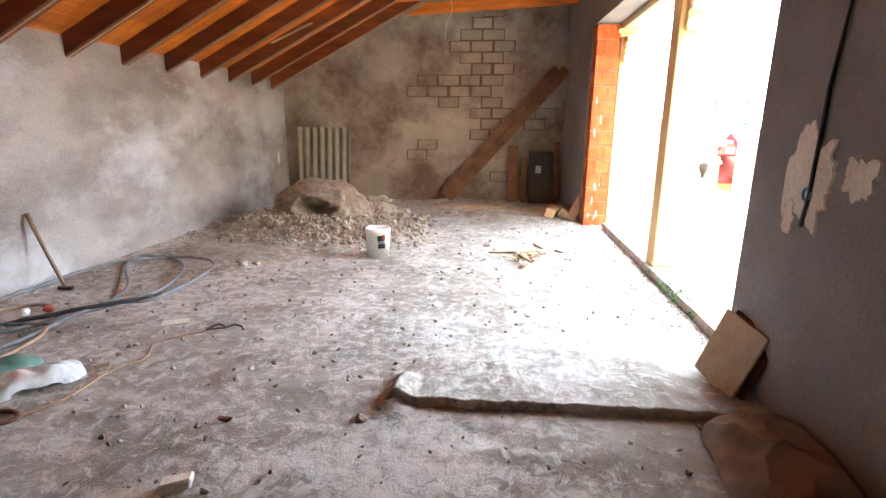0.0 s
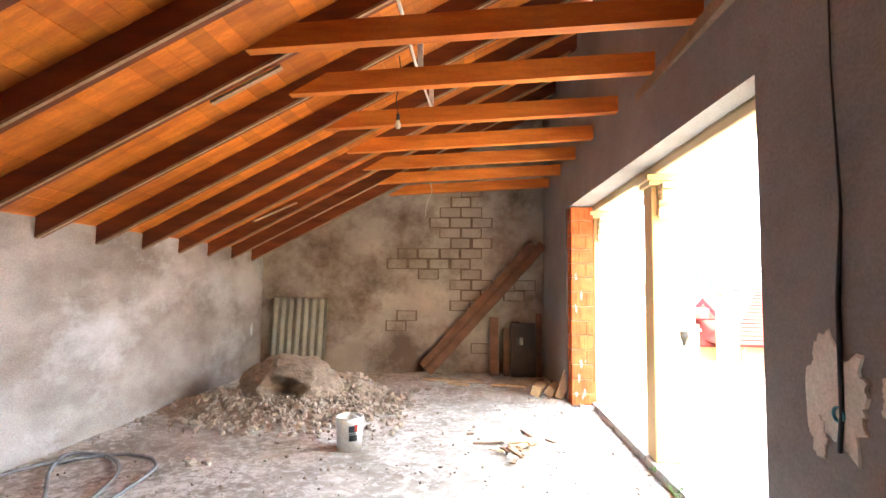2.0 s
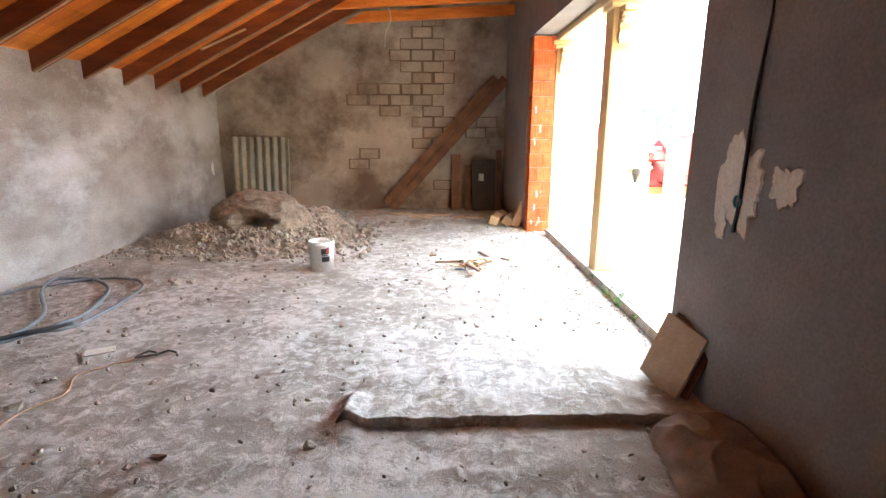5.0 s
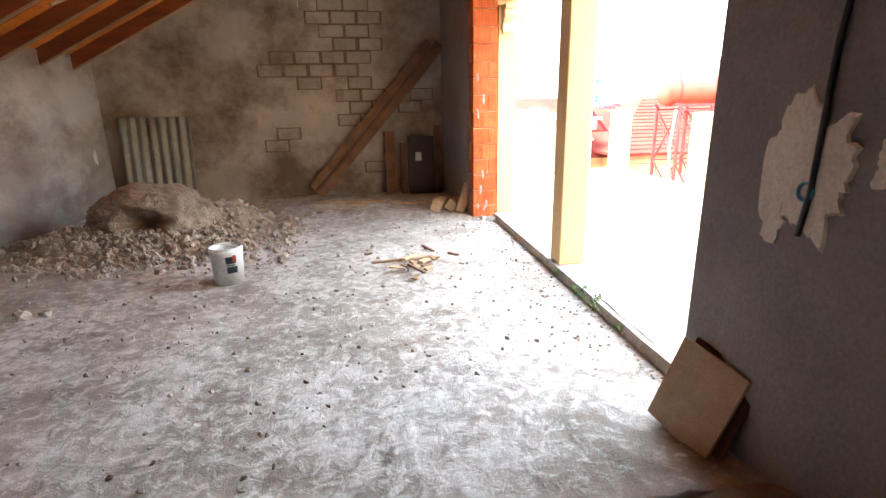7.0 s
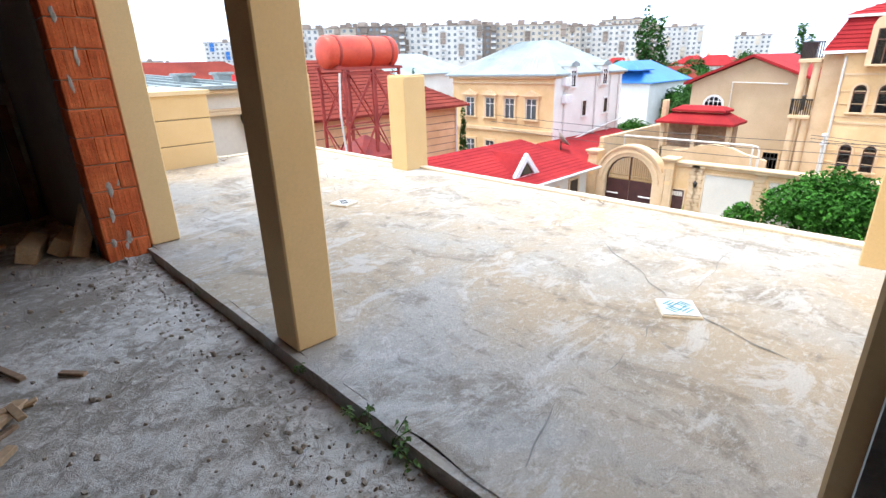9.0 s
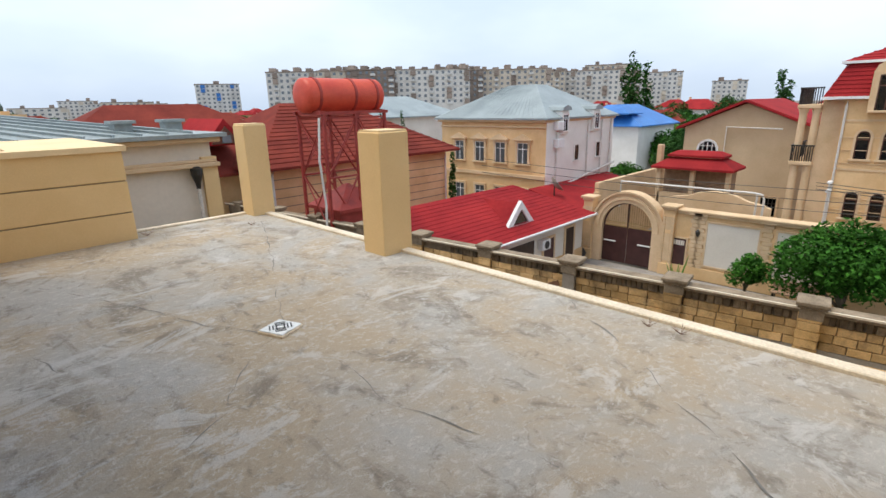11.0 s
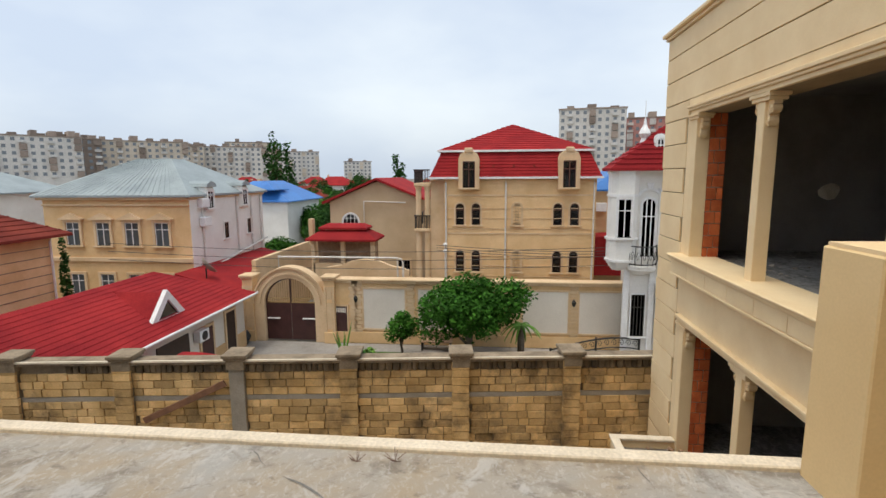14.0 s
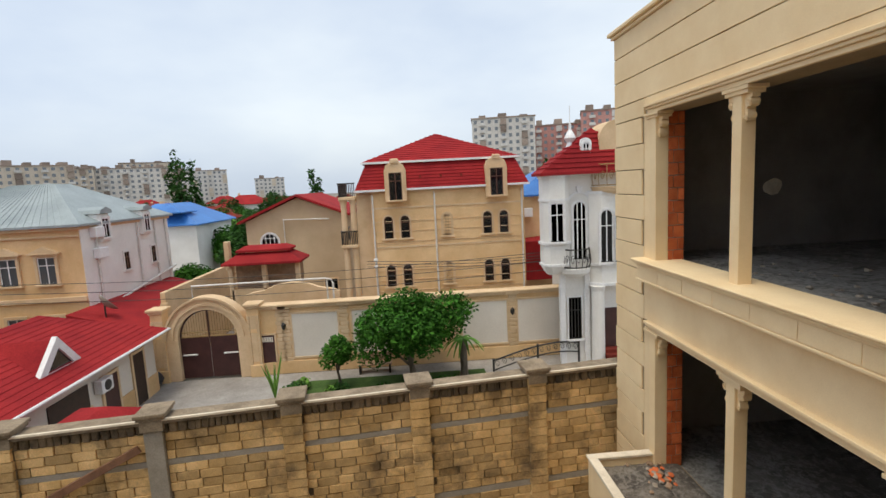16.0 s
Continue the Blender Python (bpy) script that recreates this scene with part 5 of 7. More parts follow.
for y in (6.3, 0.45):
    d = part("dormer", prism([(y - 0.62, 0.75), (y + 0.62, 0.75), (y + 0.62, 2.55), (y + 0.5, 2.85), (y + 0.25, 3.0), (y, 3.05), (y - 0.25, 3.0), (y - 0.5, 2.85), (y - 0.62, 2.55)], HX - 0.36, HX + 1.0, "x"), "facade_trim", villa, "arched stone dormer")
    part("crest", rough_up(boxes((HX - 0.42, HX - 0.32, y - 0.25, y + 0.25, 2.9, 3.2), bevel=0.05), 0.03, 6), "facade_trim", d)
    window(villa, WEST(HX - 0.365, y, 0.86), 0.74, 1.55, False, bars=1, t=0.12)
for i in range(3):
    part("snow_guard", boxes((HX - 0.02, HX + 0.12, 3.0 + i * 1.2 - 0.6, 3.1 + i * 1.2 - 0.6, 2.05, 2.2)), "roof_brown", villa)
# side balconies with round columns
for z in (-1.65, 1.15):
    b = part("balcony", boxes((HX + 0.2, HX + 4, HY1 + 0.9, HY1 + 1.9, z - 0.2, z), bevel=0.03), "facade_trim", villa)
    part("railing", join(*[tube([(HX + 0.25, HY1 + 0.95 + i * 0.1, z), (HX + 0.22, HY1 + 0.95 + i * 0.1, z + 0.8)], 0.025, 5) for i in range(10)], *[tube([(HX + 0.25 + i * 0.12, HY1 + 1.85, z), (HX + 0.25 + i * 0.12, HY1 + 1.85, z + 0.8)], 0.025, 5) for i in range(30)], boxes((HX + 0.18, HX + 0.26, HY1 + 0.9, HY1 + 1.9, z + 0.75, z + 0.82), (HX + 0.2, HX + 4, HY1 + 1.81, HY1 + 1.89, z + 0.75, z + 0.82))), "iron", b, "black iron railing")
for y in (HY1 + 1.1, HY1 + 1.65):
    part("column", moved(lathe([(0.24, GZ), (0.2, GZ + 0.3), (0.18, -2), (0.17, 0.7), (0.24, 0.95)], 14), Matrix.Translation((HX + 0.5, y, 0))), "facade_trim", villa)

# ---- tan two-storey house with a grey roof ----
TX, TY0, TY1 = 29.5, 22.0, 31.1
tan = thing("tan_house", "two-storey tan stone house with grey sheet roof", "house", at=(0, 0, 0))
part("wall", boxes((TX, TX + 9, TY0 + 0.02, TY1, GZ, 0.30)), "facade", tan)
part("side_wall", boxes((TX + 0.02, TX + 9, TY0 - 0.03, TY0 + 0.02, GZ, 0.32)), "white_stone", tan, "white rendered side wall")
for box in ((TX - 0.25, TX + 9.2, TY0 - 0.1, TY1 + 0.2, 0.30, 0.46), (TX - 0.12, TX, TY0, TY1, -0.05, 0.05), (TX - 0.12, TX, TY0, TY1, -3.3, -3.05)):
    part("cornice", boxes(box, bevel=0.02), "facade_trim", tan)
groof = part("roof", hip_roof(TX - 0.4, TX + 9.3, TY0 - 0.3, TY1 + 0.4, 0.58, 2.75, 4.2, 3.7), "roof_grey", tan, "grey-green standing seam roof")
part("seam", slope_ribs((TX - 0.4, TY0 - 0.3, 0.58), (TX - 0.4, TY1 + 0.4, 0.58), (TX + 3.8, TY1 - 3.3, 2.75), (TX + 3.8, TY0 + 3.4, 2.75), 26, "up", 0.035, 0.022), "roof_grey", groof)
for y in (23.75, 25.6, 27.4, 29.3):
    window(tan, WEST(TX - 0.002, y, -2.35), 0.85, 1.35, sash="white_frame", pane="window_sky", pediment=True, t=0.14, d=0.1)
    window(tan, WEST(TX - 0.002, y, -5.4), 0.85, 1.35, sash="white_frame", pane="window_sky", t=0.14, d=0.1)
for x in (30.8, 35.0):
    d = part("dormer", boxes((x, x + 0.9, TY0 - 0.25, TY0 + 1.5, -0.5, 1.0), bevel=0.05), "white_stone", tan)
    part("roof", prism([(x - 0.1, 1.0), (x + 1.0, 1.0), (x + 0.9, 1.2), (x + 0.45, 1.35), (x, 1.2)], TY0 - 0.4, TY0 + 1.5, "y"), "roof_grey", d)
    window(tan, SOUTH(x + 0.45, TY0 - 0.255, -0.25), 0.6, 1.0, sash="white_frame", surround="white_stone")
for x in (33.2, 36.2):
    window(tan, SOUTH(x, TY0 - 0.035, -2.3), 0.5, 1.0, sash="wood_frame", surround="white_stone")
for x in (30.6, 34.6, 36.6, 38.0):
    part("downpipe", tube([(x, TY0 - 0.1, -4.5), (x, TY0 - 0.1, 0.3)], 0.06, 8), "pipe_white", tan)
part("pipe", tube([(TX + 0.3, TY0 - 0.25, -4.0), (TX + 9, TY0 - 0.25, -2.9)], 0.07, 8), "pipe_white", tan)
for x, z in ((30.3, -1.0), (30.2, 0.1)):
    part("air_conditioner", boxes((x, x + 0.75, TY0 - 0.4, TY0 - 0.04, z - 0.3, z + 0.25), bevel=0.03), "white_frame", tan)

# ---- white villa by the wing ----
white = thing("white_villa", "white stucco villa with corner oriel, iron balconies and red roof", "house", at=(0, 0, 0))
VX = 25.6
part("wall", boxes((VX, 26.3, -2.8, -0.75, -2.62, 1.72), (VX, 33, -12, -2.8, -2.62, 1.72)), "white_stone", white)
part("ground_wall", boxes((VX + 0.02, 26.3, -2.8, -1.22, GZ, -2.62), (VX + 0.02, 33, -12, -2.8, GZ, -2.62)), "white_stone", white)
for y in (-1.18, -2.30):
    part("pilaster", boxes((VX - 0.10, VX + 0.02, y - 0.13, y + 0.13, GZ, -2.6), bevel=0.02), "white_frame", white, "white corner pilaster")


def bay_plan(y0, y1, out, cut, grow=0.0):
    """The plan of a canted bay on the west wall."""
    return [(VX + 0.5, y1 + grow), (VX - out + cut, y1 + grow), (VX - out - grow, y1 - cut), (VX - out - grow, y0 + cut), (VX - out + cut, y0 - grow), (VX + 0.5, y0 - grow)]


part("oriel", prism(bay_plan(-1.50, -0.34, 0.42, 0.24), -2.30, 1.72), "white_stone", white, "canted corner oriel")
part("oriel_foot", join(prism(bay_plan(-1.46, -0.38, 0.36, 0.24), -2.42, -2.30), prism(bay_plan(-1.38, -0.46, 0.26, 0.22), -2.56, -2.42), prism(bay_plan(-1.28, -0.56, 0.14, 0.14), -2.68, -2.56)), "white_stone", white, "stepped foot of the oriel")
for z, g in ((-2.28, 0.06), (-1.30, 0.08), (0.62, 0.05), (1.62, 0.06)):
    part("band", prism(bay_plan(-1.50, -0.34, 0.42, 0.24, g), z, z + 0.11), "white_frame", white, "white moulded band")
window(white, WEST(VX - 0.425, -0.88, -1.16), 0.60, 1.70, sash="white_frame", surround="white_frame", pane="window_dark", bars=1, t=0.07)
window(white, WEST(VX - 0.005, -2.02, -2.05), 0.62, 2.60, True, sash="white_frame", surround="white_frame", pane="window_dark", bars=2, t=0.07)
part("arch_mould", frame_bm(1.0, 2.95, True, 0.10, 0.07), "white_frame", white, "raised arched moulding").matrix_basis = WEST(VX - 0.004, -2.02, -2.05)
part("keystone", prism([(-2.12, 0.92), (-1.92, 0.92), (-1.88, 1.22), (-2.16, 1.22)], VX - 0.12, VX + 0.01, "x"), "white_frame", white)
part("front_bay", prism(bay_plan(-4.3, -2.42, 0.50, 0.42), -3.15, 0.95), "white_stone", white, "canted front bay")
for z, g in ((-3.25, 0.06), (-2.35, 0.09), (0.85, 0.05)):
    part("band", prism(bay_plan(-4.3, -2.42, 0.50, 0.42, g), z, z + 0.12), "white_frame", white, "white moulded band")
window(white, WEST(VX - 0.505, -3.06, -2.18), 0.58, 2.35, True, sash="white_frame", surround="white_frame", pane="window_dark", bars=1, t=0.07)
window(white, WEST(VX - 0.505, -3.72, -2.18), 0.58, 2.35, True, sash="white_frame", surround="white_frame", pane="window_dark", bars=1, t=0.07)
window(white, WEST(VX - 0.01, -1.74, -5.75), 0.60, 1.95, sash="iron", surround="white_frame", pane="window_dark", bars=3, t=0.05)
part("column", moved(lathe([(0.34, GZ), (0.30, GZ + 0.3), (0.28, -3.5), (0.36, -3.26)], 16), Matrix.Translation((VX - 0.3, -2.72, 0))), "white_stone", white)
part("door", boxes((VX - 0.02, VX + 0.03, -3.9, -3.1, GZ + 0.1, -4.4)), "gate_brown", white, "dark red entrance door")
part("eave", join(boxes((VX - 0.22, 26.4, -12, -0.62, 1.72, 1.80), bevel=0.02), prism(bay_plan(-1.50, -0.34, 0.42, 0.24, 0.12), 1.725, 1.805)), "white_frame", white, "white eaves gutter")
vroof = part("roof", hip_roof(25.0, 26.7, -5.2, -0.16, 1.86, 3.75, 0.84, 2.50), "roof_red", white, "red tile roof")
part("tile_course", slope_ribs((25.0, -5.2, 1.86), (25.0, -0.16, 1.86), (25.84, -2.66, 3.75), (25.84, -2.70, 3.75), 9, "flat", 0.08, 0.04), "roof_red", vroof)
part("tile_course", slope_ribs((25.0, -0.16, 1.86), (26.7, -0.16, 1.86), (25.86, -2.66, 3.75), (25.84, -2.66, 3.75), 9, "flat", 0.08, 0.04), "roof_red", vroof)
part("main_roof", hip_roof(25.2, 33, -12, -2.6, 1.86, 4.3, 3.0, 2.9), "roof_red", white, "red tile roof")
part("finial", moved(lathe([(0.20, 2.95), (0.13, 3.15), (0.26, 3.35), (0.20, 3.50), (0.08, 3.70), (0.05, 3.95), (0.018, 4.0), (0.014, 4.75)], 12), Matrix.Translation((25.85, -1.74, 0))), "white_frame", white, "white finial spike")
part("dormer", prism(arch_outline(0.52, 1.30, True), -0.1, 1.2, "y"), "white_frame", white, "white arched roof dormer").matrix_basis = WEST(VX - 0.08, -2.30, 2.02)
window(white, WEST(VX - 0.185, -2.30, 2.14), 0.30, 0.98, True, sash="white_frame", surround="white_frame", bars=1, t=0.05)
part("gable", prism(arch_outline(1.7, 2.3, True), -0.1, 1.6, "y"), "facade_trim", white, "tan arched stone gable").matrix_basis = WEST(VX - 0.1, -3.75, 1.75)


def iron_balcony(cx, cy, z, r, foot, rail, mat, h=0.85):
    """A round balcony: stepped slab, scrolled iron panels, hand rail."""
    b = part("balcony", moved(lathe([(r * 0.35, z - foot), (r * 0.92, z - foot * 0.55), (r, z - foot * 0.4), (r, z - 0.06), (r * 1.06, z - 0.05), (r * 1.06, z)], 24), Matrix.Translation((cx, cy, 0))), mat, white, "rounded balcony slab")
    for zz in (z + 0.05, z + h):
        part("railing", moved(lathe([(r * 0.95, zz), (r * 1.02, zz), (r * 1.02, zz + 0.05), (r * 0.95, zz + 0.05), (r * 0.95, zz)], 24, cap=False), Matrix.Translation((cx, cy, 0))), rail, b, "iron balcony rail")
    for i in range(10):
        a = radians(80 + i * 22)
        mm = Matrix.Translation((cx + r * math.cos(a), cy + r * math.sin(a), z)) @ Matrix.Rotation(a, 4, "Z")
        part("baluster", moved(tube([(0, 0, 0.02), (0.06, 0, h * 0.35), (0.0, 0, h)], 0.018, 5), mm), rail, b)
        ma = Matrix.Translation((cx + r * math.cos(a + 0.19), cy + r * math.sin(a + 0.19), z)) @ Matrix.Rotation(a + 0.19, 4, "Z")
        part("scroll", moved(tube([(0.03, (0.10 - 0.008 * k) * math.cos(k * 0.75), h * 0.5 + (0.26 - 0.02 * k) * math.sin(k * 0.75)) for k in range(12)], 0.013, 5), ma), rail, b)
    return b


iron_balcony(VX - 0.02, -1.76, -2.42, 0.66, 0.45, "iron", "white_stone")
iron_balcony(VX + 0.05, -3.55, 1.15, 0.95, 0.4, "gold", "facade_trim", 0.95)
part("steps", boxes(*[(24.0 + 0.3 * i, VX, -5.0, -3.0, GZ, GZ + 0.16 * (i + 1)) for i in range(5)]), "roof_brown", white, "red stone entrance steps")
bridge = thing("garden_bridge", "arched wrought-iron rail of a garden bridge", "bridge")
for yy, xx in ((1.6, 25.6),):
    pts = [(xx - 0.3 * math.sin(i / 12 * 3.14), 2.1 - 4.0 * i / 12, GZ + 0.5 + 0.75 * math.sin(i / 12 * 2.2)) for i in range(13)]
    part("rail", tube(pts, 0.04, 6), "iron", bridge)
    part("rail", tube([(p[0], p[1], p[2] - 0.45) for p in pts], 0.03, 6), "iron", bridge)
    for i in range(12):
        a, b = Vector(pts[i]), Vector(pts[i + 1])
        c = (a + b) / 2 + Vector((0, 0, -0.22))
        part("scroll", tube([(c.x, c.y + 0.13 * math.cos(k * 0.8) * (1 - k / 12), c.z + 0.18 * math.sin(k * 0.8) * (1 - k / 12)) for k in range(11)], 0.014, 5), "iron", bridge)
    for p in (pts[0], pts[6], pts[12]):
        part("post", tube([(p[0], p[1], GZ), (p[0], p[1], p[2] + 0.1)], 0.05, 8), "iron", bridge)

# ---- further houses behind the gate wall ----
gable = thing("gable_house", "beige rendered house with red gable roof", "house")
part("wall", prism([(10.4, GZ), (17.3, GZ), (17.3, -0.35), (13.6, 1.2), (10.4, -0.1)], 40, 50, "x"), "render_beige", gable)
part("roof", join(prism([(17.8, -0.5), (13.6, 1.28), (13.6, 1.45), (17.8, -0.33)], 39.6, 50.3, "x"), prism([(9.9, -0.25), (13.6, 1.28), (13.6, 1.45), (9.9, -0.08)], 39.6, 50.3, "x")), "roof_red", gable)
window(gable, WEST(39.995, 15.7, -2.4), 1.2, 1.15, True, sash="white_frame", surround="white_frame", pane="window_sky", bars=3)
window(gable, WEST(39.995, 11.6, -6.0), 0.9, 1.2, sash="iron", pane="window_dark", surround="facade_trim", bars=3)
part("pipe", tube([(39.8, 14.6, -4.5), (39.8, 14.6, -0.3), (39.8, 11.4, -0.4)], 0.05, 8), "pipe_white", gable)
pav = thing("pavilion", "open garden pavilion with red hipped roof", "pavilion")
part("roof", hip_roof(31.5, 33.9, 11.75, 16.1, -2.16, -1.66, 0.7, 0.8), "roof_red", pav)
part("upper_roof", hip_roof(32.0, 33.4, 12.4, 15.4, -1.50, -1.30, 0.4, 0.4), "roof_red", pav)
part("wall", boxes((32.9, 33.6, 12.1, 15.8, GZ, -2.28)), "old_wood", pav)
part("lantern_wall", boxes((32.2, 33.2, 12.6, 15.2, -1.8, -1.61)), "facade_trim", pav)
for y in (12.1, 13.95, 15.8):
    part("column", boxes((32.0, 32.3, y - 0.12, y + 0.12, GZ, -2.28), bevel=0.02), "facade_trim", pav)
part("chimney", boxes((33.5, 33.9, 16.3, 16.6, -2.8, -1.1), bevel=0.03), "facade_trim", pav)
part("parapet", boxes((32.0, 32.25, 12.1, 15.8, GZ, -3.7)), "facade_trim", pav)
blue = thing("blue_roof_house", "white house with bright blue sheet roof", "house")
part("wall", boxes((56, 66, 27.5, 36, GZ, -1.2)), "white_stone", blue)
part("roof", hip_roof(55.5, 66.5, 27, 36.5, -1.1, 1.1, 3, 4), "roof_blue", blue)
part("roof_dormer", hip_roof(55.3, 59, 28.5, 31.5, 0.2, 0.9, 1.2, 1.2), "roof_blue", blue)
side = thing("corner_house", "tan house with blue and red roofs behind the villa", "house")
part("wall", boxes((38, 46, -8, -1.8, GZ, 0.6)), "facade", side)
part("roof", hip_roof(37.6, 46.4, -8.4, -1.5, 0.6, 2.3, 2.5, 3), "roof_blue", side)
part("low_roof", prism([(-1.7, -4.9), (-4.5, -4.9), (-4.5, -2.2), (-1.7, -2.4)], 35.5, 37.8, "x"), "roof_red", side)
part("air_conditioner", boxes((37.5, 38, -2.8, -2.0, -0.9, -0.3), (35.0, 35.5, -3.2, -2.3, -5.9, -5.3), bevel=0.03), "white_frame", side)

# ---- water tank on its tower ----
tank = thing("water_tank", "red-painted steel water tank on a lattice tower", "tank", at=(12.80, 19.9, GZ))
tank.scale = (0.96, 1, 1)
cyl = moved(lathe([(0.02, -1.72), (0.3, -1.71), (0.5, -1.66), (0.57, -1.58), (0.58, -1.5), (0.58, 1.5), (0.57, 1.58), (0.5, 1.66), (0.3, 1.71), (0.02, 1.72)], 28), pose(0, 0, 1.90 - GZ, 0, 90, 0))
body = part("tank", cyl, "tank_red", tank, smooth=True)
for x in (-1.2, 0.3, 1.3):
    part("band", moved(lathe([(0.58, -0.05), (0.60, -0.05), (0.60, 0.05), (0.58, 0.05)], 28), pose(x, 0, 1.90 - GZ, 0, 90, 0)), "frame_red", body)
part("manhole", moved(lathe([(0.16, 0), (0.16, 0.08), (0.02, 0.09)], 14), pose(1.68, 0, 2.05 - GZ, 0, 90, 0)), "tank_red", body)
TH = 1.28 - GZ
for sx in (-1, 1):
    for sy in (-1, 1):
        part("leg", boxes((sx * 1.35 - 0.05, sx * 1.35 + 0.05, sy * 0.8 - 0.05, sy * 0.8 + 0.05, 0, TH)), "frame_red", tank)
part("leg", boxes((-0.05, 0.05, -0.85, -0.75, 0, TH), (-0.05, 0.05, 0.75, 0.85, 0, TH)), "frame_red", tank)
part("deck_beam", boxes((-1.5, 1.5, -0.86, -0.74, TH, TH + 0.1), (-1.5, 1.5, 0.74, 0.86, TH, TH + 0.1), (-1.4, -1.3, -0.8, 0.8, TH, TH + 0.12), (1.3, 1.4, -0.8, 0.8, TH, TH + 0.12)), "frame_red", tank)
for z0, z1 in ((TH - 4.2, TH - 2.1), (TH - 2.1, TH - 0.1), (TH - 6.3, TH - 4.2)):
    for sy in (-0.8, 0.8):
        for xa, xb in ((-1.35, 0), (0, 1.35)):
            part("brace", tube([(xa, sy, z0), (xb, sy, z1)], 0.03, 5), "frame_red", tank)
            part("brace", tube([(xb, sy, z0), (xa, sy, z1)], 0.03, 5), "frame_red", tank)
        part("brace", boxes((-1.35, 1.35, sy - 0.03, sy + 0.03, z1 - 0.05, z1 + 0.01)), "frame_red", tank)
    for sx in (-1.35, 1.35):
        part("brace", tube([(sx, -0.8, z0), (sx, 0.8, z1)], 0.03, 5), "frame_red", tank)
        part("brace", tube([(sx, 0.8, z0), (sx, -0.8, z1)], 0.03, 5), "frame_red", tank)
for x in (-1.28, -1.18):
    part("saddle", boxes((x - 0.02, x + 0.02, -0.4, 0.4, TH + 0.1, TH + 0.3)), "frame_red", tank)
part("cistern", join(boxes((-1.0, 1.0, -0.9, 0.9, TH - 4.5, TH - 3.25), bevel=0.03), moved(hip_roof(-1.15, 1.15, -1.05, 1.05, TH - 3.25, TH - 2.5, 1.1, 1.0), Matrix())), "frame_red", tank, "red lower cistern with pitched lid")
part("hose", tube([(-1.6, -0.9, TH - 0.1), (-1.75, -0.95, TH - 1.5), (-1.6, -0.9, TH - 3), (-1.7, -0.9, TH - 4.5), (-1.3, -0.9, 0.5)], 0.04, 8), "pipe_white", tank, "pale lagged pipe")

# ---- brown-roofed stone house behind the tank ----
brown = thing("brown_roof_house", "block stone house with brown-red tile roof", "house")
part("wall", boxes((11.9, 22.7, 24.3, 34, GZ, -0.95), (4.0, 12.0, 26.3, 34, GZ, -1.2)), "facade", brown)
for i in range(16):
    part("course", boxes((11.86, 22.74, 24.28, 24.3, GZ + 0.4 * i, GZ + 0.4 * i + 0.03)), "stone_joint", brown)
br = part("roof", hip_roof(11.2, 23.2, 23.6, 34.5, -0.85, 1.75, 4.2, 5.4), "roof_brown", brown, "brown-red tile roof")
part("tile_course", slope_ribs((11.2, 23.6, -0.85), (23.2, 23.6, -0.85), (19.0, 29.0, 1.75), (15.4, 29.0, 1.75), 16, "flat", 0.08, 0.03), "roof_brown", br)
part("roof", hip_roof(3.0, 17.0, 25.6, 36, -1.1, 1.8, 5.0, 5.1), "roof_brown", brown)
dr = part("dormer", prism([(9.9, 0.1), (11.7, 0.1), (10.8, 1.15)], 25.3, 29.0, "y"), "roof_red", brown)
part("trim", prism([(10.2, 0.16), (11.4, 0.16), (10.8, 0.85)], 25.22, 25.32, "y"), "wood_frame", dr)
part("pane", boxes((10.62, 10.98, 25.18, 25.24, 0.2, 0.5)), "window_sky", dr)
for x in (12.05, 22.55):
    downpipe(brown, x, 24.15, GZ, -0.9)

# ---- neighbour's roof beside the terrace ----
nb = thing("neighbour_house", "pale rendered neighbouring house with grey sheet roof", "house")
part("wall", boxes((-8, 5.66, 13.9, 24, GZ, 0.96)), "panel_pale", nb)
part("pilaster", boxes((5.45, 5.72, 13.82, 14.2, GZ, 0.7)), "cream", nb)
part("cornice", boxes((-8, 5.76, 13.76, 13.9, 0.52, 0.60), (-8, 5.72, 13.8, 13.9, 0.60, 0.66), (-8, 5.8, 13.72, 24, 0.96, 1.05), bevel=0.015), "facade_trim", nb)
part("roof_edge", boxes((-8, 5.9, 13.64, 24, 1.05, 1.12)), "roof_grey", nb)
nr = part("roof", hip_roof(-8, 5.8, 13.9, 24, 1.12, 1.75, 4.5, 4.8), "roof_grey", nb, "grey standing seam roof")
part("seam", slope_ribs((-8, 13.9, 1.12), (5.8, 13.9, 1.12), (1.3, 18.7, 1.75), (-3.5, 18.7, 1.75), 34, "up", 0.05, 0.04), "roof_grey", nr)
for x in (4.3, 5.1):
    part("chimney", boxes((x, x + 0.28, 14.3, 14.6, 1.1, 1.32), (x - 0.05, x + 0.33, 14.25, 14.65, 1.32, 1.37)), "roof_grey", nb)
lamp = thing("rain_hopper", "dark rainwater hopper with white downpipe", "hopper", at=(5.32, 13.78, 0.35))
part("hopper", lathe([(0.03, -0.22), (0.05, -0.1), (0.10, 0.05), (0.10, 0.16), (0.05, 0.2)], 10), "iron", lamp)
part("pipe", tube([(0, 0, -0.2), (0, 0, -4)], 0.035, 8), "pipe_white", lamp)
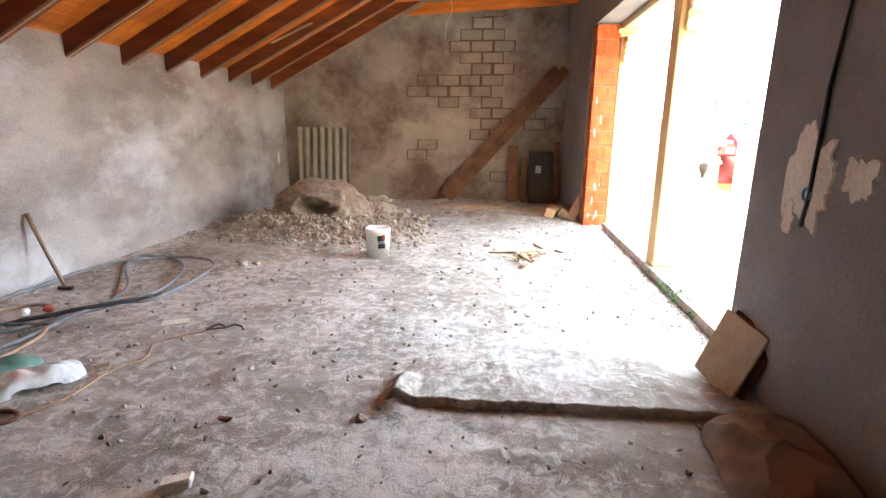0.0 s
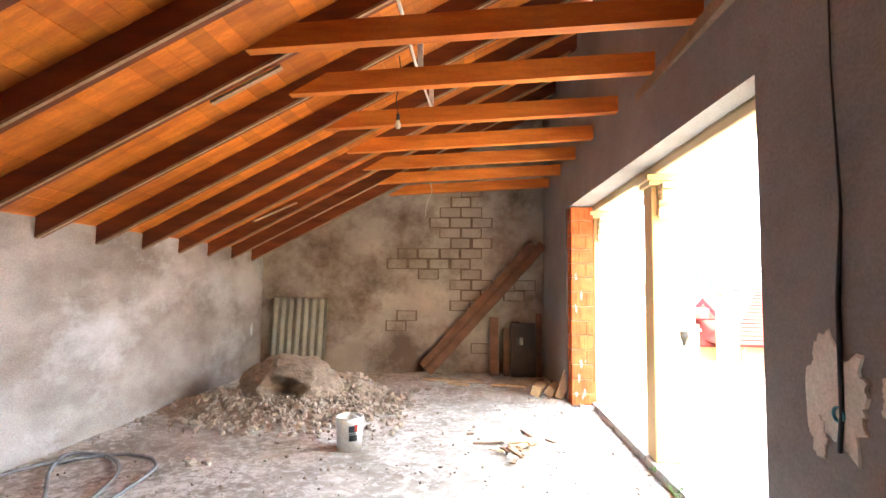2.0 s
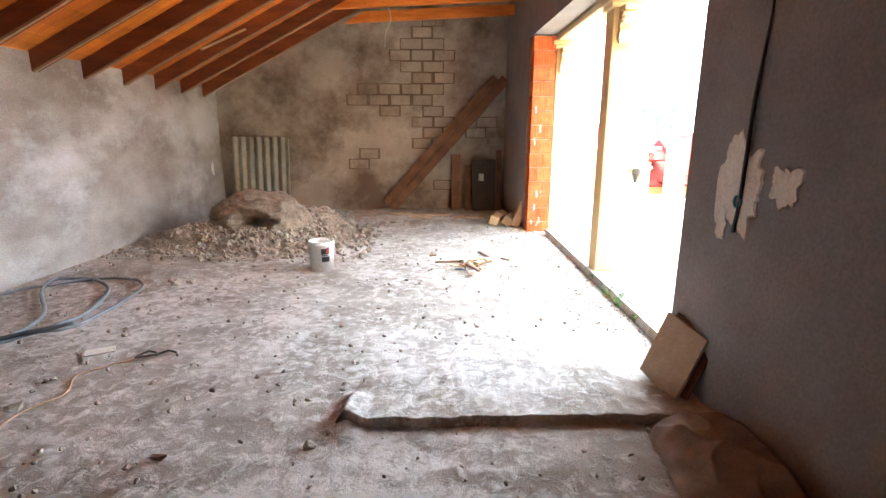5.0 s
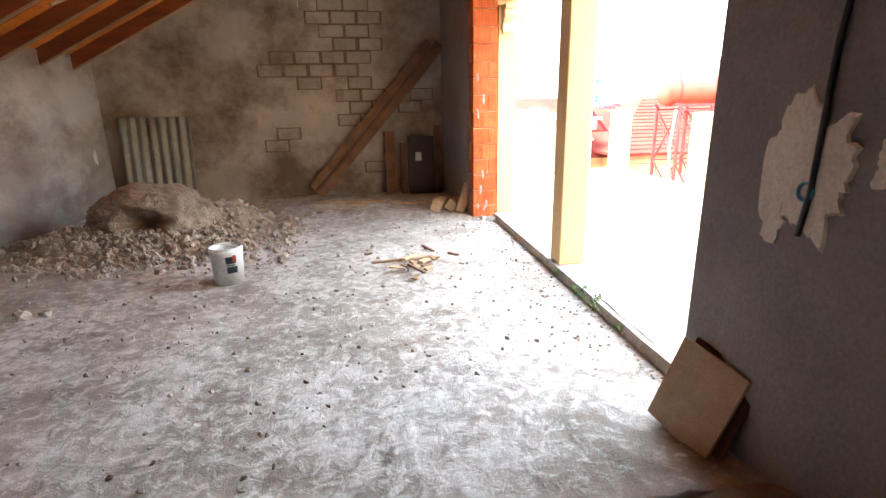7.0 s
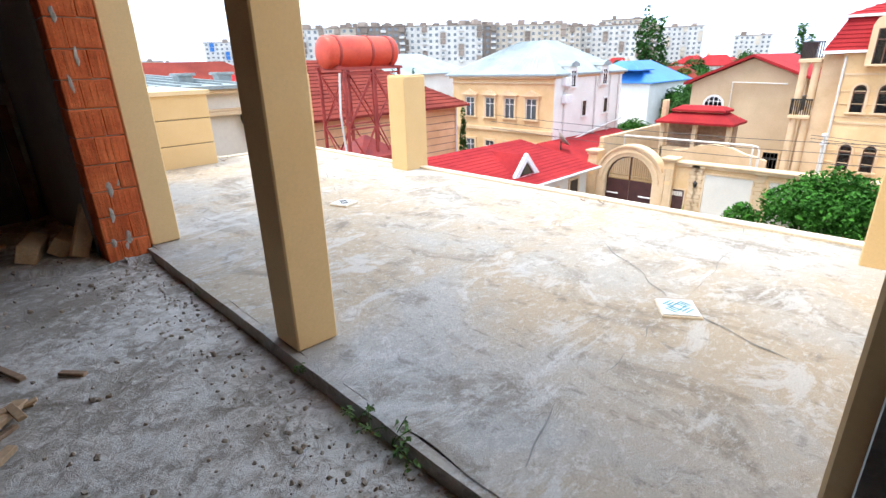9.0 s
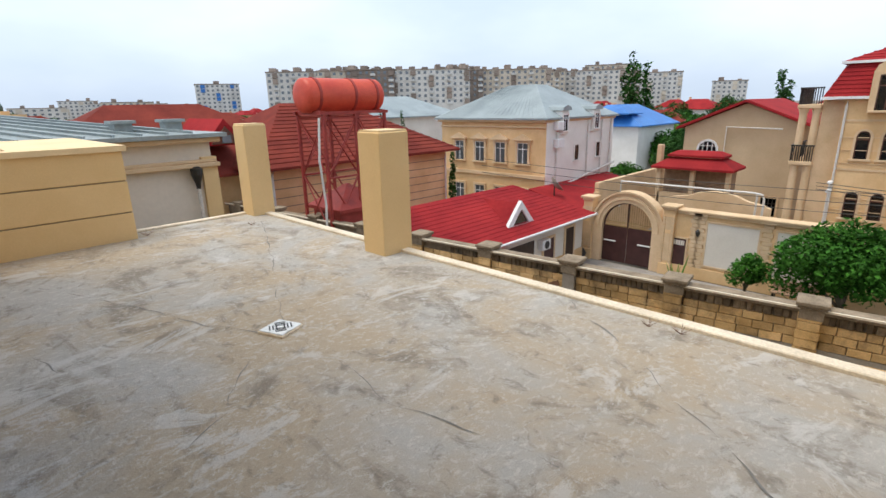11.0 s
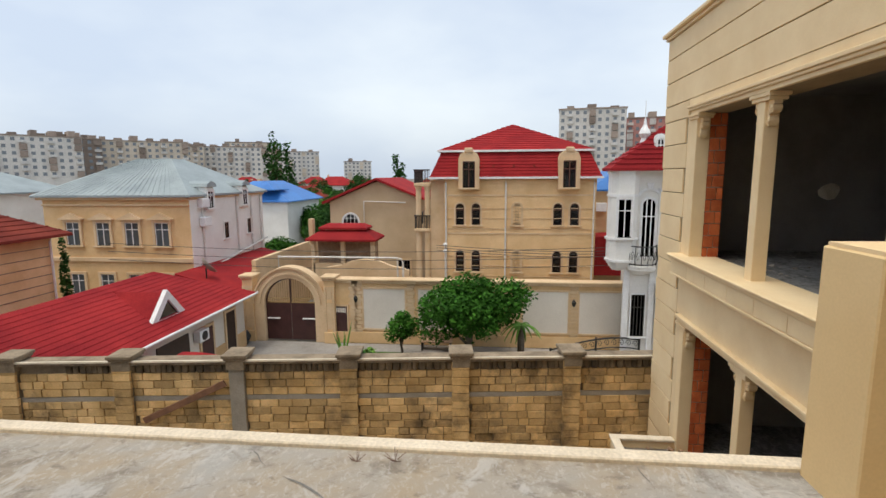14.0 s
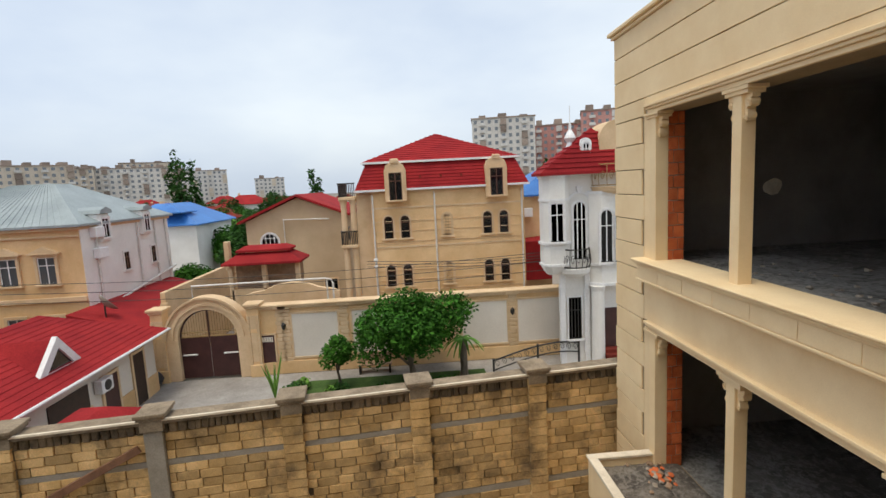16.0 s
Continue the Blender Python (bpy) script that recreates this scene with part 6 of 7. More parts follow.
# street lamp mast in front of the villa
mast = thing("lamp_mast", "white slim lamp post with two lamps", "lamp post", at=(31.5, 7.6, GZ))
part("pole", tube([(0, 0, 0), (0, 0, 4.6)], 0.06, 8), "pipe_white", mast)
part("lamp", boxes((-0.3, 0.1, -0.1, 0.1, 4.6, 4.75), (-0.3, 0.1, -0.1, 0.1, 4.2, 4.35), bevel=0.03), "white_frame", mast)
cables = thing("power_cables", "thin black overhead cables", "cable")
for k in range(3):
    part("cable", tube([(28.0, 26 - 3.0 * i, -2.9 + 0.45 * k - 0.35 * math.sin(3.14 * i / 9)) for i in range(10)], 0.015, 5), "iron", cables)
    part("cable", tube([(30.5, 8 - 2.0 * i, -2.6 + 0.15 * k - 0.3 * math.sin(3.14 * i / 7)) for i in range(8)], 0.015, 5), "iron", cables)

# ---- planting in the yard ----
tree("fig_tree", "broad dark-green leafy tree in the yard", 24.6, 5.75, GZ + 0.05, 4.3, 1.0, lumps_for(5.4, 3.4, 0.95, 11, 3), 15000, 0.17, 3, "leaf", 0.14)
tree("small_tree", "small round clipped tree on two stems", 24.9, 9.0, GZ + 0.05, 2.4, 0.9, lumps_for(1.8, 1.5, 0.85, 6, 5), 2200, 0.14, 5, "leaf", 0.06)
palm = thing("palm", "short palm with drooping fronds", "palm", at=(25.2, 3.5, GZ + 0.05))
part("trunk", rough_up(lathe([(0.2, 0), (0.16, 0.4), (0.17, 1.0), (0.15, 1.5), (0.2, 1.7)], 10), 0.03, 6), "bark", palm)
for i in range(16):
    a = i * 2.4
    bm = bmesh.new()
    L, drop = random.uniform(0.7, 1.0), random.uniform(0.2, 0.7)
    prev = None
    for k in range(9):
        t = k / 8
        r = L * t
        c = Vector((r * math.cos(a), r * math.sin(a), 1.7 + 0.5 * t - (0.5 + drop) * t * t))
        s = Vector((-math.sin(a), math.cos(a), 0)) * (0.10 * (1 - t) + 0.02)
        cur = (bm.verts.new(c - s), bm.verts.new(c + Vector((0, 0, 0.04))), bm.verts.new(c + s))
        if prev:
            bm.faces.new((prev[0], prev[1], cur[1], cur[0]))
            bm.faces.new((prev[1], prev[2], cur[2], cur[1]))
        prev = cur
    part("frond", bm, "leaf_light", palm)
rng = random.Random(9)
for i in range(9):
    x, y = rng.uniform(23.4, 25.6), rng.uniform(2.6, 11.5)
    s = rng.uniform(0.35, 0.6)
    b = thing("shrub", "low green garden shrub", "shrub", "garden shrubs", (x, y, GZ + 0.05))
    part("foliage", leaf_cloud([((0, 0, s * 0.5), (s, s, s * 0.6))], 260, 0.16, 40 + i), rng.choice(["leaf", "leaf_light", "leaf_dark"]), b)
yucca = thing("yucca", "tall yellow-green spiky plant by the wall", "plant", at=(24.4, 11.7, GZ))
for i in range(7):
    a = i * 0.9
    part("leaf", tube([(0, 0, 0), (0.15 * math.cos(a), 0.15 * math.sin(a), 0.7), (0.45 * math.cos(a), 0.45 * math.sin(a), 1.3 + 0.1 * i)], [0.03, 0.05, 0.008], 4), "leaf_light", yucca)
bench = thing("garden_bench", "brown wooden garden bench by the wall", "bench", at=(26.6, 7.6, GZ))
part("seat", boxes((-0.25, 0.25, -0.8, 0.8, 0.42, 0.47)), "old_wood", bench)
part("backrest", boxes((0.22, 0.27, -0.8, 0.8, 0.5, 0.9)), "old_wood", bench)
for y in (-0.7, 0.7):
    part("leg", boxes((-0.22, 0.22, y - 0.04, y + 0.04, 0, 0.42)), "iron", bench)
for i, (x, y, h, w) in enumerate(((23.5, 24.5, 6.2, 0.9), (26.5, 33.0, 6.6, 0.8), (26.5, 36, 9.0, 1.1), (31, 40, 8.6, 1.2), (37, 44, 8.3, 1.3))):
    tree("cypress", "slim dark-green cypress among the houses", x, y, GZ, h, 0.4, [((0, 0, h * (0.12 + 0.11 * k)), (w * (0.5 - 0.045 * k), w * (0.5 - 0.045 * k), h * 0.1)) for k in range(8)], 2600, 0.17, 60 + i, "leaf_dark", 0.1, "cypresses")

# ---- far town ----
rng = random.Random(21)


def polar(az, d):
    a = radians(az)
    return 2.5 + d * math.cos(a), 5.0 + d * math.sin(a)


def block(az, d, width, depth, storeys, mat, face, label, bays, loggia="block_brown", roof_boxes=3, hidden=0):
    """A panel-built block of flats that looks to the terrace; origin at its front middle."""
    x, y = polar(az, d)
    b = thing("apartment_block", label, "apartment block", "blocks of flats", (x, y, GZ))
    b.rotation_euler = (0, 0, radians(face))
    h = storeys * 2.9
    part("wall", boxes((-width / 2, width / 2, 0, depth, 0, h)), mat, b)
    r = part("roof", boxes((-width / 2 - 0.3, width / 2 + 0.3, -0.3, depth + 0.3, h, h + 0.5)), "block_brown", b)
    for i in range(roof_boxes):
        u = -width / 2 + width * (i + 0.5) / roof_boxes
        part("roof_box", boxes((u - rng.uniform(0.8, 2.0), u + 1.5, 2, depth - 2, h + 0.5, h + rng.uniform(1.2, 3.0))), "block_brown", r)
    step = width / bays
    key = ("bw", round(step, 2), mat)
    if key not in SHAPES:
        SHAPES[key] = (mesh_of("window", boxes((-step * 0.22, step * 0.22, -0.08, 0.05, 0.9, 2.3)), "window_sky"), mesh_of("loggia", join(boxes((-step * 0.42, step * 0.42, -0.9, 0, 0.1, 1.1)), boxes((-step * 0.42, step * 0.42, -0.85, -0.7, 1.1, 2.6))), loggia), mesh_of("balcony", boxes((-step * 0.42, step * 0.42, -1.0, 0, 0.1, 1.2)), "block_white"))
    w, lo, ba = SHAPES[key]
    for s in range(hidden, storeys):
        for i in range(bays):
            m = pose(-width / 2 + step * (i + 0.5), 0, s * 2.9)
            k = (i * 7 + s * (3 if i % 3 else 0)) % 5
            if i % 3 == 1:
                piece("loggia", lo if k % 2 else ba, b, m)
                if k % 2 == 0:
                    piece("window", w, b, m)
            else:
                piece("window", w, b, m)
    return b


# the long row of five-storey flats
for az, d, wd, mat in ((57.6, 138, 24, "block_far"), (51.8, 132, 12, "block_brown"), (46.5, 134, 26, "block_far"), (37.5, 142, 26, "block_tan"), (29.5, 160, 26, "block_far"), (33.4, 158, 14, "block_tan"), (42.0, 138, 12, "block_brown"), (55.2, 135, 10, "block_tan"), (25.4, 170, 12, "block_brown")):
    block(az, d * 2.05, wd * 2.05, 14, 9, mat, az - 90 + rng.uniform(-8, 4), "pale nine-storey panel block of flats with loggias", max(6, int(wd / 1.5)), roof_boxes=int(wd / 3), hidden=3)
block(67.2, 420, 30, 18, 9, "block_white", -20, "white and blue nine-storey tower", 9, "roof_blue", 1)
block(-10.5, 215, 26, 16, 12, "block_far", -98, "tall grey tower of flats with loggias", 9)
block(-16.5, 230, 26, 16, 11, "block_pink", -104, "tall pink tower of flats with loggias", 9, "block_white")
block(-21.5, 215, 20, 16, 12, "block_pink", -108, "tall red tower of flats with loggias", 7, "block_white")
block(26.6, 330, 26, 16, 10, "block_tan", -62, "pale tan tower with pointed roof boxes", 9, "block_tan", 2)
block(22.0, 380, 34, 16, 9, "block_white", -66, "white nine-storey block of flats", 11, "block_tan", 3)
block(15.3, 420, 22, 16, 7, "block_white", -74, "white seven-storey block of flats", 7, "block_tan", 2)
for az in (71, 73.5, 77, 79, 82, 88, 93, 96, 75.2):
    block(az, rng.uniform(430, 560), rng.uniform(24, 44), 14, rng.choice((5, 5, 6, 4)), rng.choice(["block_white", "block_tan", "block_far"]), az - 90, "distant pale block of flats", 8, "block_tan", 2)


def town_house(roof, w, dp, h, rh, wall):
    """A low town house with a hipped roof, windows and a chimney, round its own middle."""
    t = thing("town_house", "low town house with hipped roof", "house", "town houses")
    part("wall", boxes((-w / 2, w / 2, -dp / 2, dp / 2, 0, h)), wall, t)
    r = part("roof", hip_roof(-w / 2 - 0.5, w / 2 + 0.5, -dp / 2 - 0.5, dp / 2 + 0.5, h, h + rh, w * 0.33, dp * 0.49), roof, t)
    part("chimney", boxes((w * 0.2, w * 0.2 + 0.5, -0.3, 0.3, h, h + rh + 0.5)), "facade_trim", r)
    for side, n in ((-1, 3),):
        for i in range(n):
            window(t, pose(-w / 2 + w * (i + 0.5) / n, -dp / 2 - 0.002, h - 2.0), 0.9, 1.3, sash="white_frame", pane="window_sky")
            window(t, pose(-w / 2 - 0.002, -dp / 2 + dp * (i + 0.5) / n, h - 2.0, 0, 0, -90), 0.9, 1.3, sash="white_frame", pane="window_sky")
    return t


protos = [town_house(*a) for a in (("roof_red", 11, 9, 5.4, 2.2, "facade"), ("roof_brown", 13, 9, 5.0, 2.4, "render_beige"), ("roof_grey", 12, 10, 4.6, 1.6, "panel_pale"), ("roof_red", 9, 8, 6.2, 2.4, "white_stone"), ("roof_brown", 16, 9, 4.2, 1.8, "panel_pale"))]
first = True
spots = []
for az0, az1, d0, d1, n in ((60, 97, 55, 130, 34), (60, 97, 130, 330, 44), (24, 62, 52, 120, 20), (2, 24, 95, 260, 30), (-18, 2, 70, 150, 10), (10, 30, 190, 330, 18)):
    for i in range(n):
        az, d = rng.uniform(az0, az1), math.sqrt(rng.uniform(d0 * d0, d1 * d1))
        x, y = polar(az, d)
        if any((x - a) ** 2 + (y - b) ** 2 < (13 + d * 0.02) ** 2 for a, b in spots):
            continue
        if 25 < x < 70 and 5 < y < 40:
            continue
        spots.append((x, y))
for i, (x, y) in enumerate(spots):
    far = math.hypot(x, y)
    m = pose(x, y, GZ + (-0.8 if far < 130 else 0.0), 0, 0, rng.choice((0, 12, -10, 90, 80, 100, 5)))
    if i < len(protos):
        protos[i].matrix_basis = m
    else:
        copy_thing(protos[i % len(protos)], m)
# domed building
dome = thing("domed_building", "low building with dark green dome and spike", "mosque", at=(*polar(86.2, 120), GZ))
part("wall", boxes((-6, 6, -6, 6, 0, 8.4), (-4, 4, -4, 4, 8.4, 9.0)), "facade", dome)
part("dome", lathe([(3.6, 9.0), (3.7, 9.6), (3.4, 10.6), (2.7, 11.5), (1.6, 12.1), (0.3, 12.5), (0.1, 13.0), (0.02, 14.0)], 24), "dome_green", dome, smooth=True)
# long grey-roofed building behind the tank
long_b = thing("long_house", "long pale house with grey sheet roof", "house")
part("wall", boxes((33, 46, 45, 55, GZ, 0.4)), "render_pale", long_b)
part("roof", hip_roof(32.4, 46.8, 44.4, 55.6, 0.4, 2.5, 4, 5), "roof_grey", long_b)

# trees of the town
blobs = []
for k in range(3):
    w, h = (7.5, 7, 6)[k], (6.5, 9.5, 5)[k]
    t = tree("street_tree", "leafy green town tree", 0, 0, -400, h, h * 0.3, lumps_for(w, h * 0.75, h * 0.22, 9, 70 + k), 5200, 0.40, 70 + k, ("leaf", "leaf_dark", "leaf_light")[k], 0.2, "town trees")
    blobs.append(t)
places = []
for az0, az1, d0, d1, n in ((16.5, 21.5, 48, 75, 14), (14, 24, 80, 120, 30), (8, 14, 90, 150, 10), (24, 27, 62, 90, 4), (62, 96, 80, 320, 30), (-14, 8, 100, 220, 14), (14, 30, 110, 260, 26), (27, 62, 95, 240, 24)):
    for i in range(n):
        places.append((*polar(rng.uniform(az0, az1), math.sqrt(rng.uniform(d0 * d0, d1 * d1))), rng.choice((2, 2, 0, 1))))
places += [(*polar(22.6, 48), 2), (*polar(23.4, 43), 0), (*polar(22.0, 44), 2)]
used = set()
for x, y, k in places:
    s = rng.uniform(0.75, 1.1) * (0.55 if math.hypot(x, y) < 60 else 0.8 if math.hypot(x, y) < 80 else 0.95)
    m = pose(x, y, GZ, 0, 0, rng.uniform(0, 360)) @ Matrix.Diagonal((s, s, s, 1))
    if k not in used:
        used.add(k)
        blobs[k].matrix_basis = m
    else:
        c = copy_thing(blobs[k], pose(x, y, GZ, 0, 0, rng.uniform(0, 360)))
        c.scale = (s, s, s)
for i, (az, d, h) in enumerate(((24.2, 88, 15.5), (22.8, 92, 14.5), (23.6, 85, 13.5), (10.9, 110, 13), (10.2, 115, 11.5), (-8, 150, 15), (-14.8, 120, 13))):
    x, y = polar(az, d)
    w = 3.6
    tree("tall_poplar", "tall dark-green poplar above the roofs", x, y, GZ, h, 1.5, [((rng.uniform(-0.5, 0.5), rng.uniform(-0.5, 0.5), h * (0.18 + 0.11 * j)), (w * (0.55 - 0.05 * j), w * (0.55 - 0.05 * j), h * 0.1)) for j in range(8)], 1600, 0.6, 90 + i, "leaf_dark", 0.2, "tall poplars")

# ---- things in the room ----
# heap of rubble with the broken clay lump
heap = thing("rubble_heap", "heap of earth and rubble with a hollow broken lump", "heap", at=(0, 0, 0))


def heap_z(x, y):
    a = math.hypot((x + 2.55) / 1.15, (y - 7.35) / 0.75)
    b = math.hypot((x + 3.45) / 0.75, (y - 6.95) / 0.55)
    c = math.hypot((x + 2.02) / 0.62, (y - 7.65) / 0.5)
    d = math.hypot((x + 2.45) / 0.95, (y - 6.75) / 0.55)
    z = 0.07 * math.exp(-a * a * 1.1) + 0.17 * math.exp(-b * b * 1.5) + 0.34 * math.exp(-c * c * 1.3) + 0.12 * math.exp(-d * d * 1.4)
    rag = 0.05 * noise.noise(Vector((x * 5, y * 5, 1))) + 0.03 * noise.noise(Vector((x * 13, y * 13, 2)))
    return z + rag * min(z * 9, 1)


part("spread", sheet(150, 120, lambda u, v: (-4.14 + 3.35 * u, 5.95 + 2.85 * v, heap_z(-4.14 + 3.35 * u, 5.95 + 2.85 * v) - 0.025)), "earth", heap, "loose earth and crushed rubble", smooth=True)
lump = bmesh.new()
bmesh.ops.create_icosphere(lump, subdivisions=6, radius=1)
hole = Vector((0.06, -0.9, 0.16)).normalized()
for v in lump.verts:
    d = v.co.normalized()
    k = 1 + 0.10 * noise.noise(d * 2.2) + 0.06 * noise.noise(d * 6) + 0.03 * noise.noise(d * 17) + 0.022 * noise.noise(d * 40)
    ang = math.hypot((d - hole).x / 0.36, (d - hole).z / 0.32) if d.y < 0 else 9
    if ang < 1:
        k *= 0.06
    elif ang < 1.12:
        k *= 0.92
    v.co = Vector((d.x * 0.72 * k, d.y * 0.47 * k, d.z * 0.47 * k))
part("clay_lump", moved(lump, Matrix.Translation((-2.64, 7.25, 0.19))), "earth", heap, "hollow broken clay lump", smooth=True)


def stone(seed, s):
    b = bmesh.new()
    bmesh.ops.create_icosphere(b, subdivisions=1, radius=s)
    r = random.Random(seed)
    moved(b, Matrix.Diagonal((r.uniform(0.7, 1.3), r.uniform(0.6, 1.1), r.uniform(0.4, 0.8), 1)))
    return rough_up(b, s * 0.5, 1.3 / s, seed)


def scatter(count, place, sizes, seed):
    """Loose stones as one body; place gives x, y, z."""
    r = random.Random(seed)
    protos_s = []
    for k in range(8):
        b = stone(seed + k, 1.0)
        protos_s.append(([v.co.copy() for v in b.verts], [[v.index for v in f.verts] for f in b.faces]))
        b.free()
    pts, faces = [], []
    for i in range(count):
        x, y, z = place(r)
        s = sizes[0] + (sizes[1] - sizes[0]) * r.random() ** 3
        e = Euler((r.uniform(0, 6), r.uniform(0, 6), r.uniform(0, 6))).to_matrix()
        vs, fs = protos_s[i % 8]
        k = len(pts)
        pts += [Vector((x, y, z + s * 0.35)) + e @ (v * s) for v in vs]
        faces += [[k + j for j in f] for f in fs]
    me = bpy.data.meshes.new("stones")
    me.from_pydata(pts, [], faces)
    bm = bmesh.new()
    bm.from_mesh(me)
    bpy.data.meshes.remove(me)
    return bm


def on_heap(r):
    while True:
        x, y = r.gauss(-2.5, 0.85), r.gauss(6.85, 0.50)
        if -4.1 < x < -0.9 and 5.75 < y < 8.7:
            if math.hypot((x + 2.64) / 0.55, (y - 7.3) / 0.42) > 1:
                return x, y, max(heap_z(x, y) - 0.03, 0)


def on_floor(r):
    x, y = r.uniform(-4.1, 1.4), r.uniform(0.6, 9.4)
    return x, y, floor_z(x, y) - 0.002


def near_edge(r):
    y = r.uniform(3.0, 7.3)
    x = 1.56 - abs(r.gauss(0, 0.28))
    return x, y, floor_z(x, y) - 0.002


tagged(part("stones", scatter(3200, on_heap, (0.007, 0.046), 5), "rubble", heap), kind="stuff")
for i in range(26):
    x, y = random.gauss(-1.75, 0.3), random.gauss(7.85, 0.28)
    o = part("rock", stone(300 + i, random.uniform(0.05, 0.09)), "rubble", heap)
    o.location = (x, y, heap_z(x, y) + 0.01)
tagged(single("floor_crumbs", scatter(2600, on_floor, (0.003, 0.021), 15), "rubble", "small crumbs of rubble scattered on the floor", "rubble"), kind="stuff")
tagged(single("edge_crumbs", scatter(1100, near_edge, (0.003, 0.016), 25), "rubble", "crumbled mortar along the terrace edge", "rubble"), kind="stuff")
for x, y, s in ((-2.62, 4.81, 0.07), (-2.5, 4.86, 0.06), (-2.72, 4.9, 0.04), (-2.35, 2.54, 0.05), (-0.95, 8.2, 0.07), (-0.8, 8.35, 0.05), (-1.1, 8.0, 0.05), (-0.65, 2.21, 0.04), (-2.0, 5.0, 0.03)):
    o = single("rubble_piece", stone(int(x * 100 + y * 31), s), "rubble", "loose piece of grey rubble on the floor", "rubble", "rubble pieces")
    o.location = (x, y, floor_z(x, y) + s * 0.3)
o = single("brick_fragment", rough_up(boxes((-0.06, 0.06, -0.035, 0.035, 0, 0.05), bevel=0.008), 0.012, 12), "patch", "broken pale piece of brick on the floor", "brick")
o.matrix_world = pose(-1.27, 1.64, 0.0, 0, 0, 25)
o = single("dark_stone", stone(77, 0.035), "rust", "small dark stone on the floor", "stone")
o.location = (-1.32, 2.11, 0.02)

# bucket
bucket = thing("paint_bucket", "white plastic paint bucket with dark printed label", "bucket", at=(-1.32, 5.44, floor_z(-1.32, 5.44)))
part("body", lathe([(0.118, 0.004), (0.122, 0.0), (0.138, 0.29), (0.142, 0.295), (0.142, 0.31), (0.138, 0.315), (0.138, 0.33), (0.141, 0.334), (0.134, 0.334), (0.131, 0.31), (0.114, 0.02), (0.0, 0.018)], 32, cap=False), "white_plastic", bucket, smooth=True)
part("base", lathe([(0.118, 0.003), (0.0, 0.003)], 32, cap=False), "white_plastic", bucket)
part("residue", lathe([(0.1355, 0.332), (0.1335, 0.27), (0.117, 0.05), (0.0, 0.05)], 32, cap=False), "particle", bucket, "dried tan paint inside the bucket", smooth=True)


def on_side(a0, a1, z0, z1, mat, name, n=8):
    bm = bmesh.new()
    prev = None
    for i in range(n + 1):
        a = radians(a0 + (a1 - a0) * i / n)
        v = [bm.verts.new(((0.122 + 0.055 * z + 0.002) * math.cos(a), (0.122 + 0.055 * z + 0.002) * math.sin(a), z)) for z in (z0, z1)]
        if prev:
            bm.faces.new((prev[0], v[0], v[1], prev[1]))
        prev = v
    bmesh.ops.solidify(bm, geom=bm.faces[:], thickness=0.001)
    part(name, bm, mat, bucket)


on_side(-80, -44, 0.20, 0.265, "print_dark", "label_print")
on_side(-56, -42, 0.21, 0.275, "print_red", "label_print")
on_side(-78, -40, 0.115, 0.175, "print_dark", "label_print")
on_side(-78, -48, 0.182, 0.194, "print_dark", "label_print")
part("handle", tube([(0.14 * math.cos(a), 0.14 * math.sin(a) - 0.004, 0.29 - 0.10 * math.sin(a)) for a in [math.pi * (1 + i / 14) + 0.5 for i in range(15)]], 0.003, 6), "pipe_white", bucket, "thin wire handle")

# corrugated sheets against the far wall
stack = thing("corrugated_sheets", "stack of grey corrugated sheets leaning on the wall", "sheets", at=(-3.36, 9.5, 0.0))


def corrugated(off):
    def place(u, v):
        x = -0.51 + 1.02 * u
        z = 1.36 * v
        w = 0.026 * math.cos(2 * math.pi * x / 0.146)
        return (x, 0.02 + 0.14 * v + w - off, z + 0.02)
    bm = sheet(112, 6, place)
    bmesh.ops.solidify(bm, geom=bm.faces[:], thickness=0.007)
    return bm


for i, (dx, dz) in enumerate(((0, 0), (0.012, -0.012), (-0.008, 0.006), (0.02, 0.0))):
    o = part("sheet", corrugated(i * 0.018), "sheet", stack, smooth=True)
    o.location = (dx, 0, dz)

# planks leaning across the far wall
a, b = Vector((-1.02, 9.52, 0.02)), Vector((1.06, 9.60, 2.36))
ang = math.degrees(math.atan2(b.z - a.z, b.x - a.x))
for i, (w, dy, dn) in enumerate(((0.15, 0.0, 0.0), (0.14, -0.045, 0.03), (0.12, 0.02, -0.14))):
    L = (b - a).length - 0.05 * i
    o = single("plank", rough_up(boxes((0, L, -0.022, 0.022, -w / 2, w / 2), bevel=0.004), 0.004, 3, i), "plank_brown", "long old brown plank leaning in the corner", "plank", "leaning planks")
    o.matrix_world = Matrix.Translation(a + Vector((dn * math.sin(radians(ang)) + 0.09, dy, 0.07 - dn * math.cos(radians(ang))))) @ Matrix.Rotation(radians(-ang), 4, "Y")
for x, w, h, lean, mat in ((0.28, 0.16, 1.04, 6, "plank_brown"), (0.50, 0.10, 0.85, 8, "plank_brown"), (1.08, 0.10, 1.12, 5, "plank_brown")):
    o = single("board", rough_up(boxes((-w / 2, w / 2, -0.015, 0.015, 0, h), bevel=0.004), 0.004, 4, x), mat, "old brown board leaning in the dark corner", "board", "corner boards")
    o.matrix_world = pose(x, 9.45, 0.045, -lean, 0, 0)
cab = thing("old_panel_door", "dark old wooden panel leaning in the corner", "panel", at=(0.80, 9.42, 0.045))
cab.rotation_euler = (radians(-7), 0, 0)
part("board", boxes((-0.22, 0.22, -0.02, 0.02, 0, 0.95), bevel=0.004), "dark", cab)
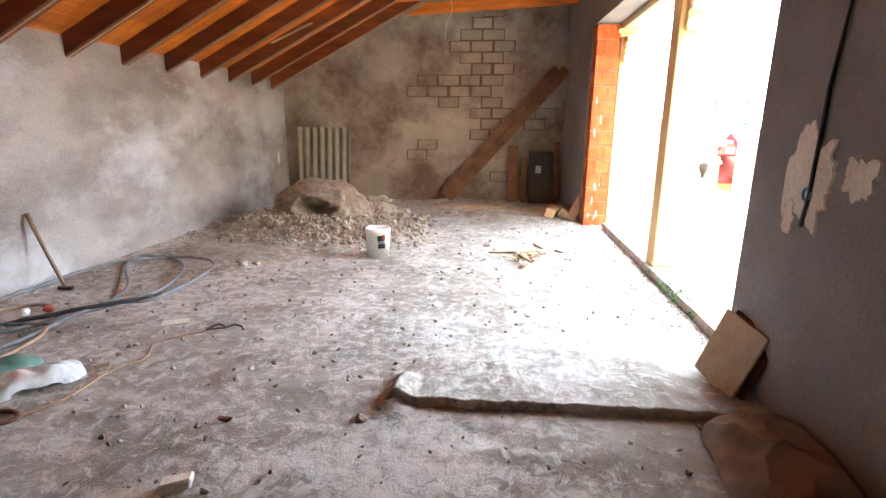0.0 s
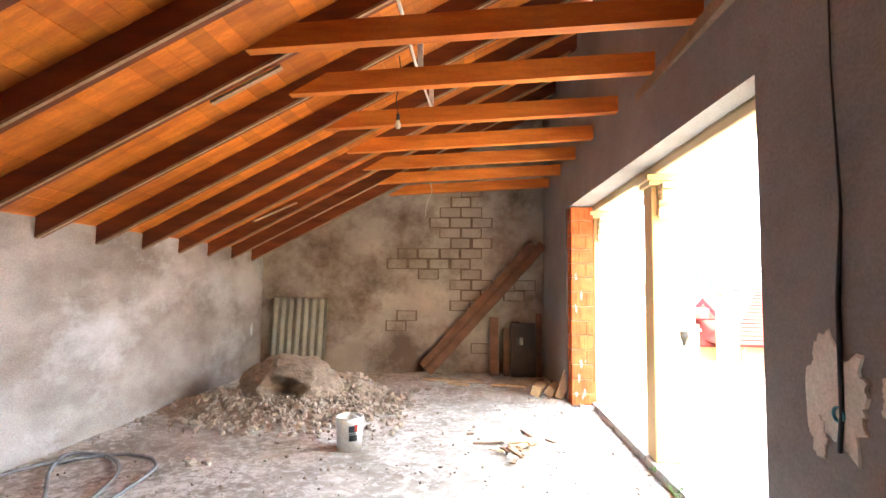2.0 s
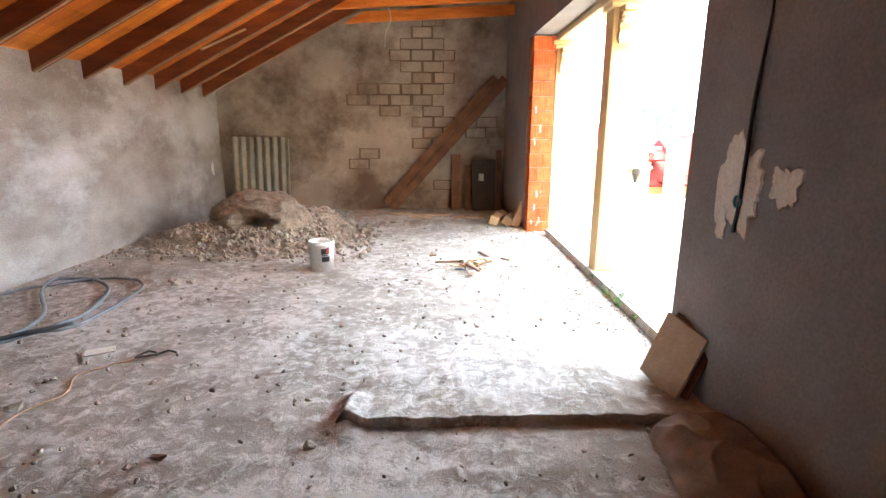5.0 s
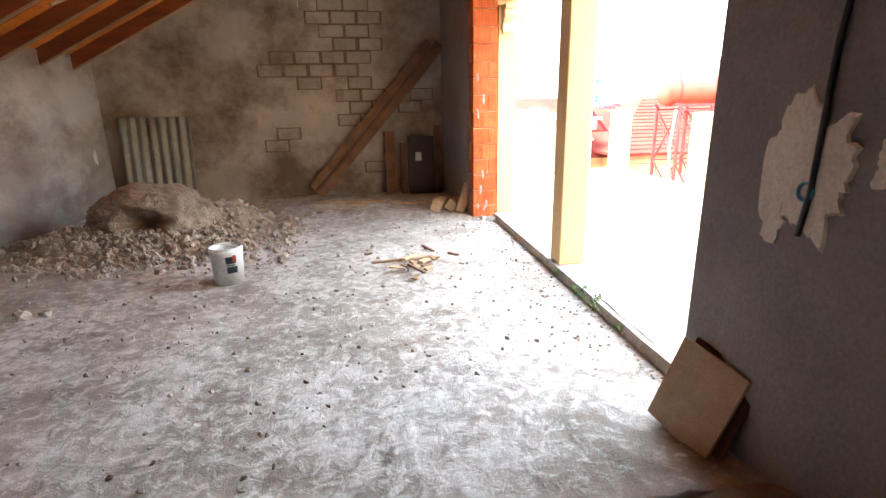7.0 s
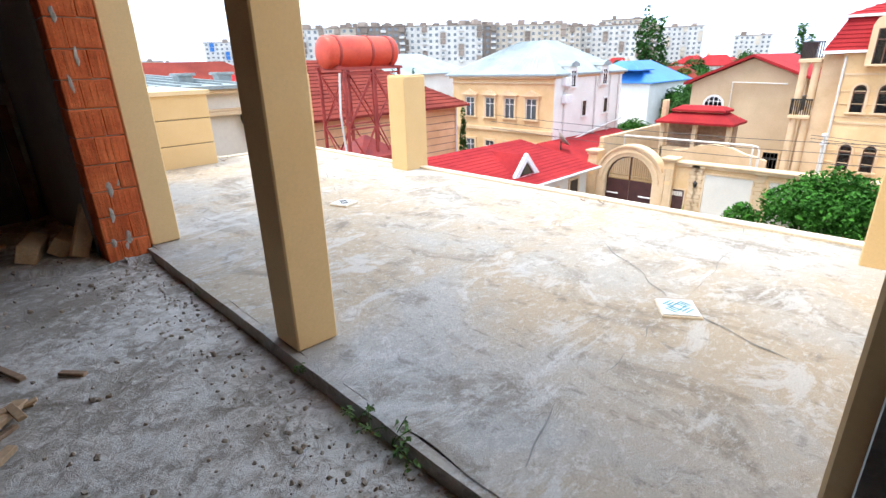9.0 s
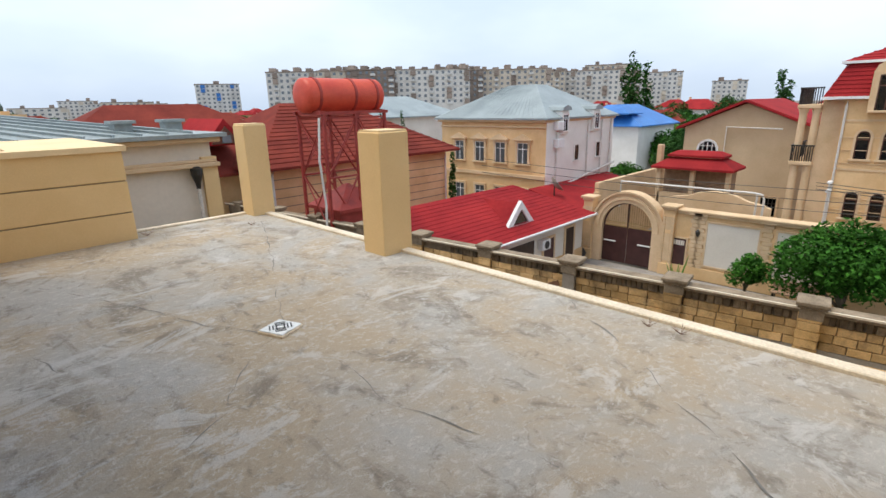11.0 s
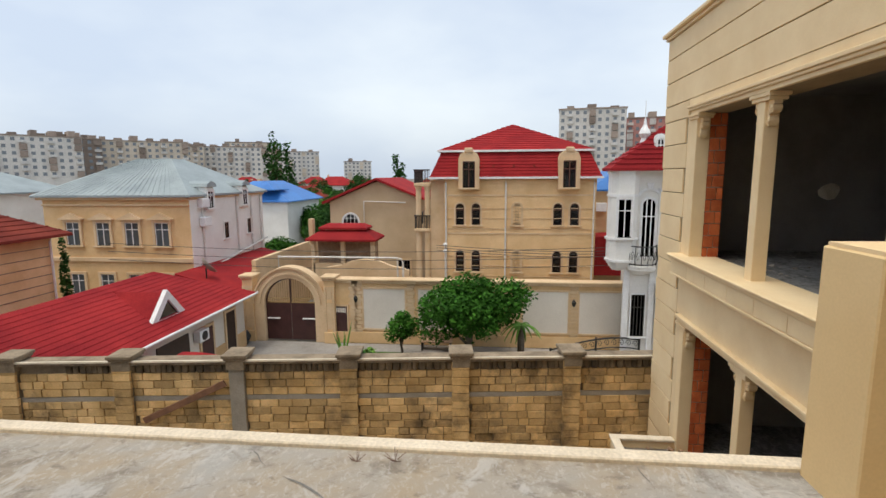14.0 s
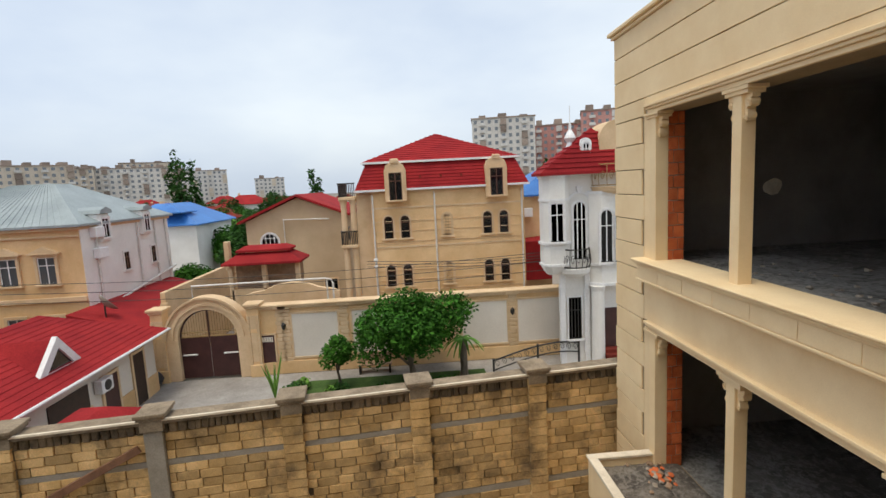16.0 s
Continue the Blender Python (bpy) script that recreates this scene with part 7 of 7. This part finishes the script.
part("stile", boxes((-0.22, -0.15, -0.035, -0.02, 0, 0.95), (0.15, 0.22, -0.035, -0.02, 0, 0.95)), "dark", cab)
part("rail", boxes((-0.15, 0.15, -0.035, -0.02, 0.0, 0.08), (-0.15, 0.15, -0.035, -0.02, 0.45, 0.52), (-0.15, 0.15, -0.035, -0.02, 0.87, 0.95)), "dark", cab)
part("paper_scrap", rough_up(sheet(6, 6, lambda u, v: (-0.10 + 0.10 * u, -0.026 - 0.01 * math.sin(u * 3), 0.55 + 0.14 * v)), 0.006, 12), "bag_white", cab, "crumpled pale scrap on the old panel")
# timber offcuts by the pier, battens on the step
for x, y, rz, tip, L in ((0.80, 7.80, 72, 20, 0.42), (1.00, 7.84, 70, 36, 0.42)):
    o = single("timber_offcut", rough_up(boxes((0, L, -0.07, 0.07, 0, 0.14), bevel=0.008), 0.004, 5, x), "wood", "pale square timber offcut on the floor step", "timber", "timber offcuts")
    o.matrix_world = pose(x, y, 0.045, 0, 0, rz) @ pose(0, 0, 0.02, tip, 0, 0)
o = single("timber_offcut", rough_up(boxes((-0.06, 0.06, -0.045, 0.045, 0, 0.50), bevel=0.006), 0.003, 5), "wood", "pale timber offcut leaning on the brick pier", "timber", "timber offcuts")
o.matrix_world = pose(1.13, 7.72, 0.05, 0, 26, 0) @ pose(0, 0, 0, -18, 0, 0)
for x0, y0, x1, y1 in ((-0.95, 8.9, 0.1, 8.75), (0.2, 8.55, 0.75, 8.5), (-0.5, 8.6, -0.15, 8.5)):
    L = math.hypot(x1 - x0, y1 - y0)
    o = single("batten_offcut", rough_up(boxes((0, L, -0.03, 0.03, 0, 0.03), bevel=0.004), 0.003, 5, x0), "wood", "pale batten lying on the floor", "batten", "floor battens")
    o.matrix_world = pose(x0, y0, 0.05, 0, 0, math.degrees(math.atan2(y1 - y0, x1 - x0)))

# kindling
r = random.Random(4)
for i in range(15):
    L, w, h = r.uniform(0.10, 0.32), r.uniform(0.014, 0.034), r.uniform(0.012, 0.028)
    bm = rough_up(boxes((-L / 2, L / 2, -w, w, 0, h), bevel=0.003), 0.006, 6, i)
    o = single("wood_scrap", bm, "wood" if i % 3 else "old_wood", "short pale wood scrap in a small pile" if i % 3 else "short brown wood scrap in a small pile", "wood scrap", "wood scraps")
    o.matrix_world = pose(0.42 + r.gauss(0, 0.15), 5.47 + r.gauss(0, 0.16), 0.010 + 0.014 * (i % 4), r.uniform(-6, 6), r.uniform(-9, 9), r.uniform(-80, 80))
for x, y, a, L in ((0.53, 6.1, 110, 0.26), (0.76, 5.85, 130, 0.14), (-0.1, 6.02, 20, 0.08), (0.08, 5.72, 10, 0.3)):
    o = single("wood_scrap", boxes((-L / 2, L / 2, -0.016, 0.016, 0, 0.02), bevel=0.003), "old_wood", "short brown wood scrap on the floor", "wood scrap", "wood scraps")
    o.matrix_world = pose(x, y, 0.008, 0, 0, a)

# chipboard pieces by the jamb
for dx, dy, mat, lab in ((0.0, 0.0, "particle", "chipboard offcut leaning against the wall"), (0.045, -0.02, "rust", "dark brown board leaning behind the chipboard")):
    o = single("board_offcut", boxes((-0.009, 0.009, -0.17, 0.17, 0, 0.41), bevel=0.002), mat, lab, "board", "board offcuts")
    o.matrix_world = pose(1.27 + dx, 2.76 + dy, 0.035, 0, 0, 14) @ pose(0, 0, 0, 8, 17, 0)

# burlap sack


def sack_place(u, v):
    x, y = -0.30 + 0.60 * u, -0.48 + 0.96 * v
    e = max(0.0, 1 - (abs(x) / 0.31) ** 3 - (abs(y) / 0.50) ** 3)
    n1 = noise.noise(Vector((x * 3.2 + y * 2.0, y * 1.2, 3)))
    ridge = 1 - abs(math.sin(4.5 * (x * 1.2 + 0.6 * y) + 2.4 * n1))
    ridge2 = 1 - abs(math.sin(7.5 * (y - 0.8 * x) + 3 * n1))
    z = (0.06 + 0.16 * u) * e ** 0.5 + (0.06 * ridge ** 1.3 + 0.03 * ridge2 ** 1.5) * e ** 0.5 + 0.02 * noise.noise(Vector((x * 9, y * 9, 1))) * e
    return (x + 0.05 * n1, y + 0.05 * noise.noise(Vector((y * 4, x * 4, 7))), max(z, 0.0))


o = single("burlap_sack", sheet(70, 80, sack_place), "sack", "crumpled brown burlap sack against the wall", "sack", smooth=True)
o.matrix_world = pose(1.24, 1.98, 0.0, 0, 0, -6) @ Matrix.Diagonal((0.78, 0.95, 0.9, 1))

# left side: hoses, stick, rope, plastic bag


def smooth_path(pts, n=8):
    out = []
    P = [Vector(p) for p in pts]
    for i in range(len(P) - 1):
        p0, p1, p2, p3 = P[max(i - 1, 0)], P[i], P[i + 1], P[min(i + 2, len(P) - 1)]
        for k in range(n):
            t = k / n
            out.append(0.5 * ((2 * p1) + (p2 - p0) * t + (2 * p0 - 5 * p1 + 4 * p2 - p3) * t * t + (3 * p1 - p0 - 3 * p2 + p3) * t ** 3))
    out.append(P[-1])
    return out


def laid(pts, r, lift=0.0):
    return [(p.x, p.y, floor_z(p.x, p.y) + r + lift * (0.5 + 0.5 * math.sin(i * 0.21))) for i, p in enumerate(smooth_path([(x, y, 0) for x, y in pts]))]


hose_a = [(-3.30, 2.2), (-3.16, 2.85), (-3.19, 3.26), (-3.03, 3.6), (-2.94, 3.98), (-3.14, 4.59), (-3.56, 4.98), (-3.92, 4.95), (-3.71, 4.51), (-3.26, 3.94), (-3.16, 3.45), (-3.34, 3.02), (-3.6, 2.8)]
hose_b = [(-3.9, 3.02), (-3.22, 3.08), (-3.12, 3.52), (-2.87, 3.69), (-2.80, 4.1), (-2.84, 4.63), (-3.15, 4.97), (-3.48, 5.02), (-3.83, 4.71), (-4.04, 4.35), (-4.07, 3.9), (-4.06, 3.3)]
hose_c = [(-3.07, 2.3), (-3.09, 2.86), (-3.4, 3.32), (-3.6, 3.45), (-3.78, 3.37), (-3.85, 3.1)]
for pts, rad, mat, lab, lift in ((hose_a, 0.017, "hose", "grey rubber hose coiled on the floor", 0.012), (hose_b, 0.015, "hose", "thin grey hose looped along the wall", 0.02), (hose_c, 0.014, "batten", "tan hose looped on the floor", 0.01)):
    single("hose", tube(laid(pts, rad, lift), rad, 8), mat, lab, "hose", "hoses", smooth=True)
single("black_pipe", tube(laid([(-3.5, 3.02), (-3.2, 3.3), (-2.86, 3.72)], 0.018, 0.03), 0.018, 8), "black_plastic", "straight black pipe across the hoses", "pipe", smooth=True)
single("rope", tube(laid([(-2.47, 1.9), (-2.30, 2.16), (-2.28, 2.51), (-2.19, 2.7), (-2.27, 2.92), (-2.15, 3.08), (-2.01, 3.22)], 0.007), 0.007, 6), "batten", "pale rope end lying on the floor", "rope", smooth=True)
strap = thing("strap", "dark crumpled strap at the end of the rope", "strap", at=(-1.95, 3.2, 0.005))
part("band", rough_up(tube([(0.16 * math.cos(i * 0.5) * (1 - i / 16), 0.05 * math.sin(i * 0.9), 0.010 + 0.006 * (i % 3)) for i in range(12)], 0.007, 6), 0.006, 9), "dark", strap)
for k, y in enumerate((3.30, 3.36)):
    o = single("hose_coupling", lathe([(0.02, 0), (0.03, 0.01), (0.03, 0.04), (0.02, 0.06), (0.015, 0.09)], 12), ("bag_white", "print_red")[k], ("white plastic hose coupling on the floor", "red plastic hose coupling on the floor")[k], "coupling")
    o.matrix_world = pose(-3.62 + 0.12 * k, y, 0.03, 90, 0, 40 + 30 * k)
o = single("broken_tile", boxes((-0.09, 0.09, -0.05, 0.05, 0, 0.008), bevel=0.002), "patch", "thin pale tile fragment on the floor", "tile")
o.matrix_world = pose(-2.35, 3.26, 0.012, 0, 0, 30)
stick = thing("stick_tool", "old wooden stick with metal foot leaning on the wall", "stick", at=(0, 0, 0))
part("shaft", tube([(-3.80, 3.87, 0.02), (-3.97, 3.91, 0.34), (-4.12, 3.94, 0.67)], [0.017, 0.016, 0.02], 8), "old_wood", stick, smooth=True)
part("head", moved(boxes((-0.07, 0.07, -0.018, 0.018, 0, 0.03), bevel=0.006), Matrix.Translation((-3.80, 3.87, 0.003))), "rust", stick)


def bag_place(u, v):
    x, y = -0.24 + 0.48 * u, -0.13 + 0.26 * v
    e = max(0.0, 1 - (abs(x) / 0.25) ** 3 - (abs(y) / 0.135) ** 3)
    return (x, y + 0.03 * noise.noise(Vector((x * 8, 0, 2))), 0.085 * e ** 0.5 + 0.05 * e ** 0.5 * noise.noise(Vector((x * 11 + y * 6, y * 11, 5))))


o = single("plastic_bag", sheet(44, 28, bag_place), "bag_white", "crumpled white plastic bag on the floor", "bag", "plastic bags")
o.matrix_world = pose(-2.60, 2.33, 0.005, 0, 0, 52)
o = single("plastic_bag", sheet(44, 28, bag_place), "bag_green", "crumpled dark green plastic bag on the floor", "bag", "plastic bags")
o.matrix_world = pose(-2.86, 2.36, 0.004, 0, 0, 95)
o = single("rusty_ring", tube([(0.09 * math.cos(i * 0.4), 0.06 * math.sin(i * 0.4), 0.02) for i in range(17)], 0.012, 6), "rust", "rusty metal ring on the floor", "ring")
o.location = (-2.45, 1.98, 0.0)

# right wall: cable, box, gypsum patches


def blot(w, h, t, seed, n=120):
    """A flat irregular patch of filler, thickness t along -x."""
    bm = bmesh.new()
    ctr = bm.verts.new((-t, 0, 0))
    ring1, ring2 = [], []
    for i in range(n):
        a = 2 * math.pi * i / n
        k = 1 + 0.55 * noise.noise(Vector((math.cos(a) * 1.6, math.sin(a) * 1.6, seed))) + 0.24 * noise.noise(Vector((math.cos(a) * 4, math.sin(a) * 4, seed))) + 0.09 * noise.noise(Vector((math.cos(a) * 14, math.sin(a) * 14, seed)))
        ring1.append(bm.verts.new((-t * 0.8, w * k * math.cos(a) * 0.94, h * k * math.sin(a) * 0.94)))
        ring2.append(bm.verts.new((0.004, w * k * math.cos(a), h * k * math.sin(a))))
    for i in range(n):
        j = (i + 1) % n
        bm.faces.new((ctr, ring1[i], ring1[j]))
        bm.faces.new((ring1[i], ring2[i], ring2[j], ring1[j]))
    bmesh.ops.recalc_face_normals(bm, faces=bm.faces[:])
    return bm


XC = xr(2.5)
for y, z, w, h, s in ((2.50, 1.24, 0.19, 0.26, 4.0), (2.18, 1.28, 0.09, 0.10, 7.0), (2.60, 1.04, 0.05, 0.08, 2.0)):
    o = single("gypsum_patch", blot(w, h, 0.006, s), "patch", "pale gypsum filler patch on the dark wall", "patch", "gypsum patches")
    o.location = (xr(y) - 0.001, y, z)
o = single("socket_box", moved(lathe([(0.032, 0.0), (0.034, 0.012), (0.028, 0.013), (0.024, 0.002)], 20), pose(0, 0, 0, 0, -90, 0)), "tile_blue", "round dark blue socket box in the patch", "socket")
o.location = (XC - 0.004, 2.47, 1.17)
single("wall_cable", tube([(xr(2.46) - 0.010, 2.42, 3.35), (xr(2.46) - 0.012, 2.43, 2.6), (xr(2.46) - 0.010, 2.41, 2.0), (XC - 0.012, 2.445, 1.64), (XC - 0.012, 2.45, 1.17), (XC - 0.014, 2.47, 1.02)], [0.004, 0.004, 0.006, 0.010, 0.010, 0.010], 8), "black_plastic", "black cable running down the wall", "cable", smooth=True)
o = single("paper_mark", blot(0.045, 0.12, 0.004, 9.0), "bag_white", "white scrap stuck on the plaster wall", "paper")
o.matrix_world = pose(XL + 0.004, 9.28, 0.80, 0, 0, 180)

# light cord with bulb, conduit, loose wires and scraps under the roof
lampt = thing("bulb_pendant", "bare light bulb hanging on a thin cord", "lamp", at=(-0.79, 4.9, 3.18))
part("cord", tube(smooth_path([(0, 0, 0.10), (-0.02, 0, 0.25), (0.03, -0.05, 0.4), (0.02, -0.1, 0.62)]), 0.005, 6), "black_plastic", lampt)
part("socket", lathe([(0.014, 0.035), (0.019, 0.04), (0.017, 0.095), (0.008, 0.11)], 12), "black_plastic", lampt)
part("bulb", lathe([(0.001, -0.045), (0.018, -0.04), (0.03, -0.02), (0.030, 0.0), (0.018, 0.025), (0.014, 0.04)], 16), "bulb", lampt, smooth=True)
cond = thing("conduit", "thin grey metal conduit fixed under the rafters", "conduit")
part("pipe", tube([(-0.57, 2.4, 3.52), (-0.58, 3.6, 3.60), (-0.60, 4.7, 3.66), (-0.57, 6.2, 3.72)], 0.013, 8), "pipe_white", cond)
for y in (3.25, 4.8, 5.9):
    part("strap", boxes((-0.60, -0.55, y, y + 0.03, 3.56, 3.62 + 0.3)), "pipe_white", cond)
single("loose_wire", tube(smooth_path([(-0.88, 9.0, 3.5), (-0.84, 9.0, 3.3), (-0.92, 8.98, 3.1), (-0.95, 9.0, 2.86)]), 0.006, 6), "pipe_white", "loose pale wire hanging from the roof", "wire")
for x, y, L, a in ((-1.85, 4.02, 0.62, 0), (-2.9, 7.2, 0.75, 55)):
    z = deck_z(x) - 0.235
    o = single("lath_scrap", boxes((-L / 2, L / 2, -0.025, 0.025, -0.012, 0.012)), "batten", "pale lath scrap nailed under the rafters", "lath", "lath scraps")
    o.matrix_world = pose(x, y, z, 0, -27.2, a)

# weeds in the gap at the terrace edge
for i, (x, y, h) in enumerate(((1.54, 4.50, 0.10), (1.53, 4.40, 0.09), (1.54, 4.28, 0.11), (1.53, 4.16, 0.08), (1.54, 3.80, 0.06), (1.55, 5.0, 0.05), (1.56, 6.3, 0.04))):
    w = thing("weed", "small green weed in the slab gap", "weed", "weeds", (x, y, 0.03))
    r = random.Random(i)
    stems, leaves = [], []
    for k in range(3):
        a = r.uniform(0, 6.28)
        tip = Vector((0.6 * h * math.cos(a), 0.9 * h * math.sin(a), h * r.uniform(0.6, 1.1)))
        stems.append(tube([(0, 0, 0), tip * 0.5 + Vector((0, 0, 0.01)), tip], 0.0022, 4))
        leaves.append(leaf_cloud([(tuple(tip * 0.7), (0.035, 0.035, 0.03))], 9, 0.024, i * 9 + k))
    for st, lf in zip(stems, leaves):
        part("stem", st, "weed", w)
        tagged(part("leaves", lf, "weed", w), kind="stuff")
for x, y, h in ((3.62, 10.92, 0.14), (4.7, 10.45, 0.08), (5.05, 5.3, 0.10), (5.03, 5.5, 0.08)):
    w = thing("dry_weed", "small dry reddish weed at the terrace edge", "weed", "dry weeds", (x, y, TZ))
    for k in range(8):
        part("stem", tube([(0, 0, 0), (h * math.cos(k * 1.3) * 0.6, h * math.sin(k * 1.3) * 0.6, h * (0.3 + 0.1 * (k % 3)))], 0.0015, 4), "rust", w)

# bare block courses showing through the render of the far wall
blk_mesh = [mesh_of("block", rough_up(boxes((-L / 2, L / 2, -0.010, 0.02, 0.012, 0.178), bevel=0.006), 0.004, 6, L), "far_block") for L in (0.365, 0.345, 0.33)]
r = random.Random(12)
joints = []
for row in range(16):
    z = 0.40 + row * 0.195
    for col in range(9):
        x = -2.35 + col * 0.40 + (0.2 if row % 2 else 0)
        w = 1.7 * noise.noise(Vector((x * 1.5, z * 1.7, 11.0))) + 0.72 - 0.55 * math.hypot((x + 0.2) / 1.35, (z - 2.2) / 1.05)
        w = max(w, 0.5 if math.hypot((x + 0.95) / 0.35, (z - 1.35) / 0.42) < 1 else -1, 0.4 if math.hypot((x + 2.05) / 0.3, (z - 1.0) / 0.25) < 1 else -1)
        if w > 0.52 and x < 1.0 and z < deck_z(x) - 0.3:
            piece("block", r.choice(blk_mesh), far_wall, pose(x, YF, z))
            joints.append((x - 0.2, x + 0.2, YF - 0.003, YF + 0.01, z - 0.002, z + 0.193))
# dark joints behind them
part("joint_ground", boxes(*joints), "joint_brown", far_wall)

# ---- limestone yard wall ----
WTOP = -2.46
yard_wall = structure("yard_wall", prism([(xw(-3) + 0.03, -3), (xw(-3) + 0.22, -3), (xw(26) + 0.22, 26), (xw(26) + 0.03, 26)], GZ, WTOP), "stone_joint", "weathered limestone block yard wall with raised piers", category="wall")
TILT = math.degrees(math.atan(0.118))


def on_wall(y, z, out=0.0):
    return pose(xw(y) - out, y, z, 0, 0, TILT)


PIERS = [3.05 + 2.44 * k for k in range(-1, 10)]
coping = prism([(xw(-3) - 0.10, -3), (xw(-3) + 0.32, -3), (xw(26) + 0.32, 26), (xw(26) - 0.10, 26)], WTOP + 0.002, WTOP + 0.07)
part("coping", coping, "cap", yard_wall, "weathered stone coping")
part("coping_lip", prism([(xw(-3) - 0.14, -3), (xw(-3) - 0.09, -3), (xw(26) - 0.09, 26), (xw(26) - 0.14, 26)], WTOP + 0.07, WTOP + 0.11), "kerb", yard_wall, "pale coping edge")
for z0, z1 in ((-3.31, -3.20), (-4.85, -4.72)):
    part("concrete_band", prism([(xw(-3) - 0.012, -3), (xw(-3) + 0.1, -3), (xw(26) + 0.1, 26), (xw(26) - 0.012, 26)], z0, z1), "beam", yard_wall, "grey cast concrete band")
for i, y in enumerate(PIERS):
    concrete = i == 4
    bmx = boxes((-0.10, 0.30, -0.16, 0.16, 0, WTOP - GZ + 0.06))
    o = part("pier", rough_up(bmx, 0.01, 3, y), "beam" if concrete else "stone_joint", yard_wall, "grey concrete pier" if concrete else "stone pier")
    o.matrix_basis = on_wall(y, GZ)
    o = part("pier_cap", join(boxes((-0.17, 0.36, -0.24, 0.24, 0, 0.06), bevel=0.01), boxes((-0.14, 0.33, -0.20, 0.20, -0.22, 0), bevel=0.01), boxes((-0.20, 0.39, -0.27, 0.27, 0.06, 0.13), bevel=0.01)), "cap", yard_wall, "stepped pier cap")
    o.matrix_basis = on_wall(y, WTOP + 0.10)
r = random.Random(8)
stones = [mesh_of("stone_block", rough_up(boxes((-0.02, 0.06, -L / 2, L / 2, 0.007, 0.170), bevel=0.010), 0.008, 7, L * 9), "limestone") for L in (0.39, 0.35, 0.29, 0.42, 0.22)]
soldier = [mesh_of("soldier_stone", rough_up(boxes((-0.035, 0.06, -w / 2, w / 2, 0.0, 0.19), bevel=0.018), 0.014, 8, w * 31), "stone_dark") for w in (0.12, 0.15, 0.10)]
LEN = (0.39, 0.35, 0.29, 0.42, 0.22)
rest_pts, rest_faces, count = [], [], 0
for a, b in zip(PIERS, PIERS[1:]):
    y = a + 0.17
    while y < b - 0.2:
        k = r.randrange(3)
        if 0 < y < 14:
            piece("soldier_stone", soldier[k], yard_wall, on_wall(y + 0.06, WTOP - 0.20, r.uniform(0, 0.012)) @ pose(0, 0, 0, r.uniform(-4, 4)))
        y += (0.125, 0.155, 0.105)[k] + r.uniform(0.0, 0.02)
    rows = [WTOP - 0.20 - 0.18 * (j + 1) for j in range(3)] + [-3.31 - 0.176 * (j + 1) for j in range(8)] + [-4.85 - 0.176 * (j + 1) for j in range(12)]
    for j, z in enumerate(rows):
        y = a + 0.165
        while y < b - 0.17:
            k = r.choice((0, 0, 1, 1, 2, 3, 4))
            L = min(LEN[k], b - 0.165 - y)
            if L < 0.08:
                break
            near = 2.5 < a < 11 and j < 9
            m = on_wall(y + L / 2, z, r.uniform(-0.008, 0.012)) @ pose(0, 0, 0, r.uniform(-1.2, 1.2), 0, 0) @ Matrix.Diagonal((1, L / LEN[k], 1, 1))
            if near and count < 300:
                piece("stone_block", stones[k], yard_wall, m)
                count += 1
            else:
                me = stones[k]
                n0 = len(rest_pts)
                rest_pts += [m @ v.co for v in me.vertices]
                rest_faces += [[n0 + i for i in p.vertices] for p in me.polygons]
            y += L + 0.012
for i, y in enumerate(PIERS):
    if i == 4 or not -1 < y < 16:
        continue
    for j in range(20):
        z = WTOP - 0.18 - 0.18 * j
        me = stones[1]
        m = on_wall(y, z, 0.11) @ Matrix.Diagonal((1, 1.05 if j % 2 else 1.12, 1.05, 1))
        n0 = len(rest_pts)
        rest_pts += [m @ v.co for v in me.vertices]
        rest_faces += [[n0 + q for q in p.vertices] for p in me.polygons]
me = bpy.data.meshes.new("masonry")
me.from_pydata(rest_pts, [], rest_faces)
me.materials.append(M["limestone"])
ob = new("masonry", me)
ob.parent = yard_wall
tagged(ob, kind="stuff")
o = single("leaning_plank", rough_up(boxes((0, 2.0, -0.03, 0.03, -0.07, 0.07), bevel=0.006), 0.006, 3), "plank_brown", "old dark plank propped against the yard wall", "plank")
o.matrix_world = pose(12.28, 12.40, -3.72, 0, 0, -90 + TILT) @ pose(0, 0, 0, 0, -25, 0)
